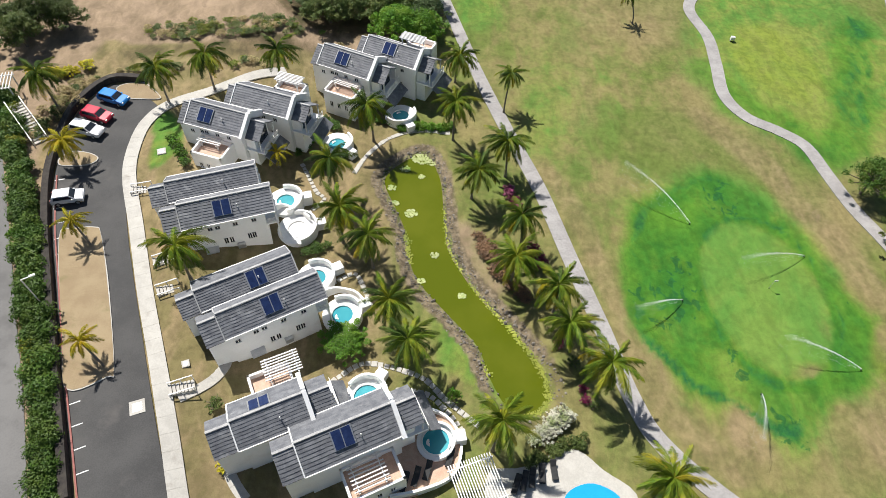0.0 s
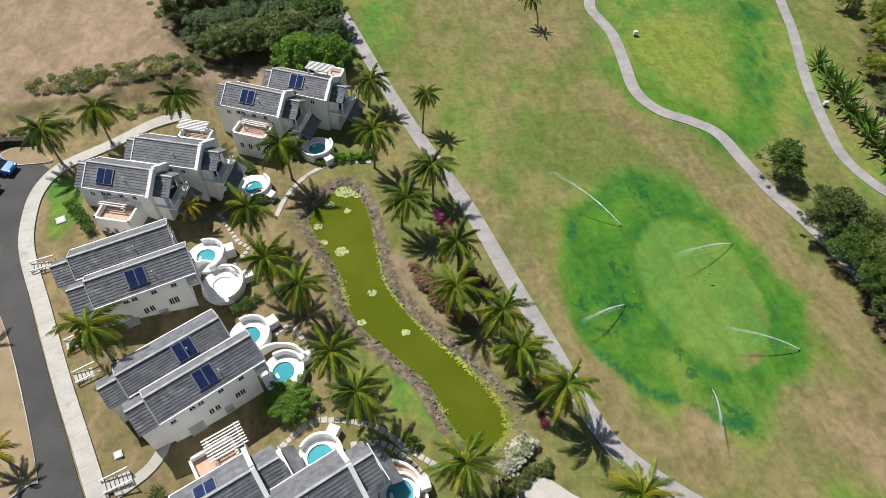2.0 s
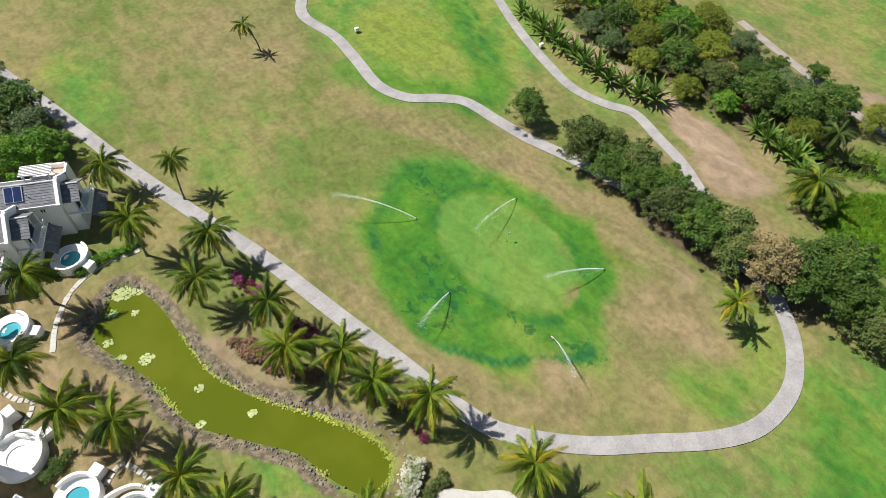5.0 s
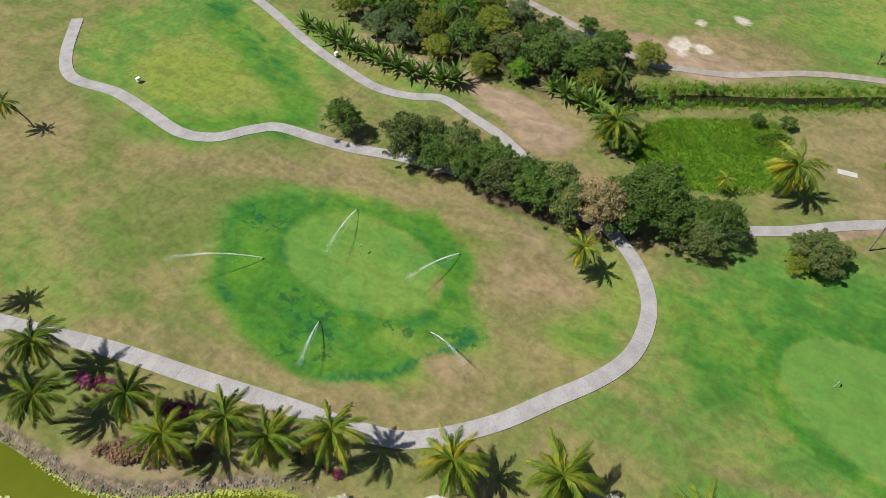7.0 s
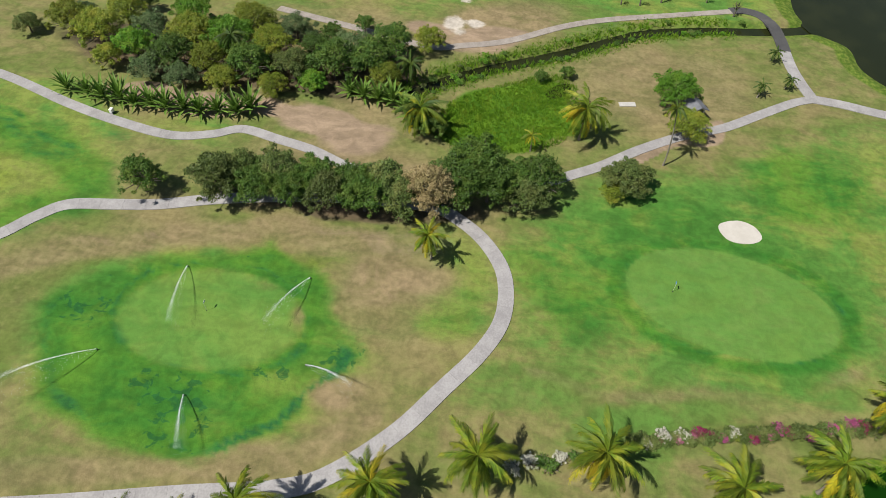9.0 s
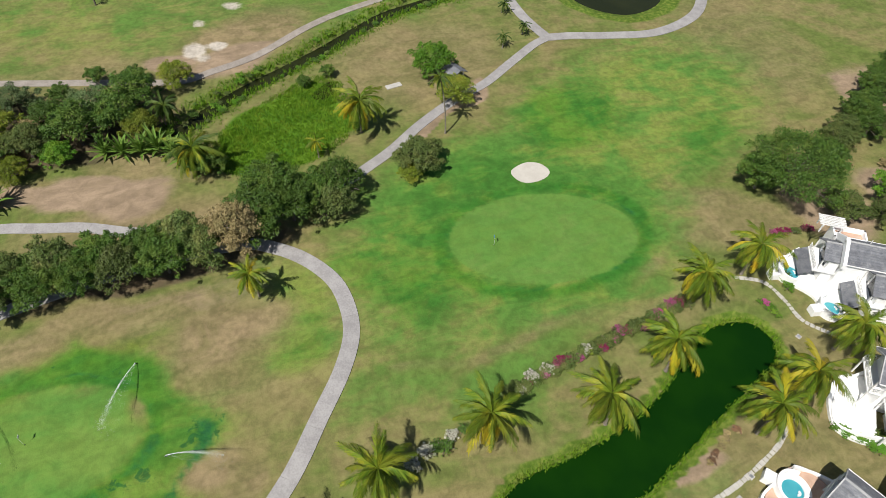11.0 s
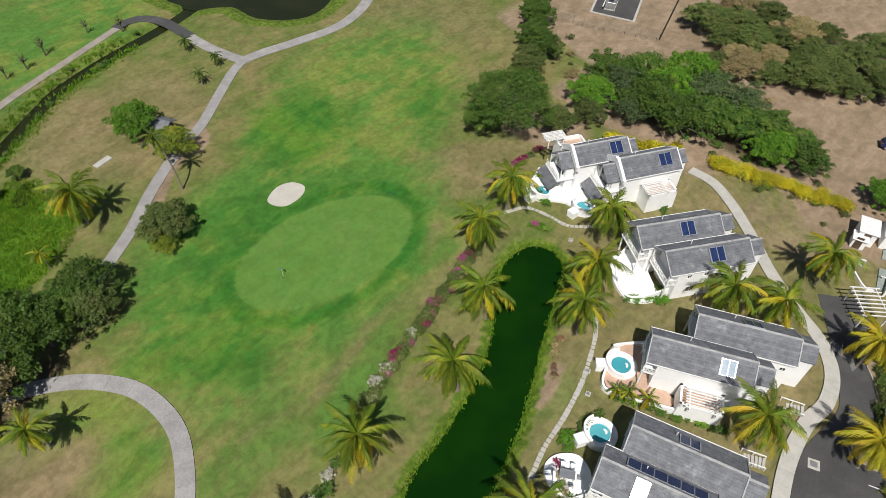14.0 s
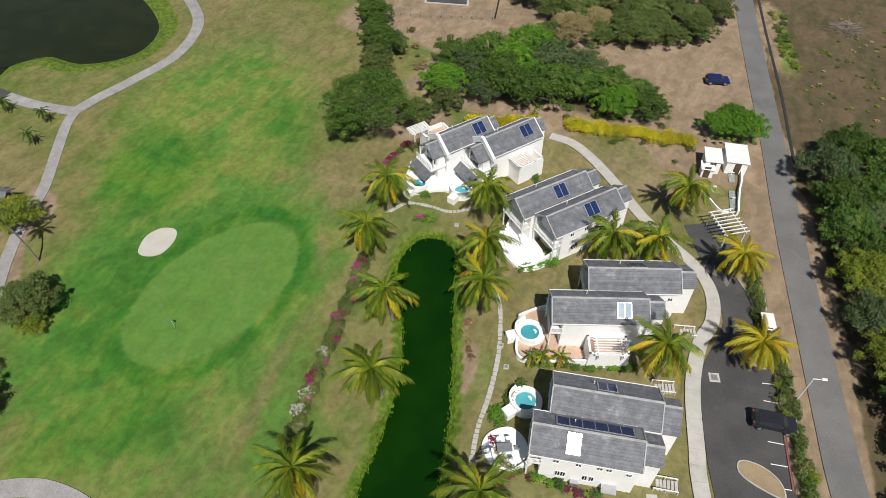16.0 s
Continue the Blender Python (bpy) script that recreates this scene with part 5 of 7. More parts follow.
def yucca_leaf():
    verts, faces = [], []
    for t, w in ((0, 0.08), (0.35, 0.17), (0.7, 0.11)):
        verts += [(2.1 * t, w, -0.4 * t * t), (2.1 * t, 0, -0.4 * t * t - 0.04), (2.1 * t, -w, -0.4 * t * t)]
    verts.append((2.1, 0, -0.5))
    for k in (0, 3):
        faces += [(k, k + 1, k + 4, k + 3), (k + 1, k + 2, k + 5, k + 4)]
    faces += [(6, 7, 9), (7, 8, 9)]
    me = bpy.data.meshes.new("leaf")
    me.from_pydata(verts, [], faces)
    me.materials.append(YUCCA)
    return me


YUCCA = foliage("yucca_leaf_green", ((0.075, 0.160, 0.024), (0.130, 0.225, 0.034), (0.180, 0.260, 0.045)), 0.2)
YUCCA_LEAF = yucca_leaf()
model = None
for i, (x, y) in enumerate([(75.6, 84.0), (75.2, 80.2), (74.6, 77.4), (74.8, 74.6), (74.2, 72.0), (74.6, 69.4), (74.2, 66.8), (74.6, 64.0), (74.4, 61.4), (75.2, 58.8), (75.6, 56.0), (77.0, 54.0), (84.5, 40.0), (83.8, 37.6), (83.4, 35.0), (83.2, 32.6), (82.0, 30.4), (80.6, 28.8)]):
    q = random.Random(i)
    m = pose(x, y, gzf(x, y), 0, 0, i * 71) @ Matrix.Scale(1.3 + 0.12 * (i % 4), 4)
    root = empty("yucca", m, "spiky green yucca in a long row", "yucca", "row of yuccas")
    for k in range(26):
        ob = new("leaf", YUCCA_LEAF)
        ob.parent = root
        ob.matrix_basis = pose(0, 0, 0.3 + 0.02 * k, 0, -(22 + 62 * k / 26 + q.uniform(-8, 8)), k * 137.5) @ Matrix.Scale(q.uniform(0.8, 1.15), 4)

# dry scrub on the bare lots
scrub = random.Random(61)
lots_scrub = []
for cx, cy, dx, dy, n in ((34, -88, 14, 5, 26), (20, -72, 8, 4, 10), (50, -72, 6, 6, 14), (57, -82, 5, 8, 10), (-14, 92, 12, 3, 8), (100, 40, 5, 9, 12), (6, -74, 5, 6, 8)):
    for _ in range(n):
        lots_scrub.append((scrub.choice(("olive", "brown", "olive", "green")), cx + scrub.uniform(-dx, dx), cy + scrub.uniform(-dy, dy), scrub.uniform(0.3, 1.1), scrub.uniform(0, 360), 0.6))
thicket("scrub", "low dry olive and brown scrub on bare earth", lots_scrub)
# bushes along the creek
creek_scrub = []
for i in range(34):
    q = int(scrub.uniform(2, len(CREEK) - 12))
    a, b = CREEK[q], CREEK[q + 1]
    d = (b - a) / np.linalg.norm(b - a)
    off = scrub.choice((-1, -1, 1)) * scrub.uniform(1.6, 2.6)
    creek_scrub.append((scrub.choice(("green", "green", "olive", "bright")), a[0] - d[1] * off, a[1] + d[0] * off, scrub.uniform(0.35, 0.8), scrub.uniform(0, 360), 0.55))
thicket("scrub", "green bushes along the creek banks", creek_scrub)
# brighter tufts in the hedges beside the eastern street
tufts = []
for i in range(26):
    t = scrub.random()
    tufts.append((scrub.choice(("lime", "bright", "olive")), -8.6 - 11.0 * t + scrub.uniform(-0.7, 0.7), -51.5 + 31.5 * t + scrub.uniform(-1, 1), scrub.uniform(0.45, 0.8), scrub.uniform(0, 360), 1.1))
thicket("scrub", "light green tufts in the car park hedge", tufts)


# ---- villas ----
def gable_prism(bm, x0, x1, yr, yl, zr, zl, z_top, m):
    """Walls with gable ends: right side at yr with eave height zr, left side at yl with zl, ridge over y = 0."""
    prof = [(yr, -1.2), (yl, -1.2), (yl, zl), (0, z_top), (yr, zr)]
    a = [bm.verts.new(m @ Vector((x0, y, z))) for y, z in prof]
    b = [bm.verts.new(m @ Vector((x1, y, z))) for y, z in prof]
    fs = [bm.faces.new(a[::-1]), bm.faces.new(b)]
    for i in range(5):
        j = (i + 1) % 5
        fs.append(bm.faces.new((a[i], a[j], b[j], b[i])))
    return fs


COURSES = {}


def slope_part(house, x0, x1, y_out, z_ridge, pitch, m, name="roof_slope", n=9):
    """One roof slope: a deck that carries overlapping tile courses; y_out is the eave, on either side of the ridge at y = 0."""
    s, w = (1 if y_out > 0 else -1), abs(y_out)
    run, ln = w / n, x1 - x0
    bm = bmesh.new()
    vs = [m @ Vector(v) for v in ((x0, 0, z_ridge - 0.05), (x1, 0, z_ridge - 0.05), (x1, s * w, z_ridge - w * pitch - 0.05), (x0, s * w, z_ridge - w * pitch - 0.05))]
    top = [bm.verts.new(v) for v in vs]
    low = [bm.verts.new(v - Vector((0, 0, 0.10))) for v in vs]
    bm.faces.new(top), bm.faces.new(low[::-1])
    for i in range(4):
        bm.faces.new((top[i], low[i], low[(i + 1) % 4], top[(i + 1) % 4]))
    bmesh.ops.recalc_face_normals(bm, faces=bm.faces)
    deck = part(name, bm, ROOF, house)
    key = (round(ln, 2), round(run, 3), s)
    if key not in COURSES:
        r = random.Random(len(COURSES))
        verts, faces, k = [], [], max(3, int(ln / 0.5))
        for i in range(k + 1):
            x, e = ln * i / k, r.uniform(-0.018, 0.018)
            b = run + 0.04 + e
            verts += [(x, 0, 0.0), (x, s * b, 0.050 - b * pitch + e), (x, s * b, -0.02 - b * pitch)]
        for i in range(k):
            p = i * 3
            faces += [(p, p + 1, p + 4, p + 3), (p + 1, p + 2, p + 5, p + 4)]
        faces += [(0, 2, 1), (k * 3, k * 3 + 1, k * 3 + 2)]
        if s > 0:
            faces = [f[::-1] for f in faces]
        me = bpy.data.meshes.new("tile_course")
        me.from_pydata(verts, [], faces)
        me.materials.append(ROOF)
        COURSES[key] = me
    for i in range(n):
        c = new("tile_course", COURSES[key])
        c.parent = deck
        c.matrix_basis = m @ Matrix.Translation((x0, s * run * i, z_ridge - run * i * pitch - 0.03))
    return deck


def window_part(house, x, y, z, m, w=0.55, h=0.85, side=-1):
    """A small double casement on a side wall: frame proud of the wall, two dark panes, a sill."""
    bm = bmesh.new()
    o = 0.05 * side
    for q in ((x - w / 2 - 0.05, x - w / 2, z, z + h), (x + w / 2, x + w / 2 + 0.05, z, z + h), (x - w / 2 - 0.05, x + w / 2 + 0.05, z + h, z + h + 0.05), (x - 0.03, x + 0.03, z, z + h)):
        box(bm, q[0], q[1], min(y, y + o), max(y, y + o), q[2], q[3], m)
    win = part("window", bm, WHITE, house)
    for a, b in ((x - w / 2, x - 0.03), (x + 0.03, x + w / 2)):
        boxed("pane", a, b, min(y, y + o * 0.5), max(y, y + o * 0.5), z, z + h, GLASS_DARK, win, m)
    boxed("sill", x - w / 2 - 0.08, x + w / 2 + 0.08, min(y, y + o * 2.2), max(y, y + o * 2.2), z - 0.06, z, WHITE, win, m)


def solar_part(house, x, y, z_ridge, pitch, m, w=0.95, length=1.75, count=2, glass=None):
    """Solar heater panels lying on the slope, with metal frames."""
    s = 1 if y > 0 else -1
    ang = -math.degrees(math.atan(pitch)) * s
    q = m @ pose(x, y, z_ridge - abs(y) * pitch + 0.14, ang, 0, 0)
    bm = bmesh.new()
    box(bm, -count * w / 2 - 0.08, count * w / 2 + 0.08, -length / 2 - 0.06, length / 2 + 0.06, -0.05, 0.02, q)
    fr = part("solar_frame", bm, METAL, house, "pale metal solar panel frame")
    for i in range(count):
        a = (i - count / 2) * w
        boxed("solar_panel", a + 0.05, a + w - 0.05, -length / 2, length / 2, 0.0, 0.045, glass or SOLAR, fr, q, label="blue solar heater panel" if not glass else "pale roof light panel")


def railing_part(house, a, b, z, m, h=0.9):
    """A white fretwork rail between two points."""
    bm = bmesh.new()
    a, b = Vector(a), Vector(b)
    d = (b - a)
    ln = d.length
    q = m @ Matrix.Translation((a.x, a.y, z)) @ Matrix.Rotation(math.atan2(d.y, d.x), 4, "Z")
    box(bm, 0, ln, -0.04, 0.04, h - 0.07, h, q)
    box(bm, 0, ln, -0.03, 0.03, 0.08, 0.14, q)
    n = max(2, int(ln / 0.45))
    for i in range(n + 1):
        box(bm, ln * i / n - 0.03, ln * i / n + 0.03, -0.03, 0.03, 0, h, q)
    for i in range(n):
        for sg in (1, -1):
            c = q @ Matrix.Translation((ln * (i + 0.5) / n, 0, h * 0.5)) @ Matrix.Rotation(sg * math.atan2(h * 0.75, ln / n), 4, "Y")
            box(bm, -0.42, 0.42, -0.02, 0.02, -0.025, 0.025, c)
    return part("railing", bm, WHITE, house, "white criss-cross balcony railing")


def villa_unit(house, m, length, yr=-2.5, yl=2.5, ridge=6.8, pitch=0.68, ext=1.9, ext_side=0, solar=(), windows=-1, front="balcony", parapet=False, tail=2.2):
    """Half a villa: a long gabled house, ridge along +x from the road end to the pond end."""
    wall = 0.22
    zr, zl = ridge - (-yr - wall) * pitch - 0.16, ridge - (yl - wall) * pitch - 0.16
    bm = bmesh.new()
    gable_prism(bm, 0.2, length - (1.3 if front == "balcony" else 0.1), yr + wall, yl - wall, zr, zl, ridge - 0.18, m)
    part("wall", bm, STUCCO, house)
    for y in (yr, yl):
        slope_part(house, 0, length, y, ridge, pitch, m)
    boxed("ridge_cap", 0, length, -0.13, 0.13, ridge - 0.10, ridge + 0.06, ROOF_CAP, house, m, 0.03, "pale weathered ridge tiles")
    for x in (0, length):
        bm = bmesh.new()
        for y in (yr, yl):
            s = 1 if y > 0 else -1
            q = m @ pose(x, 0, ridge, -math.degrees(math.atan(pitch)) * s, 0, 0)
            ln = abs(y) * math.hypot(1, pitch)
            box(bm, -0.05, 0.07, min(0, s * ln), max(0, s * ln), -0.14, 0.075, q)
        part("verge", bm, ROOF_CAP if not parapet else STUCCO, house)
    for y, z in ((yr, ridge + yr * pitch), (yl, ridge - yl * pitch)):
        s = 1 if y > 0 else -1
        boxed("gutter", 0, length, min(y, y + 0.1 * s), max(y, y + 0.1 * s), z - 0.10, z + 0.02, WHITE, house, m)
    if ext:
        e0, e1 = (yr + 0.2, 1.6) if ext_side <= 0 else (-1.6, yl - 0.2)
        er = ridge - 0.5
        bm = bmesh.new()
        gable_prism(bm, -ext + 0.15, 0.25, e0 + wall, e1 - wall, er - (-e0 - wall) * pitch - 0.16, er - (e1 - wall) * pitch - 0.16, er - 0.18, m)
        part("wall", bm, STUCCO, house)
        for y in (e0, e1):
            slope_part(house, -ext, 0.1, y, er, pitch, m, n=8)
        boxed("ridge_cap", -ext, 0.0, -0.13, 0.13, er - 0.1, er + 0.05, ROOF_CAP, house, m, 0.02)
        boxed("door", -ext + 0.02, -ext + 0.14, -0.9, 0.1, 0.0, 2.1, WOOD_DARK, house, m)
    side_y = (yr + wall) if windows < 0 else (yl - wall)
    if windows:
        for fx, z in ((0.10, 3.6), (0.28, 3.9), (0.36, 3.9), (0.55, 3.9), (0.75, 3.9), (0.40, 1.1), (0.46, 1.1), (0.66, 1.1), (0.71, 1.1)):
            window_part(house, fx * length, side_y, z, m, 0.5 if z > 3 else 0.42, 0.5 if z > 3 else 0.95, windows)
        boxed("awning", 0.16 * length, 0.30 * length, min(side_y, side_y + windows * 1.0), max(side_y, side_y + windows * 1.0), 0.9, 1.0, METAL, house, m)
        boxed("air_conditioner", 0.50 * length, 0.50 * length + 0.9, min(side_y, side_y + windows * 0.45), max(side_y, side_y + windows * 0.45), 0.05, 0.75, METAL, house, m, 0.03)
    for q in solar:
        solar_part(house, q[0] * length, q[1], ridge, pitch, m, *q[2:])
    # vent pipe and flashing
    bm = bmesh.new()
    bmesh.ops.create_cone(bm, cap_ends=True, segments=8, radius1=0.06, radius2=0.06, depth=0.6, matrix=m @ Matrix.Translation((0.62 * length, yr * 0.55, ridge + yr * 0.55 * pitch + 0.25)))
    part("vent_pipe", bm, WHITE, house)
    if front == "balcony":
        x0, x1 = length - 1.35, length
        boxed("balcony_floor", x0, x1 + 0.1, yr + wall, yl - wall, 2.75, 2.95, STUCCO, house, m)
        for y in (yr + wall + 0.08, yl - wall - 0.08):
            boxed("post", x1 - 0.16, x1, y - 0.08, y + 0.08, -0.5, ridge - (abs(y) + 0.12) * pitch - 0.14, WHITE, house, m)
        railing_part(house, (x1, yr + wall + 0.1), (x1, yl - wall - 0.1), 2.95, m)
        railing_part(house, (x0, yr + wall), (x1, yr + wall), 2.95, m)
        railing_part(house, (x0, yl - wall), (x1, yl - wall), 2.95, m)
        boxed("glass_door", x0 - 0.02, x0 + 0.04, -1.3, 1.3, 2.95, 5.1, GLASS_DARK, house, m)
        boxed("glass_door", x0 - 0.02, x0 + 0.04, -1.3, 1.3, 0.0, 2.2, GLASS_DARK, house, m)
    if parapet:
        bm = bmesh.new()
        for y in (yr - 0.25, yl + 0.25):
            s = 1 if y > 0 else -1
            q = m @ pose(length, 0, ridge + 0.15, -math.degrees(math.atan(pitch)) * s, 0, 0)
            ln = abs(y) * math.hypot(1, pitch)
            box(bm, -0.12, 0.30, min(0, s * ln), max(0, s * ln), -0.55, 0.28, q)
        for y in (yr - 0.2, yl + 0.2):
            box(bm, length - 0.14, length + 0.32, y - 0.22, y + 0.22, ridge - 2.2, ridge - abs(y) * pitch + 0.35, m)
        part("parapet", bm, STUCCO, house, "thick white stepped gable parapet")
        t0, t1 = yr + 0.5, yl - 0.5
        tr = ridge - 0.75
        bm = bmesh.new()
        gable_prism(bm, length, length + tail - 0.9, t0 + wall, t1 - wall, tr - (-t0 - wall) * pitch - 0.16, tr - (t1 - wall) * pitch - 0.16, tr - 0.18, m)
        part("wall", bm, STUCCO, house)
        for y in (t0, t1):
            slope_part(house, length + 0.1, length + tail, y, tr, pitch, m, n=7)
        boxed("ridge_cap", length + 0.2, length + tail, -0.12, 0.12, tr - 0.1, tr + 0.05, ROOF_CAP, house, m, 0.02)
        for y in (t0 + 0.15, t1 - 0.15):
            boxed("post", length + tail - 0.18, length + tail - 0.04, y - 0.07, y + 0.07, 2.6, tr - abs(y) * pitch - 0.12, WHITE, house, m)
        boxed("balcony_floor", length, length + tail + 0.5, t0 - 0.1, t1 + 0.1, 2.5, 2.7, STUCCO, house, m)
        q = m @ pose(length + tail + 0.55, 0, 2.35, 0, 38, 0)
        boxed("canopy", -0.15, 1.5, t0 - 0.2, t1 + 0.2, -0.06, 0.06, ROOF, house, q, label="dark sloping tiled canopy under balcony")
        railing_part(house, (length + tail + 0.4, t0), (length + tail + 0.4, t1), 2.7, m)
        boxed("glass_door", length + tail - 0.95, length + tail - 0.86, -1.2, 1.2, 2.7, 4.7, GLASS_DARK, house, m)


def pergola_thing(x, y, z, turn, lx, ly, h, slats, label, across=False):
    """White timber pergola: posts, two beams and slats."""
    root = empty("pergola", pose(x, y, z, 0, 0, turn), label, "pergola")
    for px in (0.1, lx - 0.1):
        for py in (0.1, ly - 0.1):
            boxed("post", px - 0.07, px + 0.07, py - 0.07, py + 0.07, 0, h, WHITE, root)
    for q in ((0.1, ly - 0.1) if across else (0.1, lx - 0.1)):
        if across:
            boxed("beam", -0.2, lx + 0.2, q - 0.05, q + 0.05, h, h + 0.16, WHITE, root)
        else:
            boxed("beam", q - 0.05, q + 0.05, -0.2, ly + 0.2, h, h + 0.16, WHITE, root)
    for i in range(slats):
        if across:
            a = lx * i / (slats - 1)
            boxed("slat", a - 0.05, a + 0.05, -0.35, ly + 0.35, h + 0.16, h + 0.30, WHITE, root)
        else:
            a = ly * i / (slats - 1)
            boxed("slat", -0.35, lx + 0.35, a - 0.05, a + 0.05, h + 0.16, h + 0.30, WHITE, root)
    return root


def wing_part(house, m, x0, x1, y0, y1, h, floor_mat=TERRACOTTA, wall=0.25):
    """A low flat wing with a roof terrace behind parapet walls."""
    bm = bmesh.new()
    box(bm, x0, x1, y0, y1, -1.0, h - 0.7, m)
    for q in ((x0, x1, y0, y0 + wall), (x0, x1, y1 - wall, y1), (x0, x0 + wall, y0, y1), (x1 - wall, x1, y0, y1)):
        box(bm, *q, h - 0.7, h, m)
    part("wing", bm, STUCCO, house, "white flat-roofed wing with parapet")
    boxed("terrace_floor", x0 + wall, x1 - wall, y0 + wall, y1 - wall, h - 0.71, h - 0.66, floor_mat, house, m)
    for k in range(3):
        window_part(house, x0 + (x1 - x0) * (0.25 + 0.25 * k), y0 if m.to_euler().z < 9 else y1, 1.0, m, 0.42, 0.8, -1)


def ring_wall(name, parent, cx, cy, r0, r1, z0, z1, mat, a0=0, a1=360, n=28, wave=0.0, label=""):
    verts, faces = [], []
    for i in range(n + 1):
        a = radians(a0 + (a1 - a0) * i / n)
        top = z1 + wave * math.sin(math.pi * i / n) ** 2
        for r, z in ((r0, z0), (r1, z0), (r1, top), (r0, top)):
            verts.append((cx + r * math.cos(a), cy + r * math.sin(a), z))
    for i in range(n):
        for k in range(4):
            j = (k + 1) % 4
            faces.append((i * 4 + k, i * 4 + j, i * 4 + 4 + j, i * 4 + 4 + k))
    if a1 - a0 < 359:
        faces += [(3, 2, 1, 0), (n * 4, n * 4 + 1, n * 4 + 2, n * 4 + 3)]
    ob = mesh_object(name, verts, faces, mat, parent)
    return tagged(ob, label)


def disc(name, parent, cx, cy, r, z0, z1, mat, n=28, label=""):
    bm = bmesh.new()
    bmesh.ops.create_cone(bm, cap_ends=True, segments=n, radius1=r, radius2=r, depth=z1 - z0, matrix=Matrix.Translation((cx, cy, (z0 + z1) / 2)))
    return part(name, bm, mat, parent, label)


def plunge_pool(x, y, turn, r=1.5, deck=2.3, z=0.55, label="round turquoise plunge pool in a curved white wall", water_mat=None, open_to=180, high=0.75):
    """A round plunge pool on a raised white deck, with a swept wall round its outer side and a square planter."""
    g = gzf(x, y)
    root = empty("plunge_pool", pose(x, y, g, 0, 0, turn), label, "pool", "plunge pools of the villas")
    ring_wall("deck", root, 0, 0, r + 0.12, deck, -1.6, z, STUCCO, label="white stucco pool deck")
    ring_wall("coping", root, 0, 0, r - 0.02, r + 0.22, z - 0.35, z + 0.06, WHITE)
    disc("basin", root, 0, 0, r + 0.1, -1.6, z - 0.75, POOL)
    disc("water", root, 0, 0, r, z - 0.6, z - 0.10, water_mat or POOL)
    for i in range(3):
        ring_wall("step", root, -r * 0.45, 0, 0.1, r * (0.40 - 0.1 * i) + 0.12, z - 0.5, z - 0.20 + 0.10 * i - 0.02, WHITE, 100, 260, 10)
    ring_wall("curved_wall", root, 0, 0, deck - 0.25, deck, z - 0.02, z + high, STUCCO, -open_to / 2, open_to / 2, 24, 0.25)
    boxed("planter", deck - 0.1, deck + 1.1, -0.55, 0.65, -1.4, z + 0.5, STUCCO, root, None, 0.04)
    return root


def villa(x, y, ang, units, label, wings=(), ground=None):
    z = gzf(x, y) if ground is None else ground
    house = empty("villa", pose(x, y, z, 0, 0, ang), label, "house", "white villas of the estate")
    for u in units:
        q = dict(u)
        m = pose(q.pop("dx", 0), q.pop("dy", 0), q.pop("dz", 0))
        villa_unit(house, m, **q)
    for w in wings:
        wing_part(house, Matrix.Identity(4), *w)
    return house


def local(ax, ay, ang, bx, by):
    """Where b lies from a, along and across the heading."""
    c, s = math.cos(radians(ang)), math.sin(radians(ang))
    return (bx - ax) * c + (by - ay) * s, -(bx - ax) * s + (by - ay) * c


PALE_GLASS = surface("pale_roof_glass", (0.24, 0.31, 0.37), (0.33, 0.40, 0.46), 2.0, 0.12, bump=0.0)
# west: two villas with gable parapets, three with tiled gables; the second unit's ridge start is given in metres
d = local(-32.8, 67.9, -18, -27.7, 71.4)
villa(-32.8, 67.9, -18, [dict(length=8.2, yr=-2.6, yl=2.2, parapet=True, front="none", ext=1.2, solar=[(0.32, -1.3)], windows=-1), dict(dx=d[0], dy=d[1], length=8.4, yr=-2.4, yl=2.6, parapet=True, front="none", ext=1.2, windows=-1)],
      "white villa with grey tiled gables and stepped parapets", [(2.2, 6.6, -5.6, -2.3, 3.4), (d[0] + 4.0, d[0] + 8.0, d[1] + 2.3, d[1] + 4.6, 5.4)], 1.6)
d = local(-17.4, 82.0, -24, -11.2, 84.3)
villa(-17.4, 82.0, -24, [dict(length=8.4, yr=-2.6, yl=2.2, parapet=True, front="none", ext=1.2, solar=[(0.42, -1.2)], windows=-1), dict(dx=d[0], dy=d[1], length=8.6, yr=-2.4, yl=2.6, parapet=True, front="none", ext=1.2, solar=[(0.45, -1.0)], windows=-1)],
      "white villa with grey tiled gables near the wood", [(2.6, 7.4, -5.6, -2.3, 3.4), (d[0] + 5.0, d[0] + 9.0, d[1] + 2.3, d[1] + 4.4, 5.6)], 0.6)
d = local(-30.3, 50.1, 18, -32.5, 53.5)
villa(-30.3, 50.1, 18, [dict(length=10.5, yr=-2.5, yl=1.6, solar=[(0.46, -1.2)], windows=-1), dict(dx=d[0], dy=d[1], length=10.4, yr=-2.1, yl=2.6, windows=0)], "white two-storey villa with twin grey tiled gables", (), 1.5)
d = local(-23.1, 36.4, 29, -25.8, 38.9)
villa(-23.1, 36.4, 29, [dict(length=11.0, yr=-2.4, yl=1.4, solar=[(0.50, -1.1)], windows=-1), dict(dx=d[0], dy=d[1] + 0.2, length=10.6, yr=-2.0, yl=2.5, windows=0, solar=[(0.60, -1.0)])], "white two-storey villa with solar heaters on tiled roofs", (), 0.9)
d = local(-19.5, 25.4, 25, -13.4, 23.5)
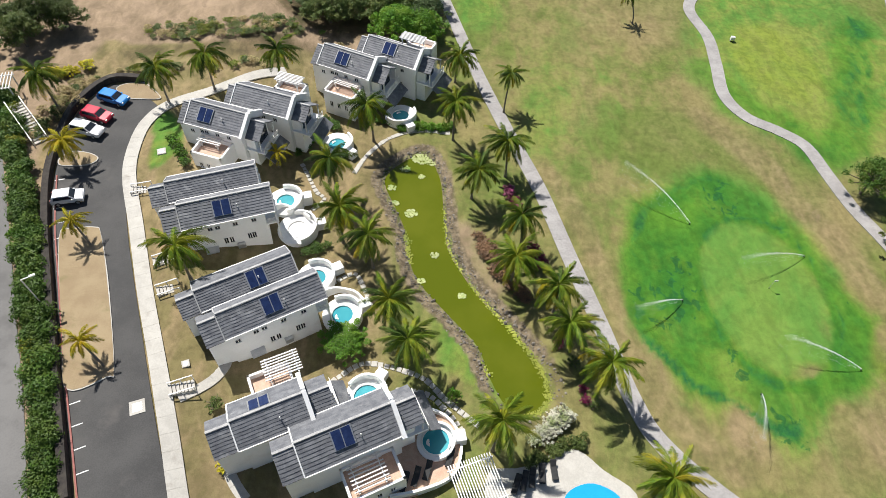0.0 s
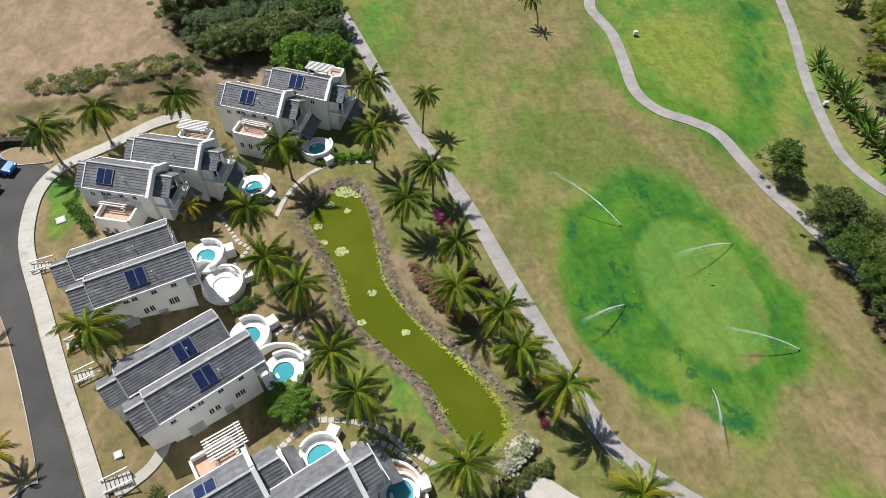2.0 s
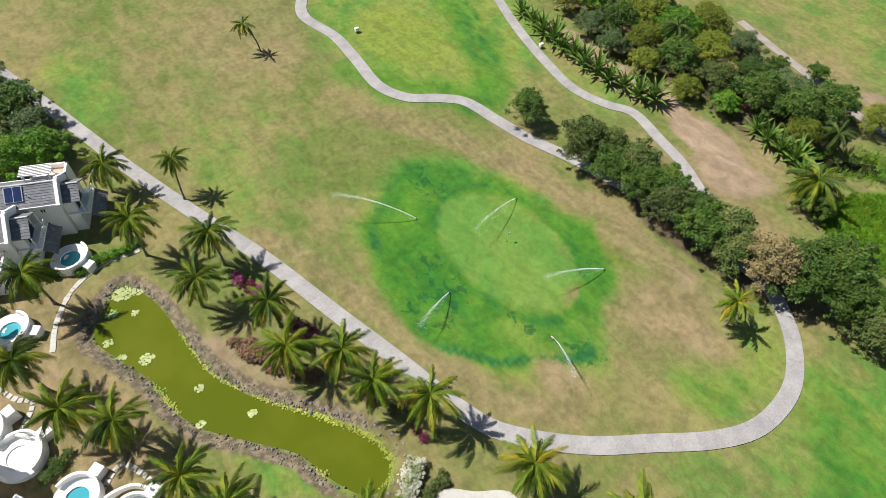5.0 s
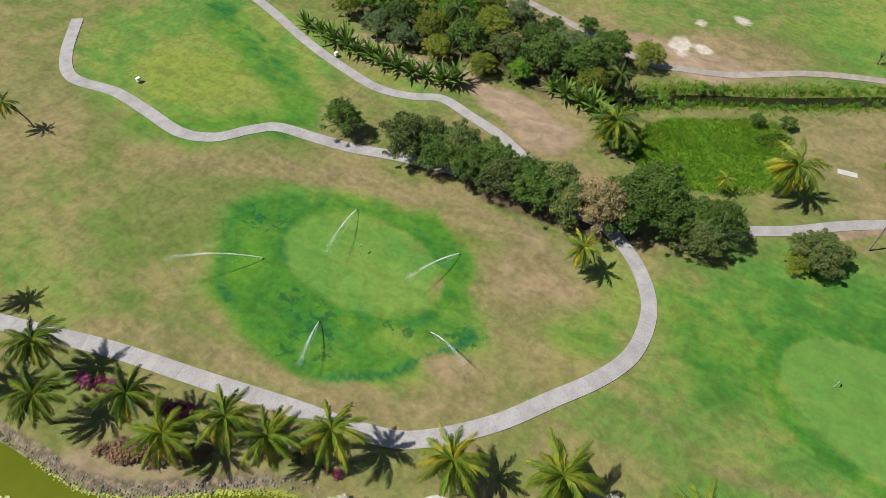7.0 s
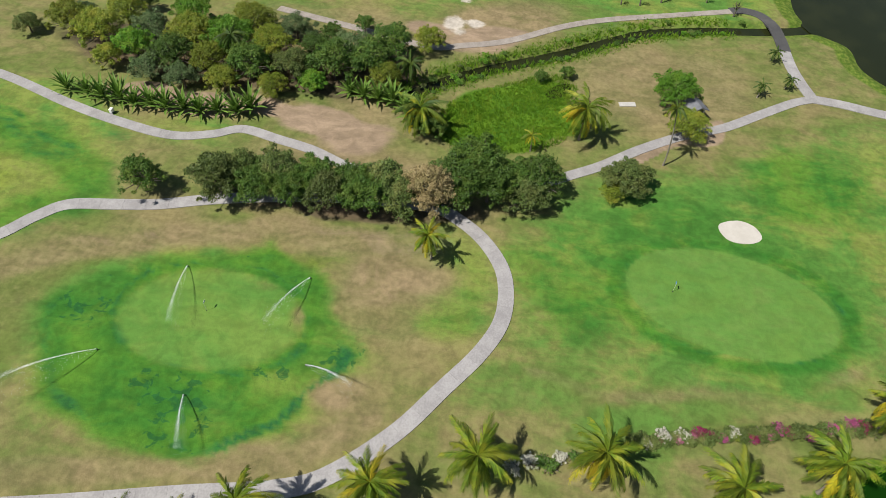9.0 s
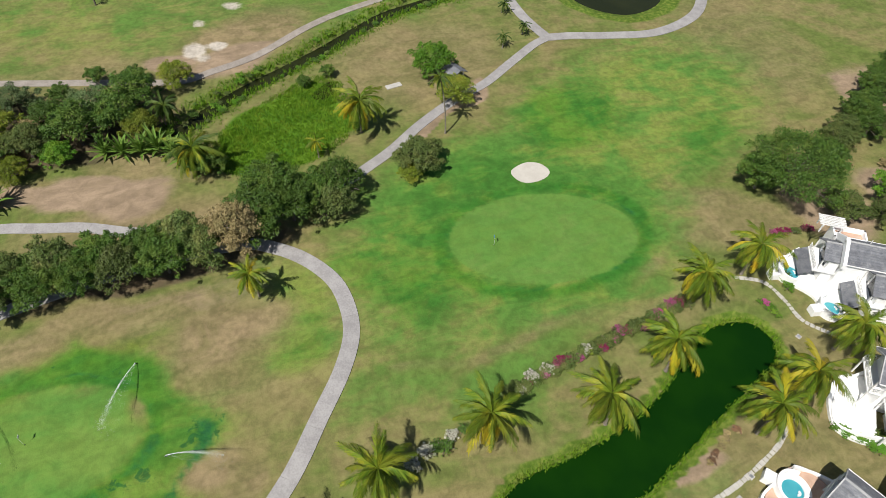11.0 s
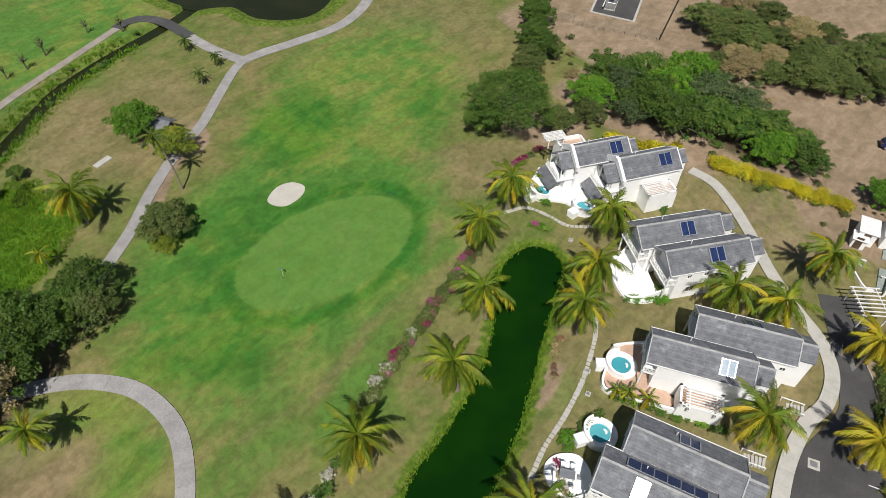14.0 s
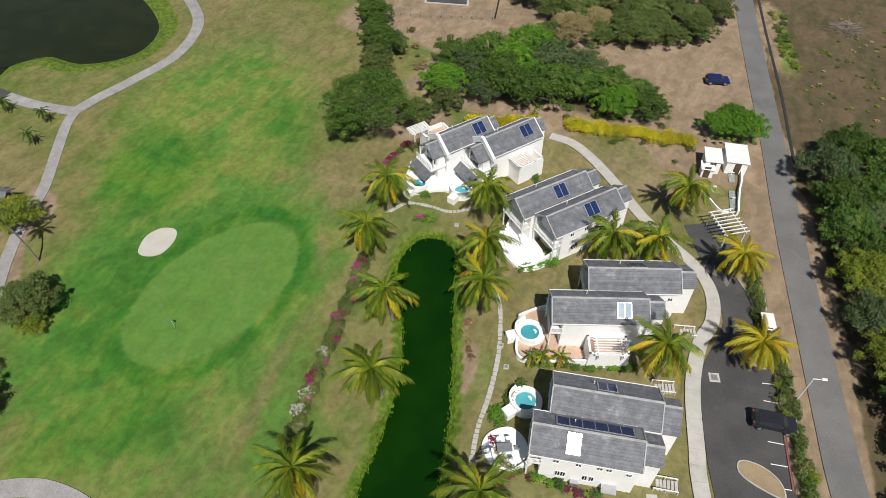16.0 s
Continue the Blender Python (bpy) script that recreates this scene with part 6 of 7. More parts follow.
villa(-19.5, 25.4, 25, [dict(length=7.0, yr=-2.4, yl=2.5, parapet=True, front="none", ext=2.2, tail=2.4, windows=0, solar=[(0.42, 0.9)]), dict(dx=d[0], dy=d[1], length=9.4, yr=-2.7, yl=2.4, parapet=True, front="none", ext=2.0, tail=2.4, solar=[(0.45, -1.1)], windows=0)],
      "white villa with grey tiles, terraces and pergolas", [(2.4, 6.6, 2.3, 5.2, 4.2), (d[0] + 3.0, d[0] + 8.4, d[1] - 5.8, d[1] - 2.4, 2.8)], 0.6)
# east: four villas
d = local(-2.2, -17.1, 15.5, -2.8, -22.0)
villa(-2.2, -17.1, 15.5, [dict(length=10.9, yr=-2.3, yl=2.5, windows=1, ext_side=0, solar=[(0.44, -1.05, 1.25, 1.5, 6), (0.62, 1.15, 0.62, 2.0, 2, WHITE)]), dict(dx=d[0], dy=d[1], length=11.1, yr=-2.9, yl=2.5, windows=0, solar=[(0.50, -1.2)], ext_side=1)], "white villa with a long photovoltaic row on grey tiles")
d = local(1.8, -34.4, 24.5, -0.5, -40.5)
villa(1.8, -34.4, 24.5, [dict(length=11.1, yr=-2.3, yl=2.5, windows=0, ext_side=-1, solar=[(0.26, 1.2, 0.75, 1.7, 2, PALE_GLASS)]), dict(dx=d[0], dy=d[1], length=11.0, yr=-3.0, yl=2.5, windows=1, ext_side=-1, solar=[(0.45, -1.0)])], "white villa with terracotta terraces and grey tiles", [(2.2, 6.8, 2.4, 5.0, 2.9)])
d = local(10.5, -51.2, 55, 15.2, -52.7)
villa(10.5, -51.2, 55, [dict(length=11.4, yr=-2.3, yl=2.6, windows=1, solar=[(0.42, 1.2)]), dict(dx=d[0], dy=d[1], length=11.6, yr=-2.6, yl=2.5, windows=0, solar=[(0.42, 1.1)])], "white villa with pale weathered grey roofs")
d = local(26.0, -61.2, 59, 32.5, -58.4)
villa(26.0, -61.2, 59, [dict(length=9.4, yr=-2.3, yl=2.7, parapet=True, front="none", ext=1.4, windows=0, solar=[(0.25, 1.2)]), dict(dx=d[0], dy=d[1], length=8.8, yr=-2.5, yl=2.5, parapet=True, front="none", ext=1.4, windows=0, solar=[(0.25, 1.1)])],
      "white villa with stepped parapets below the wood", [(1.6, 6.2, 2.4, 5.0, 3.2), (d[0] + 5.2, d[0] + 9.4, d[1] - 4.4, d[1] - 2.2, 5.2)])

for x, y, turn, r in ((-20.3, 57.4, 15, 1.15), (-15.0, 45.9, 30, 1.15), (-11.4, 40.9, 28, 1.2), (-7.9, 31.0, 60, 1.35), (-14.9, 68.5, -40, 1.15), (-6.3, 74.8, -60, 1.2)):
    plunge_pool(x, y, turn, r)
plunge_pool(-18.2, 53.2, 18, 1.2, 2.5, label="drained white jacuzzi in a curved wall", water_mat=WHITE)
plunge_pool(-0.6, 26.3, 10, 1.35, 1.95, 0.72, high=0.5)
for x, y, turn, r in ((13.5, -28.5, 40, 1.15), (10.6, -19.6, 60, 1.15), (38.2, -46.4, 80, 1.1), (31.8, -47.9, 80, 1.0)):
    plunge_pool(x, y, turn, r, r + 0.75)
outline_slab("terrace", [(-4.6, 28.8), (-2.2, 30.0), (0.6, 29.0), (1.9, 26.6), (1.2, 23.4), (-1.4, 21.6), (-4.6, 20.8), (-6.4, 22.6), (-5.6, 26.0)], TERRACOTTA, 0.45, "pink tiled villa pool terrace", "terrace", 1.4)
outline_slab("terrace", [(15.6, -30.2), (12.6, -32.4), (9.0, -29.6), (6.4, -28.4), (8.6, -26.2), (12.8, -24.9), (14.8, -27.2)], TERRACOTTA, 0.40, "orange tiled villa pool terrace", "terrace", 1.2)
outline_slab("terrace", [(12.6, -14.6), (10.8, -16.0), (8.6, -15.0), (8.2, -12.6), (9.4, -11.2), (11.8, -11.6), (12.9, -12.8)], STUCCO, 0.45, "white round dining terrace", "terrace", 1.2)
outline_slab("terrace", [(23.4, -43.4), (21.6, -45.4), (17.4, -42.4), (15.4, -40.2), (17.8, -37.6), (20.6, -38.6), (22.8, -40.8)], STUCCO, 0.45, "bright white villa pool terrace", "terrace", 1.2)
outline_slab("terrace", [(41.0, -48.0), (38.0, -51.0), (33.6, -51.6), (31.0, -50.6), (30.6, -46.8), (34.2, -47.0), (37.8, -44.8), (40.2, -45.2)], STUCCO, 0.38, "bright white villa pool terrace", "terrace", 1.2)
pergola_thing(-16.9, 30.3, 4.2, 25, 3.0, 2.2, 1.3, 8, "white timber pergola over a roof terrace")
pergola_thing(-7.6, 20.4, 2.7, 25, 2.8, 2.6, 0.9, 8, "white timber pergola over a tiled terrace")
pergola_thing(-31.6, 63.6, 4.3, -18, 2.6, 2.0, 0.8, 7, "white timber pergola over a roof terrace")
pergola_thing(-22.8, 73.2, 6.2, -18, 3.0, 1.6, 1.3, 7, "white timber pergola over a roof terrace")
pergola_thing(-15.8, 77.0, 3.4, -24, 3.2, 2.0, 0.8, 7, "white timber pergola over a roof terrace")
pergola_thing(-6.4, 83.4, 6.2, -24, 3.0, 1.6, 1.2, 7, "white timber pergola over a roof terrace")
pergola_thing(3.2, -30.4, 2.3, 24.5, 3.0, 2.4, 0.8, 8, "white timber pergola over a tiled terrace")
pergola_thing(25.2, -57.0, 2.6, 59, 3.0, 2.2, 0.8, 8, "white timber pergola over a tiled terrace")
pergola_thing(41.0, -53.6, 4.6, 59, 2.6, 1.8, 1.3, 7, "white timber pergola over a roof terrace")
pergola_thing(-7.2, -55.2, 0, -52, 4.4, 3.0, 2.4, 8, "white timber gate pergola beside the street", True)


def garden_wall(pts, h, label):
    """A swept white wall whose top rises and falls in a curve."""
    line = even(spline(pts, 8), 0.35)
    nrm, n = sides(line), len(line)
    verts, faces = [], []
    for i, (p, s) in enumerate(zip(line, nrm)):
        z = gzf(*p)
        top = z + h * (0.75 + 0.25 * math.cos(2 * math.pi * i / max(n - 1, 1)))
        for sg, zz in ((1, z - 0.8), (-1, z - 0.8), (-1, top), (1, top)):
            verts.append((p[0] + s[0] * 0.13 * sg, p[1] + s[1] * 0.13 * sg, zz))
    for i in range(n - 1):
        for k in range(4):
            j = (k + 1) % 4
            faces.append((i * 4 + k, i * 4 + 4 + k, i * 4 + 4 + j, i * 4 + j))
    faces += [(0, 1, 2, 3), (n * 4 - 1, n * 4 - 2, n * 4 - 3, n * 4 - 4)]
    return tagged(mesh_object("wall_garden", verts, faces, STUCCO), label, "wall", kind="structure")


for pts, h in (([(-13.8, 43.5), (-12.2, 44.3), (-10.4, 44.0), (-9.0, 42.3)], 1.5), ([(-21.5, 55.6), (-20.1, 56.5), (-18.3, 55.9), (-16.8, 54.5)], 1.5), ([(-4.1, 28.9), (-2.2, 29.7), (0.4, 28.9), (1.8, 26.9), (1.8, 24.6), (0.7, 22.7), (-2.2, 21.4), (-4.9, 20.8)], 1.3), ([(5.6, -27.5), (9.2, -26.0), (13.3, -24.6), (14.7, -27.5)], 1.1), ([(15.5, -29.9), (14.3, -32.0), (12.5, -33.1)], 1.1), ([(11.7, -12.6), (10.6, -11.4), (9.0, -11.5), (7.5, -13.3)], 1.2), ([(22.9, -45.6), (22.3, -41.6), (20.0, -38.6), (18.1, -37.9), (16.4, -39.6), (14.9, -42.2)], 1.2), ([(41.2, -49.8), (40.1, -46.6), (37.3, -45.6), (35.1, -48.6)], 1.2)):
    garden_wall(pts, h, "curved white stucco garden wall of a terrace")


# ---- things on the ground ----
def bunker():
    outline_slab("bunker_sand", [(66.5, -17.7), (67.7, -20.4), (66.9, -22.6), (64.9, -23.3), (63.6, -21.8), (63.4, -19.2), (64.6, -17.8)], SAND, 0.05, "pale sand bunker beside the green", "bunker", 0.2)


bunker()


def car(x, y, turn, paint, label, length=4.3, height=1.5):
    """A parked car: body with cabin, windows, lamps and four wheels."""
    root = empty("car", pose(x, y, gzf(x, y) + 0.05, 0, 0, turn), label, "car", "parked cars")
    w, h = 0.88, height
    prof = [(-0.5, 0.30), (-0.5, 0.62), (-0.46, 0.78), (-0.40, 0.98), (-0.30, 1.0), (0.10, 1.0), (0.26, 0.68), (0.46, 0.60), (0.5, 0.50), (0.5, 0.28)]
    bm = bmesh.new()
    rings = []
    for yy, k in ((-w, 0.90), (-w * 0.97, 1.0), (w * 0.97, 1.0), (w, 0.90)):
        rings.append([bm.verts.new((px * length, yy * (1 - 0.17 * max(0, (pz - 0.62) / 0.38)), 0.02 + pz * h * (k if abs(yy) == w else 1))) for px, pz in prof])
    for a, b in zip(rings[:-1], rings[1:]):
        for i in range(len(prof)):
            j = (i + 1) % len(prof)
            bm.faces.new((a[i], a[j], b[j], b[i]))
    bm.faces.new(rings[0][::-1]), bm.faces.new(rings[-1])
    bmesh.ops.recalc_face_normals(bm, faces=bm.faces)
    bmesh.ops.bevel(bm, geom=bm.edges[:], offset=0.07, segments=2, affect="EDGES", clamp_overlap=True)
    body = part("body", bm, paint, root)
    for name, x0, z0, x1, z1 in (("windscreen", 0.245, 0.70, 0.115, 0.97), ("rear_window", -0.455, 0.80, -0.408, 0.96)):
        bm = bmesh.new()
        e = 0.03 if x0 > 0 else -0.03
        vs = [bm.verts.new((x0 * length + e, s * 0.74, z0 * h + 0.03)) for s in (-1, 1)] + [bm.verts.new((x1 * length + e, s * 0.66, z1 * h + 0.03)) for s in (1, -1)]
        bm.faces.new(vs)
        r = bmesh.ops.extrude_face_region(bm, geom=bm.faces[:])
        bmesh.ops.translate(bm, verts=[v for v in r["geom"] if isinstance(v, bmesh.types.BMVert)], vec=(-e, 0, -0.03))
        part(name, bm, GLASS_DARK, root)
    for s in (1, -1):
        bm = bmesh.new()
        ring = [bm.verts.new((px * length, s * py, pz * h + 0.02)) for py in (0, 0.022) for px, py, pz in ((-0.40, 0.842 + py, 0.68), (0.21, 0.842 + py, 0.68), (0.09, 0.748 + py, 0.93), (-0.36, 0.748 + py, 0.93))]
        for q in ((0, 1, 2, 3), (7, 6, 5, 4), (0, 4, 5, 1), (1, 5, 6, 2), (2, 6, 7, 3), (3, 7, 4, 0)):
            bm.faces.new([ring[i] for i in q])
        bmesh.ops.recalc_face_normals(bm, faces=bm.faces)
        part("side_window", bm, GLASS_DARK, root)
        boxed("headlight", 0.46 * length, 0.505 * length, min(s * 0.5, s * 0.8), max(s * 0.5, s * 0.8), 0.47 * h, 0.57 * h, METAL, root, None, 0.02)
        boxed("tail_light", -0.506 * length, -0.47 * length, min(s * 0.6, s * 0.82), max(s * 0.6, s * 0.82), 0.58 * h, 0.74 * h, RED_PAINT, root, None, 0.02)
        boxed("mirror", 0.17 * length, 0.22 * length, min(s * 0.86, s * 1.02), max(s * 0.86, s * 1.02), 0.62 * h, 0.72 * h, paint, root, None, 0.02)
        for px in (0.31, -0.31):
            bm = bmesh.new()
            bmesh.ops.create_cone(bm, cap_ends=True, segments=18, radius1=0.33, radius2=0.33, depth=0.22, matrix=pose(px * length, s * 0.80, 0.33, 90))
            wheel = part("wheel", bm, TYRE, root)
            bm = bmesh.new()
            bmesh.ops.create_cone(bm, cap_ends=True, segments=12, radius1=0.20, radius2=0.20, depth=0.24, matrix=pose(px * length, s * 0.80, 0.33, 90))
            part("rim", bm, METAL, wheel)
    return root


TYRE = surface("tyre_rubber", (0.02, 0.02, 0.02), (0.035, 0.035, 0.035), 4, 0.8)


def paint(name, c, rough=0.25):
    return surface(name, tuple(v * 0.92 for v in c), c, 1.2, rough, bump=0.0)


car(-46.5, 73.9, -19, paint("blue_car_paint", (0.02, 0.22, 0.62)), "bright blue hatchback parked on asphalt", 4.2)
car(-47.6, 70.3, -18, paint("red_car_paint", (0.50, 0.03, 0.06)), "red hatchback parked on asphalt", 4.1)
car(-48.0, 67.4, -17, paint("white_car_paint", (0.78, 0.78, 0.78)), "white estate car parked on asphalt", 4.6, 1.6)
car(-46.2, 55.3, 13, paint("white_car_paint", (0.78, 0.78, 0.78)), "small white parked hatchback", 3.7)
car(-14.5, -28.8, 192, paint("black_car_paint", (0.025, 0.025, 0.03)), "black parked sport utility vehicle", 4.6, 1.75)
car(3.0, -94.2, 200, paint("navy_car_paint", (0.015, 0.02, 0.10)), "dark blue car parked on bare earth", 4.1, 1.38)


def stones():
    """Loose stones heaped along the western pond's edge."""
    r = random.Random(4)
    bm = bmesh.new()
    vs, fs = [], []
    ico = bmesh.ops.create_icosphere(bm, subdivisions=1, radius=1)
    base = [v.co.copy() for v in bm.verts]
    tri = [[v.index for v in f.verts] for f in bm.faces]
    bm.free()
    line = even(np.r_[POND_WEST, POND_WEST[:1]], 0.30)
    nrm = sides(line)
    area = np.sum(POND_WEST[:, 0] * np.roll(POND_WEST[:, 1], -1) - POND_WEST[:, 1] * np.roll(POND_WEST[:, 0], -1))
    for p, n in zip(line, nrm):
        for _ in range(4):
            if (p[0] > 5 and p[1] < 33) and r.random() < 0.75:
                continue
            q = p - n * r.triangular(-0.3, 1.7, 0.2) * (1 if area > 0 else -1)
            s = r.uniform(0.05, 0.11) * (1 + 1.6 * r.random() ** 4)
            rot = Euler((r.uniform(0, 6), r.uniform(0, 6), r.uniform(0, 6))).to_matrix()
            k = len(vs)
            vs += [tuple(rot @ (v * s * r.uniform(0.75, 1.15)) * 1.0 + Vector((q[0], q[1], -0.46 + 0.30 * min(1, max(0, math.dist(q, p) / 1.2))))) for v in base]
            fs += [tuple(k + i for i in t) for t in tri]
    ob = mesh_object("pond_edge_stones", vs, fs, STONE)
    tagged(ob, "loose grey and brown stones edging the pond", "stones", kind="stuff")


stones()


def lily_patch(x, y, r, seed):
    q = random.Random(seed)
    vs, fs = [], []
    for _ in range(int(90 * r * r) + 8):
        a, d, s = q.uniform(0, 6.28), r * math.sqrt(q.random()), q.uniform(0.08, 0.17)
        cx, cy, k = x + d * math.cos(a), y + d * math.sin(a) * 0.8, len(vs)
        z = WATER_WEST + 0.02 + q.uniform(0, 0.05)
        vs += [(cx + s * math.cos(i * 1.047 + 0.2), cy + s * math.sin(i * 1.047 + 0.2), z + 0.02 * (i % 2)) for i in range(6)]
        fs.append(tuple(range(k, k + 6)))
    tagged(mesh_object("lily_pads", vs, fs, LILY), "patch of pale water lily pads on the pond", "water lilies", "water lilies", "stuff")


LILY = foliage("lily_pad", ((0.26, 0.31, 0.10), (0.40, 0.43, 0.20), (0.15, 0.24, 0.04)), 0.05)
for i, (x, y, r) in enumerate(((-3.2, 67.0, 1.3), (-1.6, 66.4, 0.8), (-5.2, 65.0, 0.7), (-6.9, 61.5, 0.6), (-6.3, 58.8, 0.5), (-4.2, 57.0, 0.85), (-1.0, 50.3, 0.55), (2.3, 44.4, 0.5), (-2.6, 46.4, 0.5), (-3.0, 63.6, 0.5))):
    lily_patch(x, y, r, i)
def fringe(pts, label):
    """A ragged yellow-green band of floating weed along the shore."""
    q, vs, fs = random.Random(8), [], []
    line = even(spline(pts, 8), 0.10)
    for p in line:
        for _ in range(4):
            s, k = q.uniform(0.05, 0.13), len(vs)
            cx, cy, z = p[0] + q.gauss(0, 0.20), p[1] + q.gauss(0, 0.20), WATER_WEST + q.uniform(0.02, 0.10)
            vs += [(cx + s * math.cos(i * 1.257), cy + s * math.sin(i * 1.257), z + 0.02 * (i % 2)) for i in range(5)]
            fs.append(tuple(range(k, k + 5)))
    tagged(mesh_object("pond_weed", vs, fs, WEED), label, "water weed", "pond weed", "stuff")


WEED = foliage("pond_weed", ((0.22, 0.27, 0.03), (0.34, 0.36, 0.06), (0.15, 0.21, 0.03)), 0.05)
for pts in ([(8.4, 29.3), (10.2, 29.9), (11.3, 31.4), (11.3, 33.6), (10.4, 35.8), (9.1, 38.0)], [(8.9, 38.2), (7.4, 40.7), (5.6, 43.0), (3.4, 46.2)], [(2.4, 48.0), (1.0, 51.6), (0.6, 54.0), (0.3, 58.0)], [(-4.9, 54.0), (-4.0, 49.0)], [(4.4, 35.9), (4.9, 34.0)]):
    fringe(pts, "yellow-green floating weed along the pond shore")


def stepping_stones(pts, step, size, label):
    """Square flags laid in the turf along a curve."""
    line = even(spline(pts, 8), step)
    root = tagged(new("stepping_stone_path"), label, "path", kind="structure")
    root.matrix_world = pose(line[0][0], line[0][1], 0)
    bm = bmesh.new()
    box(bm, -size / 2, size / 2, -size / 2, size / 2, -0.12, 0.0, None, 0.02)
    me = bpy.data.meshes.new("flagstone")
    bm.to_mesh(me)
    bm.free()
    me.materials.append(PALE)
    r = random.Random(2)
    nrm = sides(line)
    for p, n in zip(line, nrm):
        ob = new("flagstone", me)
        ob.parent = root
        ob.matrix_basis = pose(p[0] - line[0][0], p[1] - line[0][1], gzf(*p) + 0.05, 0, 0, math.degrees(math.atan2(n[1], n[0])) + r.uniform(-8, 8)) @ Matrix.Scale(r.uniform(0.85, 1.1), 4)


stepping_stones([(0.6, 71.8), (-3.7, 72.1), (-7.7, 70.5), (-10.6, 67.0), (-12.0, 63.8)], 0.62, 0.6, "pale flagstone path round the pond head")
stepping_stones([(-19.2, 64.6), (-18.3, 62.9), (-16.8, 60.0), (-15.6, 58.6), (-17.7, 56.0)], 0.7, 0.55, "stepping stones through a villa garden")
stepping_stones([(-13.4, 45.2), (-10.8, 46.9), (-9.7, 45.7), (-8.4, 42.6)], 0.7, 0.55, "stepping stones through a villa garden")
stepping_stones([(-11.6, 33.0), (-8.8, 35.0), (-5.7, 34.7), (-2.0, 33.4), (0.4, 31.0), (3.6, 28.4)], 0.7, 0.6, "pale stepping stones beside the pond")
stepping_stones([(-4.6, 32.0), (-1.6, 31.6), (0.6, 29.6), (2.0, 27.8)], 0.75, 0.6, "pale stepping stones beside a terrace")
stepping_stones([(20.6, -34.0), (18.3, -30.7), (16.6, -26.6), (15.5, -23.2), (14.6, -18.7), (14.1, -14.4), (13.0, -10.0), (12.2, -5.0)], 0.62, 0.55, "pale stepping stone path along the lawn")
stepping_stones([(28.6, -46.0), (31.4, -43.6), (34.8, -43.3), (38.0, -42.4), (39.6, -39.4)], 0.62, 0.55, "pale flagstone path round the pond head")
slab_path("garden_path", [(-24.6, 36.2), (-23.0, 34.9), (-23.4, 33.0), (-24.6, 31.4), (-26.6, 29.8)], 1.0, PALE, 1.2, 0.08, "pale concrete garden path to a villa")
slab_path("garden_path", [(-22.6, 27.0), (-21.4, 24.6), (-20.0, 22.2), (-18.6, 20.6)], 1.1, PALE, 1.2, 0.08, "pale concrete garden path to a villa")
slab_path("garden_path", [(-4.6, -15.6), (-5.2, -14.4), (-6.0, -14.0), (-8.4, -14.6)], 1.1, PALE, 1.2, 0.08, "pale concrete garden path to a villa")


def garden_steps(x, y, turn, n, label):
    """A short flight of white steps between low side rails."""
    root = empty("garden_steps", pose(x, y, gzf(x, y), 0, 0, turn), label, "steps")
    for i in range(n):
        boxed("step", i * 0.36, i * 0.36 + 0.30, -0.6, 0.6, -0.6, 0.30 - 0.07 * i, PALE, root)
    for s in (-0.68, 0.68):
        boxed("rail", 0, n * 0.36, s - 0.05, s + 0.05, 0.55, 0.65, WHITE, root)
        for i in range(3):
            boxed("post", i * n * 0.17, i * n * 0.17 + 0.08, s - 0.05, s + 0.05, -0.4, 0.6, WHITE, root)


for x, y, turn in ((-31.9, 42.0, 25), (-27.6, 30.4, 22), (-33.4, 46.0, 25), (-39.2, 57.0, 15), (-4.0, -28.6, 20), (-6.8, -17.4, 15), (-4.6, -37.4, 20)):
    garden_steps(x, y, turn, 7, "white garden steps from pavement to villa")


def cover(x, y, size, label="square concrete inspection cover in the ground"):
    root = empty("inspection_cover", pose(x, y, gzf(x, y) + 0.07, 0, 0, 20), label, "inspection cover")
    boxed("frame", -size / 2, size / 2, -size / 2, size / 2, -0.15, 0.02, PALE, root, None, 0.01)
    boxed("lid", -size * 0.3, size * 0.3, -size * 0.3, size * 0.3, 0.02, 0.04, METAL, root, None, 0.01)


for x, y, s in ((-37.4, 64.2, 1.1), (-30.2, 28.6, 1.5), (13.2, -34.6, 0.7), (12.6, -25.6, 0.7), (14.3, -23.0, 0.6), (16.0, -25.5, 0.6), (-3.6, -47.4, 0.9), (-7.8, -32.2, 1.2), (29.5, -41.5, 0.6), (-26.8, 33.6, 0.8), (-19.8, 33.0, 0.9)):
    cover(x, y, s)


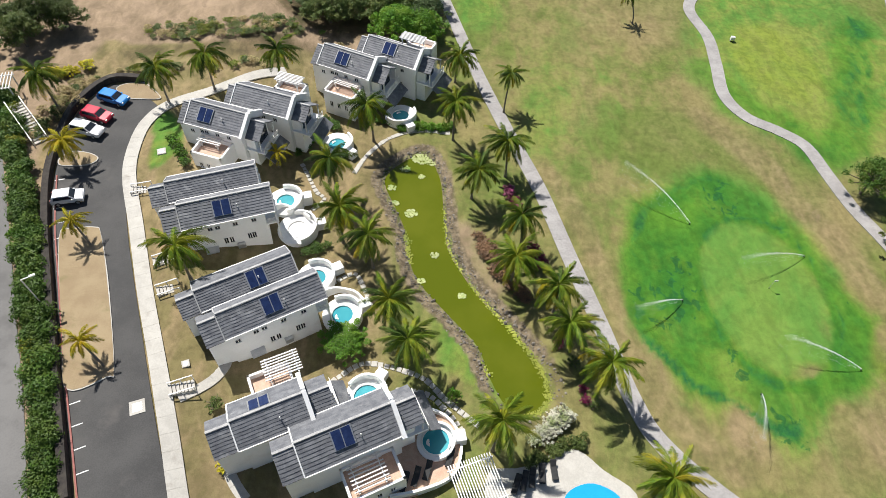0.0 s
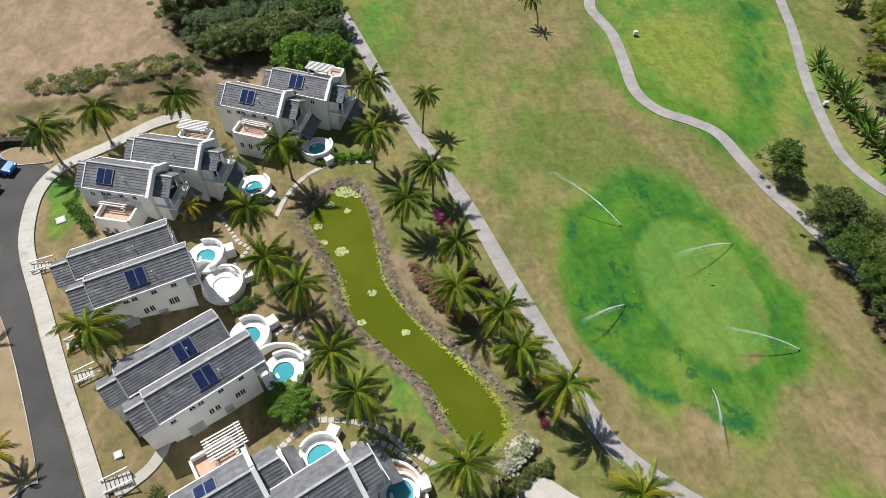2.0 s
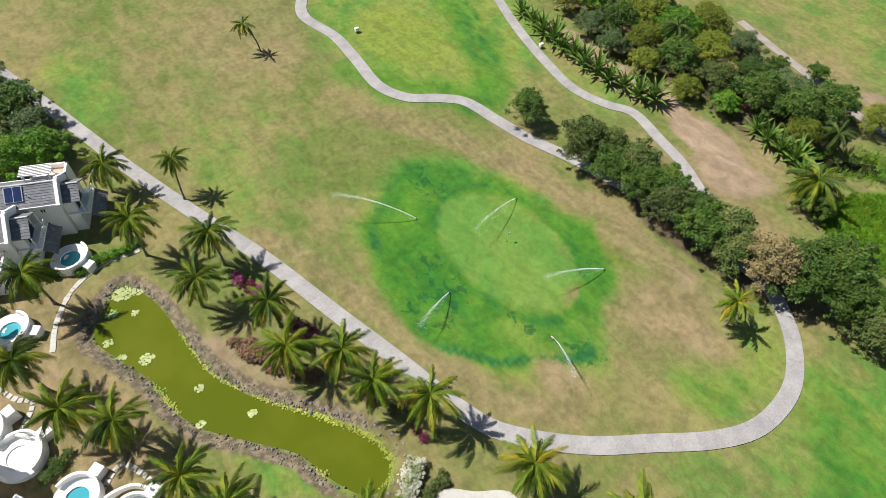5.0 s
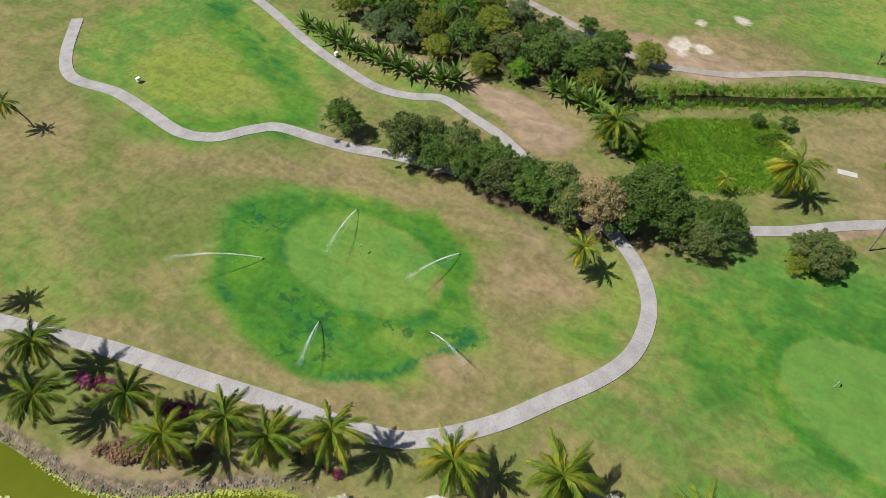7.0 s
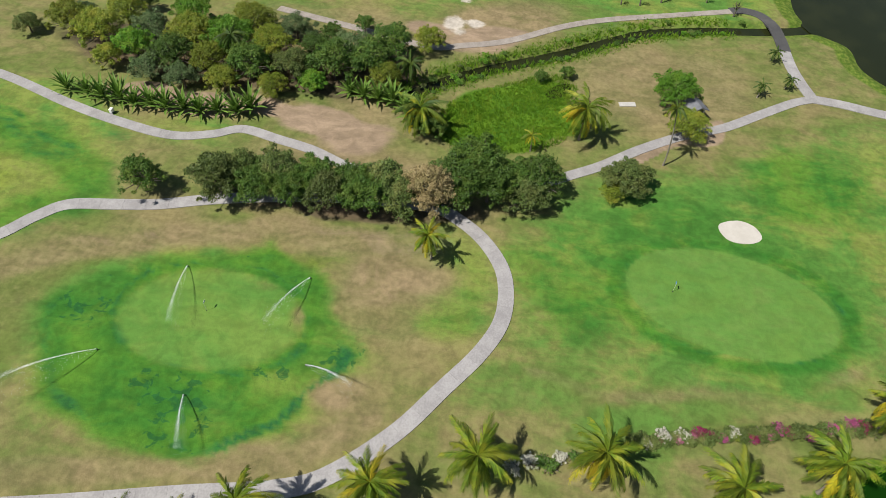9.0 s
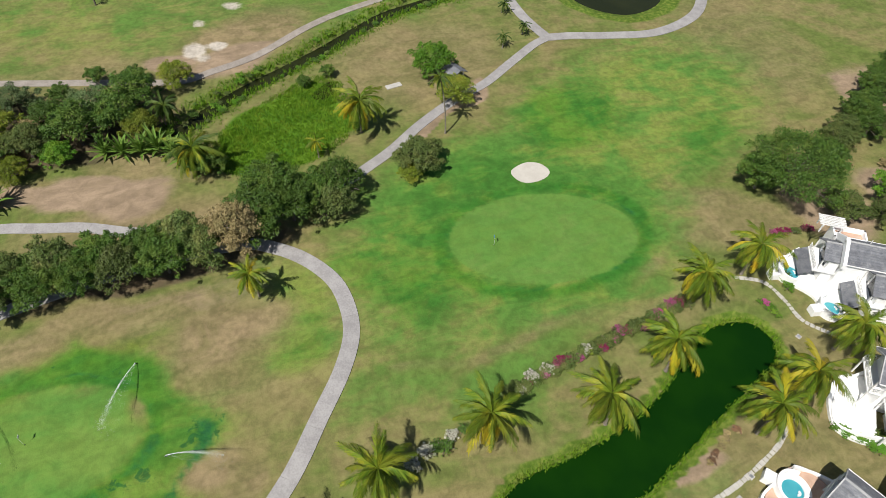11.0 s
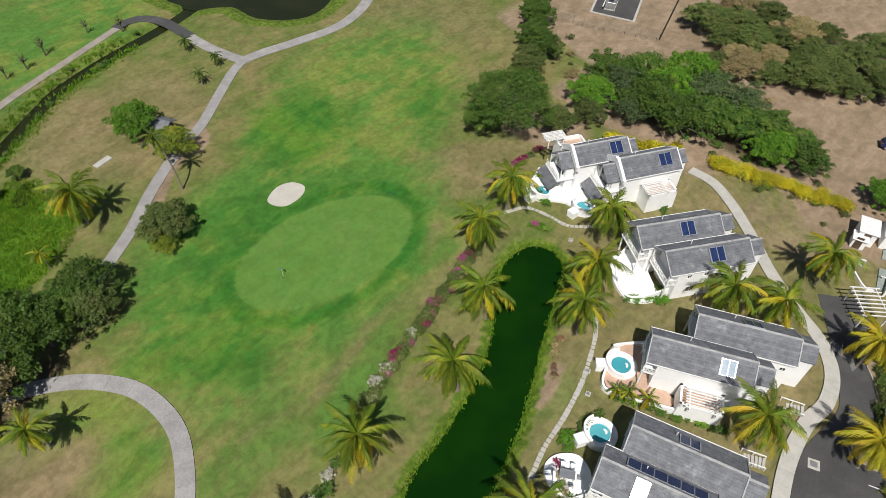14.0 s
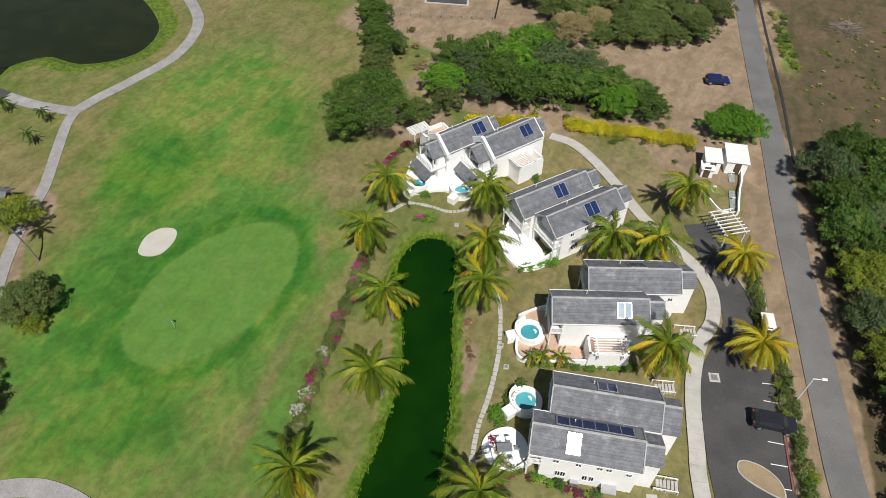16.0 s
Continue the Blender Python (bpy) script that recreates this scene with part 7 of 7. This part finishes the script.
def sprinkler(x, y, tx, ty, up):
    """A pop-up sprinkler head with its long jet, which rises to the height up and breaks into mist."""
    root = empty("sprinkler", pose(x, y, gzf(x, y)), "golf sprinkler throwing a fine white jet", "sprinkler", "sprinklers round the green")
    disc("head", root, 0, 0, 0.07, -0.1, 0.22, TYRE, 10)
    d = Vector((tx - x, ty - y, 0))
    r = random.Random(int(x * 10))
    side = Vector((-d.y, d.x, 0)).normalized()

    def at(t):
        return d * t + Vector((0, 0, 0.22 + up * (1.75 * t - 0.75 * t * t)))

    for name, count in (("jet", 1300), ("mist", 1100)):
        vs, fs = [], []
        for i in range(count):
            t = r.random() ** (1.25 if name == "jet" else 0.8) * 1.12
            w = 0.012 + 0.16 * t ** 2
            c, along = at(t), (at(t + 0.02) - at(t)).normalized()
            if name == "mist":
                w *= 2.6
                c.z -= (c.z - 0.05) * r.random() ** 1.6
            c += side * r.gauss(0, w) + Vector((0, 0, r.gauss(0, w * 0.7)))
            c.z = max(c.z, 0.05)
            e, k = (0.013 if name == "jet" else 0.010) * (0.6 + 0.8 * r.random()) * (1.15 - 0.5 * min(t, 1)), len(vs)
            vs += [tuple(c + q) for q in (side * e, -side * e, Vector((0, 0, e * 1.4)), along * (e * (9 if name == "jet" else 3)))]
            fs += [(k, k + 1, k + 3), (k + 1, k + 2, k + 3), (k + 2, k, k + 3)]
        mesh_object(name, vs, fs, SPRAY, root, False)


SPRAY, nodes, links, bsdf = material("water_spray")
bsdf.inputs["Base Color"].default_value, bsdf.inputs["Roughness"].default_value = (0.9, 0.93, 0.95, 1), 0.6
for x, y, tx, ty, up in ((45.3, 50.9, 36.6, 48.5, 2.8), (46.4, 35.3, 38.2, 37.4, 3.0), (32.0, 55.8, 24.4, 61.6, 4.2), (28.4, 44.0, 22.5, 41.4, 2.5), (34.3, 32.2, 31.3, 26.5, 3.6)):
    sprinkler(x, y, tx, ty, up)


def flag(x, y, cloth, colour):
    root = empty("golf_flag", pose(x, y, 0), "thin golf flagstick with a small " + colour + " flag", "golf flag")
    disc("pole", root, 0, 0, 0.014, 0, 1.7, WHITE, 8)
    boxed("flag", 0.014, 0.44, -0.01, 0.01, 1.36, 1.66, cloth, root)
    disc("cup", root, 0, 0, 0.06, 0.0, 0.045, TYRE, 10)


flag(53.1, -10.2, paint("blue_flag", (0.10, 0.25, 0.6)), "blue")
flag(39.4, 46.0, WHITE, "white")


def street_lamp(x, y, turn, h=6.0):
    root = empty("street_lamp", pose(x, y, gzf(x, y), 0, 0, turn), "white street lamp with a curved arm", "street lamp", "street lamps")
    disc("post", root, 0, 0, 0.07, 0, h, WHITE, 10)
    boxed("arm", 0, 1.0, -0.04, 0.04, h - 0.08, h, WHITE, root)
    boxed("lamp_head", 0.8, 1.4, -0.16, 0.16, h - 0.05, h + 0.12, WHITE, root, None, 0.05)


street_lamp(-16.4, -32.8, 200, 5.2)
street_lamp(-43.6, 40.0, 30, 5.2)


def tee_marker(x, y):
    root = empty("tee_box_bin", pose(x, y, 0), "small white box on legs beside the tee", "box")
    boxed("box", -0.35, 0.35, -0.25, 0.25, 0.25, 0.85, WHITE, root, None, 0.04)
    for sx in (-0.28, 0.28):
        boxed("leg", sx - 0.04, sx + 0.04, -0.2, 0.2, 0, 0.25, METAL, root)


tee_marker(48.4, 96.0)
tee_marker(71.9, 74.7)
boxed("concrete_slab", -1.4, 1.4, -0.55, 0.55, -0.1, 0.12, PALE, None, pose(91.8, -5.6, 0, 0, 0, -78), 0.03)
tagged(bpy.data.objects["concrete_slab"], "pale rectangular concrete slab lying in dry grass", "slab")


def shelter(x, y, turn):
    root = empty("golf_shelter", pose(x, y, 0, 0, 0, turn), "small grey roofed golf shelter under trees", "shelter")
    for px in (-1.1, 1.1):
        for py in (-1.1, 1.1):
            boxed("post", px - 0.06, px + 0.06, py - 0.06, py + 0.06, 0, 2.3, METAL, root)
    for s in (1, -1):
        boxed("roof", -1.6, 1.6, min(0, s * 1.8), max(0, s * 1.8), -0.05, 0.05, ROOF, root, pose(0, 0, 3.0, -26 * s))
    boxed("bench", -0.9, 0.9, -0.9, -0.5, 0.4, 0.48, WOOD_DARK, root)


shelter(90.6, -16.0, 25)


TANK = surface("grey_green_concrete", (0.20, 0.24, 0.215), (0.30, 0.335, 0.30), 1.5, 0.85, stain=(0.38, 0.40, 0.36))


def shed(x, y, turn, lx, ly, h, label):
    root = empty("shed", pose(x, y, gzf(x, y), 0, 0, turn), label, "shed")
    boxed("wall", 0, lx, 0, ly, -0.2, h, STUCCO, root)
    boxed("roof", -0.2, lx + 0.2, -0.2, ly + 0.2, h, h + 0.12, WHITE, root, None, 0.02)
    boxed("door", lx * 0.3, lx * 0.3 + 0.9, ly, ly + 0.05, 0, 2.0, WOOD_DARK, root)


shed(-0.9, -72.0, 14, 2.2, 3.2, 2.2, "small white utility hut with pale flat roof")
shed(-0.6, -69.2, 14, 1.7, 1.7, 1.5, "low white lean-to below a utility hut")
shed(-4.3, -74.6, 14, 3.0, 4.4, 2.2, "white utility hut with pale roof by the street")
shed(-12.2, -42.9, 17, 1.1, 2.2, 1.7, "small white meter cabinet beside the car park")
for x, y, ln in ((-3.6, -69.5, 3.4), (-4.7, -63.8, 4.2), (-1.8, -65.1, 1.5)):
    root = empty("tank_lid", pose(x, y, 0.02, 0, 0, 12), "weathered grey-green concrete tank lid in dry grass", "tank lid")
    boxed("slab", -0.45, 0.45, -ln / 2, ln / 2, -0.15, 0.10, TANK, root, None, 0.02)
    boxed("pipe", -0.05, 0.05, -0.05, 0.05, 0.1, 0.75, WHITE, root)
    boxed("valve", -0.3, 0.3, -0.06, 0.06, 0.5, 0.62, WHITE, root)


# shadow along the car park wall and its growth go into this dark tone
SHADED_STONE = surface("mossy_stone_with_shade", (0.022, 0.018, 0.016), (0.050, 0.042, 0.034), 1.6, 0.9, fine=5, bump=0.6, stain=(0.075, 0.065, 0.050))


def low_wall(name, pts, w, h, mat, label, category):
    line = even(spline(pts, 8), 1.0)
    nrm = sides(line)
    return tagged(sheet(name, line + nrm * w / 2, line - nrm * w / 2, mat, h, 1, h + 0.5), label, category, kind="structure")


low_wall("wall_yard_low", [(-1.6, -62.5), (-3.5, -60.6), (-4.7, -60.9)], 0.2, 0.35, STUCCO, "low white garden kerb wall", "wall")
low_wall("wall_yard", [(-4.6, -72.0), (-5.2, -67.8), (-5.2, -66.0), (-5.8, -61.0)], 0.25, 0.8, STUCCO, "low white yard wall", "wall")
low_wall("wall_retaining_stone", [(-43.5, 78.4), (-48.4, 78.2), (-51.2, 73.0), (-51.4, 67.4), (-50.3, 59.6), (-47.5, 51.3), (-44.1, 43.2), (-39.9, 33.4), (-36.7, 26.3), (-33.8, 19.6)], 0.8, 1.0, SHADED_STONE, "low stone retaining wall, darkened for growth and shadow", "wall")
low_wall("kerb_red", [(-49.3, 59.4), (-46.6, 51.4), (-43.2, 43.2), (-39.1, 33.4), (-35.9, 26.3), (-33.0, 19.8)], 0.16, 0.18, RED_PAINT, "dull red painted kerb", "kerb")
low_wall("kerb_red_east", [(-17.4, -22.2), (-15.6, -29.1), (-14.0, -36.0)], 0.16, 0.18, RED_PAINT, "dull red painted kerb", "kerb")
lot = even(left, 2.5)
lot_n = sides(lot)
for q, n in zip(lot, lot_n):
    if 20 < q[1] < 60 or -36 < q[1] < -22:
        ob = boxed("parking_line", 0.15, 1.3 if q[1] > 0 else 2.0, -0.05, 0.05, -0.02, 0.008, WHITE, None, pose(q[0], q[1], gzf(q[0] + n[0], q[1] + n[1]) + 0.056, 0, 0, math.degrees(math.atan2(n[1], n[0]))))
        tagged(ob, "white painted parking bay line", "marking", "parking lines", "structure")


def gate_steps():
    """The white gate with its slatted canopy and a long flight of steps down to the car park."""
    pergola_thing(-63.8, 71.6, gzf(-60, 72) + 0.4, 15, 4.6, 3.0, 2.4, 12, "white slatted gate canopy above the car park", True)
    root = empty("stairs", pose(-58.6, 71.0, gzf(-58, 70), 0, 0, -48), "long white outdoor stairs down to car park", "stairs")
    for i in range(14):
        boxed("step", i * 0.55, i * 0.55 + 0.45, -0.8, 0.8, -0.6, 1.6 - i * 0.11, PALE, root)
    for s in (-0.95, 0.95):
        boxed("rail", 0, 7.8, s - 0.06, s + 0.06, 0, 0.12, WHITE, root, pose(0, 0, 2.4, 0, 11.3, 0))
        for i in range(8):
            boxed("post", i * 1.08, i * 1.08 + 0.1, s - 0.05, s + 0.05, -0.4, 2.45 - i * 0.215, WHITE, root)


gate_steps()


def plant_yard():
    """The fenced yard with rows of grey machines."""
    outline_slab("plant_pad_kerb", [(64.2, -98.4), (55.1, -101.1), (72.5, -145.5), (81.8, -141.8)], PALE, 0.06, "white kerb of a machine yard", "kerb", 0.2, rounded=False)
    outline_slab("plant_pad", [(63.9, -98.9), (55.7, -101.4), (72.7, -144.9), (81.2, -141.6)], ASPHALT, 0.09, "dark paved machine yard", "yard", 0.2, rounded=False)
    r = random.Random(9)
    for i in range(14):
        x, y = 61.9 + i * 0.95, -102.5 - i * 2.32
        root = empty("cooling_unit", pose(x, y, 0.09, 0, 0, -68), "grey boxed cooling machine with pipes", "machine", "machines in the yard")
        boxed("casing", -0.9, 0.9, -1.0, 1.0, 0.2, r.uniform(1.3, 2.0), METAL, root, None, 0.05)
        boxed("base", -1.0, 1.0, -1.1, 1.1, 0, 0.2, PALE, root)
        boxed("pipe", -1.2, 1.2, 1.3, 1.5, 0.6, 0.8, WHITE, root, None, 0.04)
        disc("fan", root, 0, 0, 0.5, 1.2, 2.06, TYRE, 14)
    w = empty("boundary_screen", pose(47.8, -98.3, 0, 0, 0, math.degrees(math.atan2(-30.1, 9.0))), "dark low boundary screen on bare earth", "fence")
    for i in range(12):
        boxed("panel", i * 3.0, i * 3.0 + 2.9, -0.04, 0.04, 0, 1.1, TYRE, w)
    f = empty("wire_fence", pose(0, 0, 0), "thin grey wire fence with posts", "fence")
    pts = even(np.array([(72.0, -89.6), (60.0, -92.9), (48.0, -97.8)]), 2.1)
    for p in pts:
        disc("post", f, p[0], p[1], 0.05, 0, 1.9, METAL, 8)
    for z in (0.3, 0.9, 1.8):
        for a, b in zip(pts[:-1], pts[1:]):
            q = pose(a[0], a[1], z, 0, 0, math.degrees(math.atan2(b[1] - a[1], b[0] - a[0])))
            boxed("wire", 0, 2.1, -0.012, 0.012, -0.012, 0.012, METAL, f, q)


plant_yard()


def pool_house():
    """The corner of the communal pool: white deck, blue pool, loungers and a slatted canopy."""
    outline_slab("pool_deck", [(4.6, 23.4), (8.0, 24.0), (13.0, 25.9), (16.0, 23.8), (19.0, 20.8), (15.0, 15.0), (6.0, 15.0), (4.4, 19.0)], PALE, 0.25, "white paved communal pool deck", "terrace", 0.6)
    outline_slab("swimming_pool", [(12.0, 21.4), (14.8, 22.5), (17.4, 20.8), (15.6, 17.6), (11.6, 18.4)], paint("pool_blue_water", (0.02, 0.36, 0.75), 0.05), 0.27, "bright blue communal swimming pool", "pool", 0.1)
    pergola_thing(2.0, 19.0, 0.2, 20, 4.2, 4.0, 2.5, 17, "white slatted canopy beside the pool", True)
    for i, (x, y) in enumerate(((7.2, 22.2), (8.0, 22.5), (8.8, 22.8), (9.8, 23.2), (11.0, 23.6))):
        lounger(x, y, 70 + 6 * i, 0.25)


def lounger(x, y, turn, z):
    root = empty("sun_lounger", pose(x, y, gzf(x, y) + z, 0, 0, turn), "dark sun lounger on a terrace", "sun lounger", "sun loungers")
    boxed("mattress", -0.9, 0.45, -0.3, 0.3, 0.25, 0.36, TYRE, root, None, 0.03)
    boxed("backrest", 0, 0.75, -0.3, 0.3, 0, 0.1, TYRE, root, pose(0.42, 0, 0.27, 0, -38, 0), 0.03)
    for px in (-0.8, 0.4):
        for py in (-0.25, 0.25):
            boxed("leg", px - 0.03, px + 0.03, py - 0.03, py + 0.03, 0, 0.26, METAL, root)


pool_house()
for i, (x, y) in enumerate(((-3.6, 22.2), (-2.5, 22.7), (-1.4, 23.3), (0.8, 24.6))):
    lounger(x, y, 75, 0.47)


def dining_set(x, y, z):
    t = empty("terrace_table", pose(x, y, z, 0, 0, 30), "pale glass-topped terrace dining table", "table")
    boxed("tabletop", -0.8, 0.8, -0.5, 0.5, 0.70, 0.75, METAL, t, None, 0.02)
    for px in (-0.7, 0.7):
        for py in (-0.4, 0.4):
            boxed("leg", px - 0.03, px + 0.03, py - 0.03, py + 0.03, 0, 0.7, METAL, t)
    for i, (px, py, a) in enumerate(((-0.5, 0.95, 180), (0.5, 0.95, 180), (-0.5, -0.95, 0), (0.5, -0.95, 0), (1.3, 0, 90), (-1.3, 0, -90))):
        q = pose(x, y, z, 0, 0, 30) @ pose(px, py, 0, 0, 0, a)
        c = empty("terrace_chair", q, "grey metal terrace chair", "chair", "terrace chairs")
        boxed("seat", -0.22, 0.22, -0.22, 0.22, 0.42, 0.47, METAL, c)
        boxed("backrest", -0.22, 0.22, -0.25, -0.20, 0.47, 0.9, METAL, c)
        for sx in (-0.2, 0.2):
            for sy in (-0.2, 0.2):
                boxed("leg", sx - 0.02, sx + 0.02, sy - 0.02, sy + 0.02, 0, 0.42, METAL, c)


dining_set(10.5, -13.2, 0.45)


def marsh_grass():
    """Rough tufts of tall grass over the marsh and along the creek."""
    r = random.Random(77)
    vs, fs = [], []
    c = np.mean(MARSH, axis=0)
    spots = []
    for _ in range(5200):
        i, t = r.randrange(len(MARSH)), r.random()
        spots.append(c + (MARSH[i] * t + MARSH[i - 1] * (1 - t) - c) * math.sqrt(r.random()) * 1.03)
    for _ in range(1700):
        i = r.randrange(len(CREEK) - 14)
        spots.append(CREEK[i] + cn[i] * r.choice((-1, 1)) * r.uniform(1.5, 3.6) + np.array((r.uniform(-1, 1), r.uniform(-1, 1))))
    shore = even(np.r_[POND_EAST, POND_EAST[:1]], 0.11)
    for p in shore:
        spots.append(p + np.array((r.gauss(0, 0.18), r.gauss(0, 0.18))))
    for n, q in enumerate(spots):
        low = -0.25 if n < 6900 else -0.62
        for _ in range(5):
            a, h = r.uniform(0, 6.28), r.uniform(0.15, 0.45)
            x, y, w = q[0] + r.uniform(-0.3, 0.3), q[1] + r.uniform(-0.3, 0.3), 0.09
            dx, dy, k = math.cos(a), math.sin(a), len(vs)
            vs += [(x - dy * w, y + dx * w, low), (x + dy * w, y - dx * w, low), (x + dx * h * 0.5, y + dy * h * 0.5, low + 0.25 + h)]
            fs.append((k, k + 1, k + 2))
    tagged(mesh_object("marsh_grass", vs, fs, MARSH_GRASS), "rank green grass on the marsh and creek banks", "grass", kind="stuff")


MARSH_GRASS = foliage("marsh_grass_blades", ((0.075, 0.175, 0.010), (0.130, 0.240, 0.014), (0.165, 0.245, 0.020)))
marsh_grass()


outline_slab("water_puddle", [(90.6, 7.0), (92.2, 8.3), (94.6, 6.2), (95.4, 4.2), (92.6, 4.2)], POND_BLACK, 0.03, "dark shallow puddle at the marsh edge", "water", 0.2)


def brush_pile(x, y):
    """A heap of cut grey branches."""
    r = random.Random(5)
    verts, faces = [], []
    for _ in range(150):
        a, q = r.uniform(0, 6.28), abs(r.gauss(0, 1.5))
        p = Vector((math.cos(a) * q * 1.3, math.sin(a) * q, r.uniform(0.0, 1.3) * max(0.1, 1 - q / 3.5)))
        b = a + r.gauss(0, 0.7)
        limb(verts, faces, p, p + Vector((math.cos(b), math.sin(b), r.uniform(-0.25, 0.35))) * r.uniform(0.8, 2.4), 0.05, 0.02, 4)
    me = bpy.data.meshes.new("brush_pile")
    me.from_pydata([tuple(v) for v in verts], [], faces)
    me.materials.append(surface("dead_grey_wood", (0.20, 0.165, 0.13), (0.33, 0.285, 0.235), 3, 0.9))
    ob = new("brush_pile", me)
    ob.location = (x, y, gzf(x, y))
    tagged(ob, "heap of dead grey branches on dry grass", "brush pile", kind="stuff")


brush_pile(-16.5, -124.3)
dl = even(np.array([(-12.1, -76.0), (-7.9, -95.5), (-2.7, -116.0), (0.6, -130.0)]), 1.5)
dn = sides(dl)
tagged(sheet("roadside_drain", dl + dn * 0.22, dl - dn * 0.22, TYRE, 0.03, 1, 0.2), "narrow dark roadside drain", "drain", kind="structure")
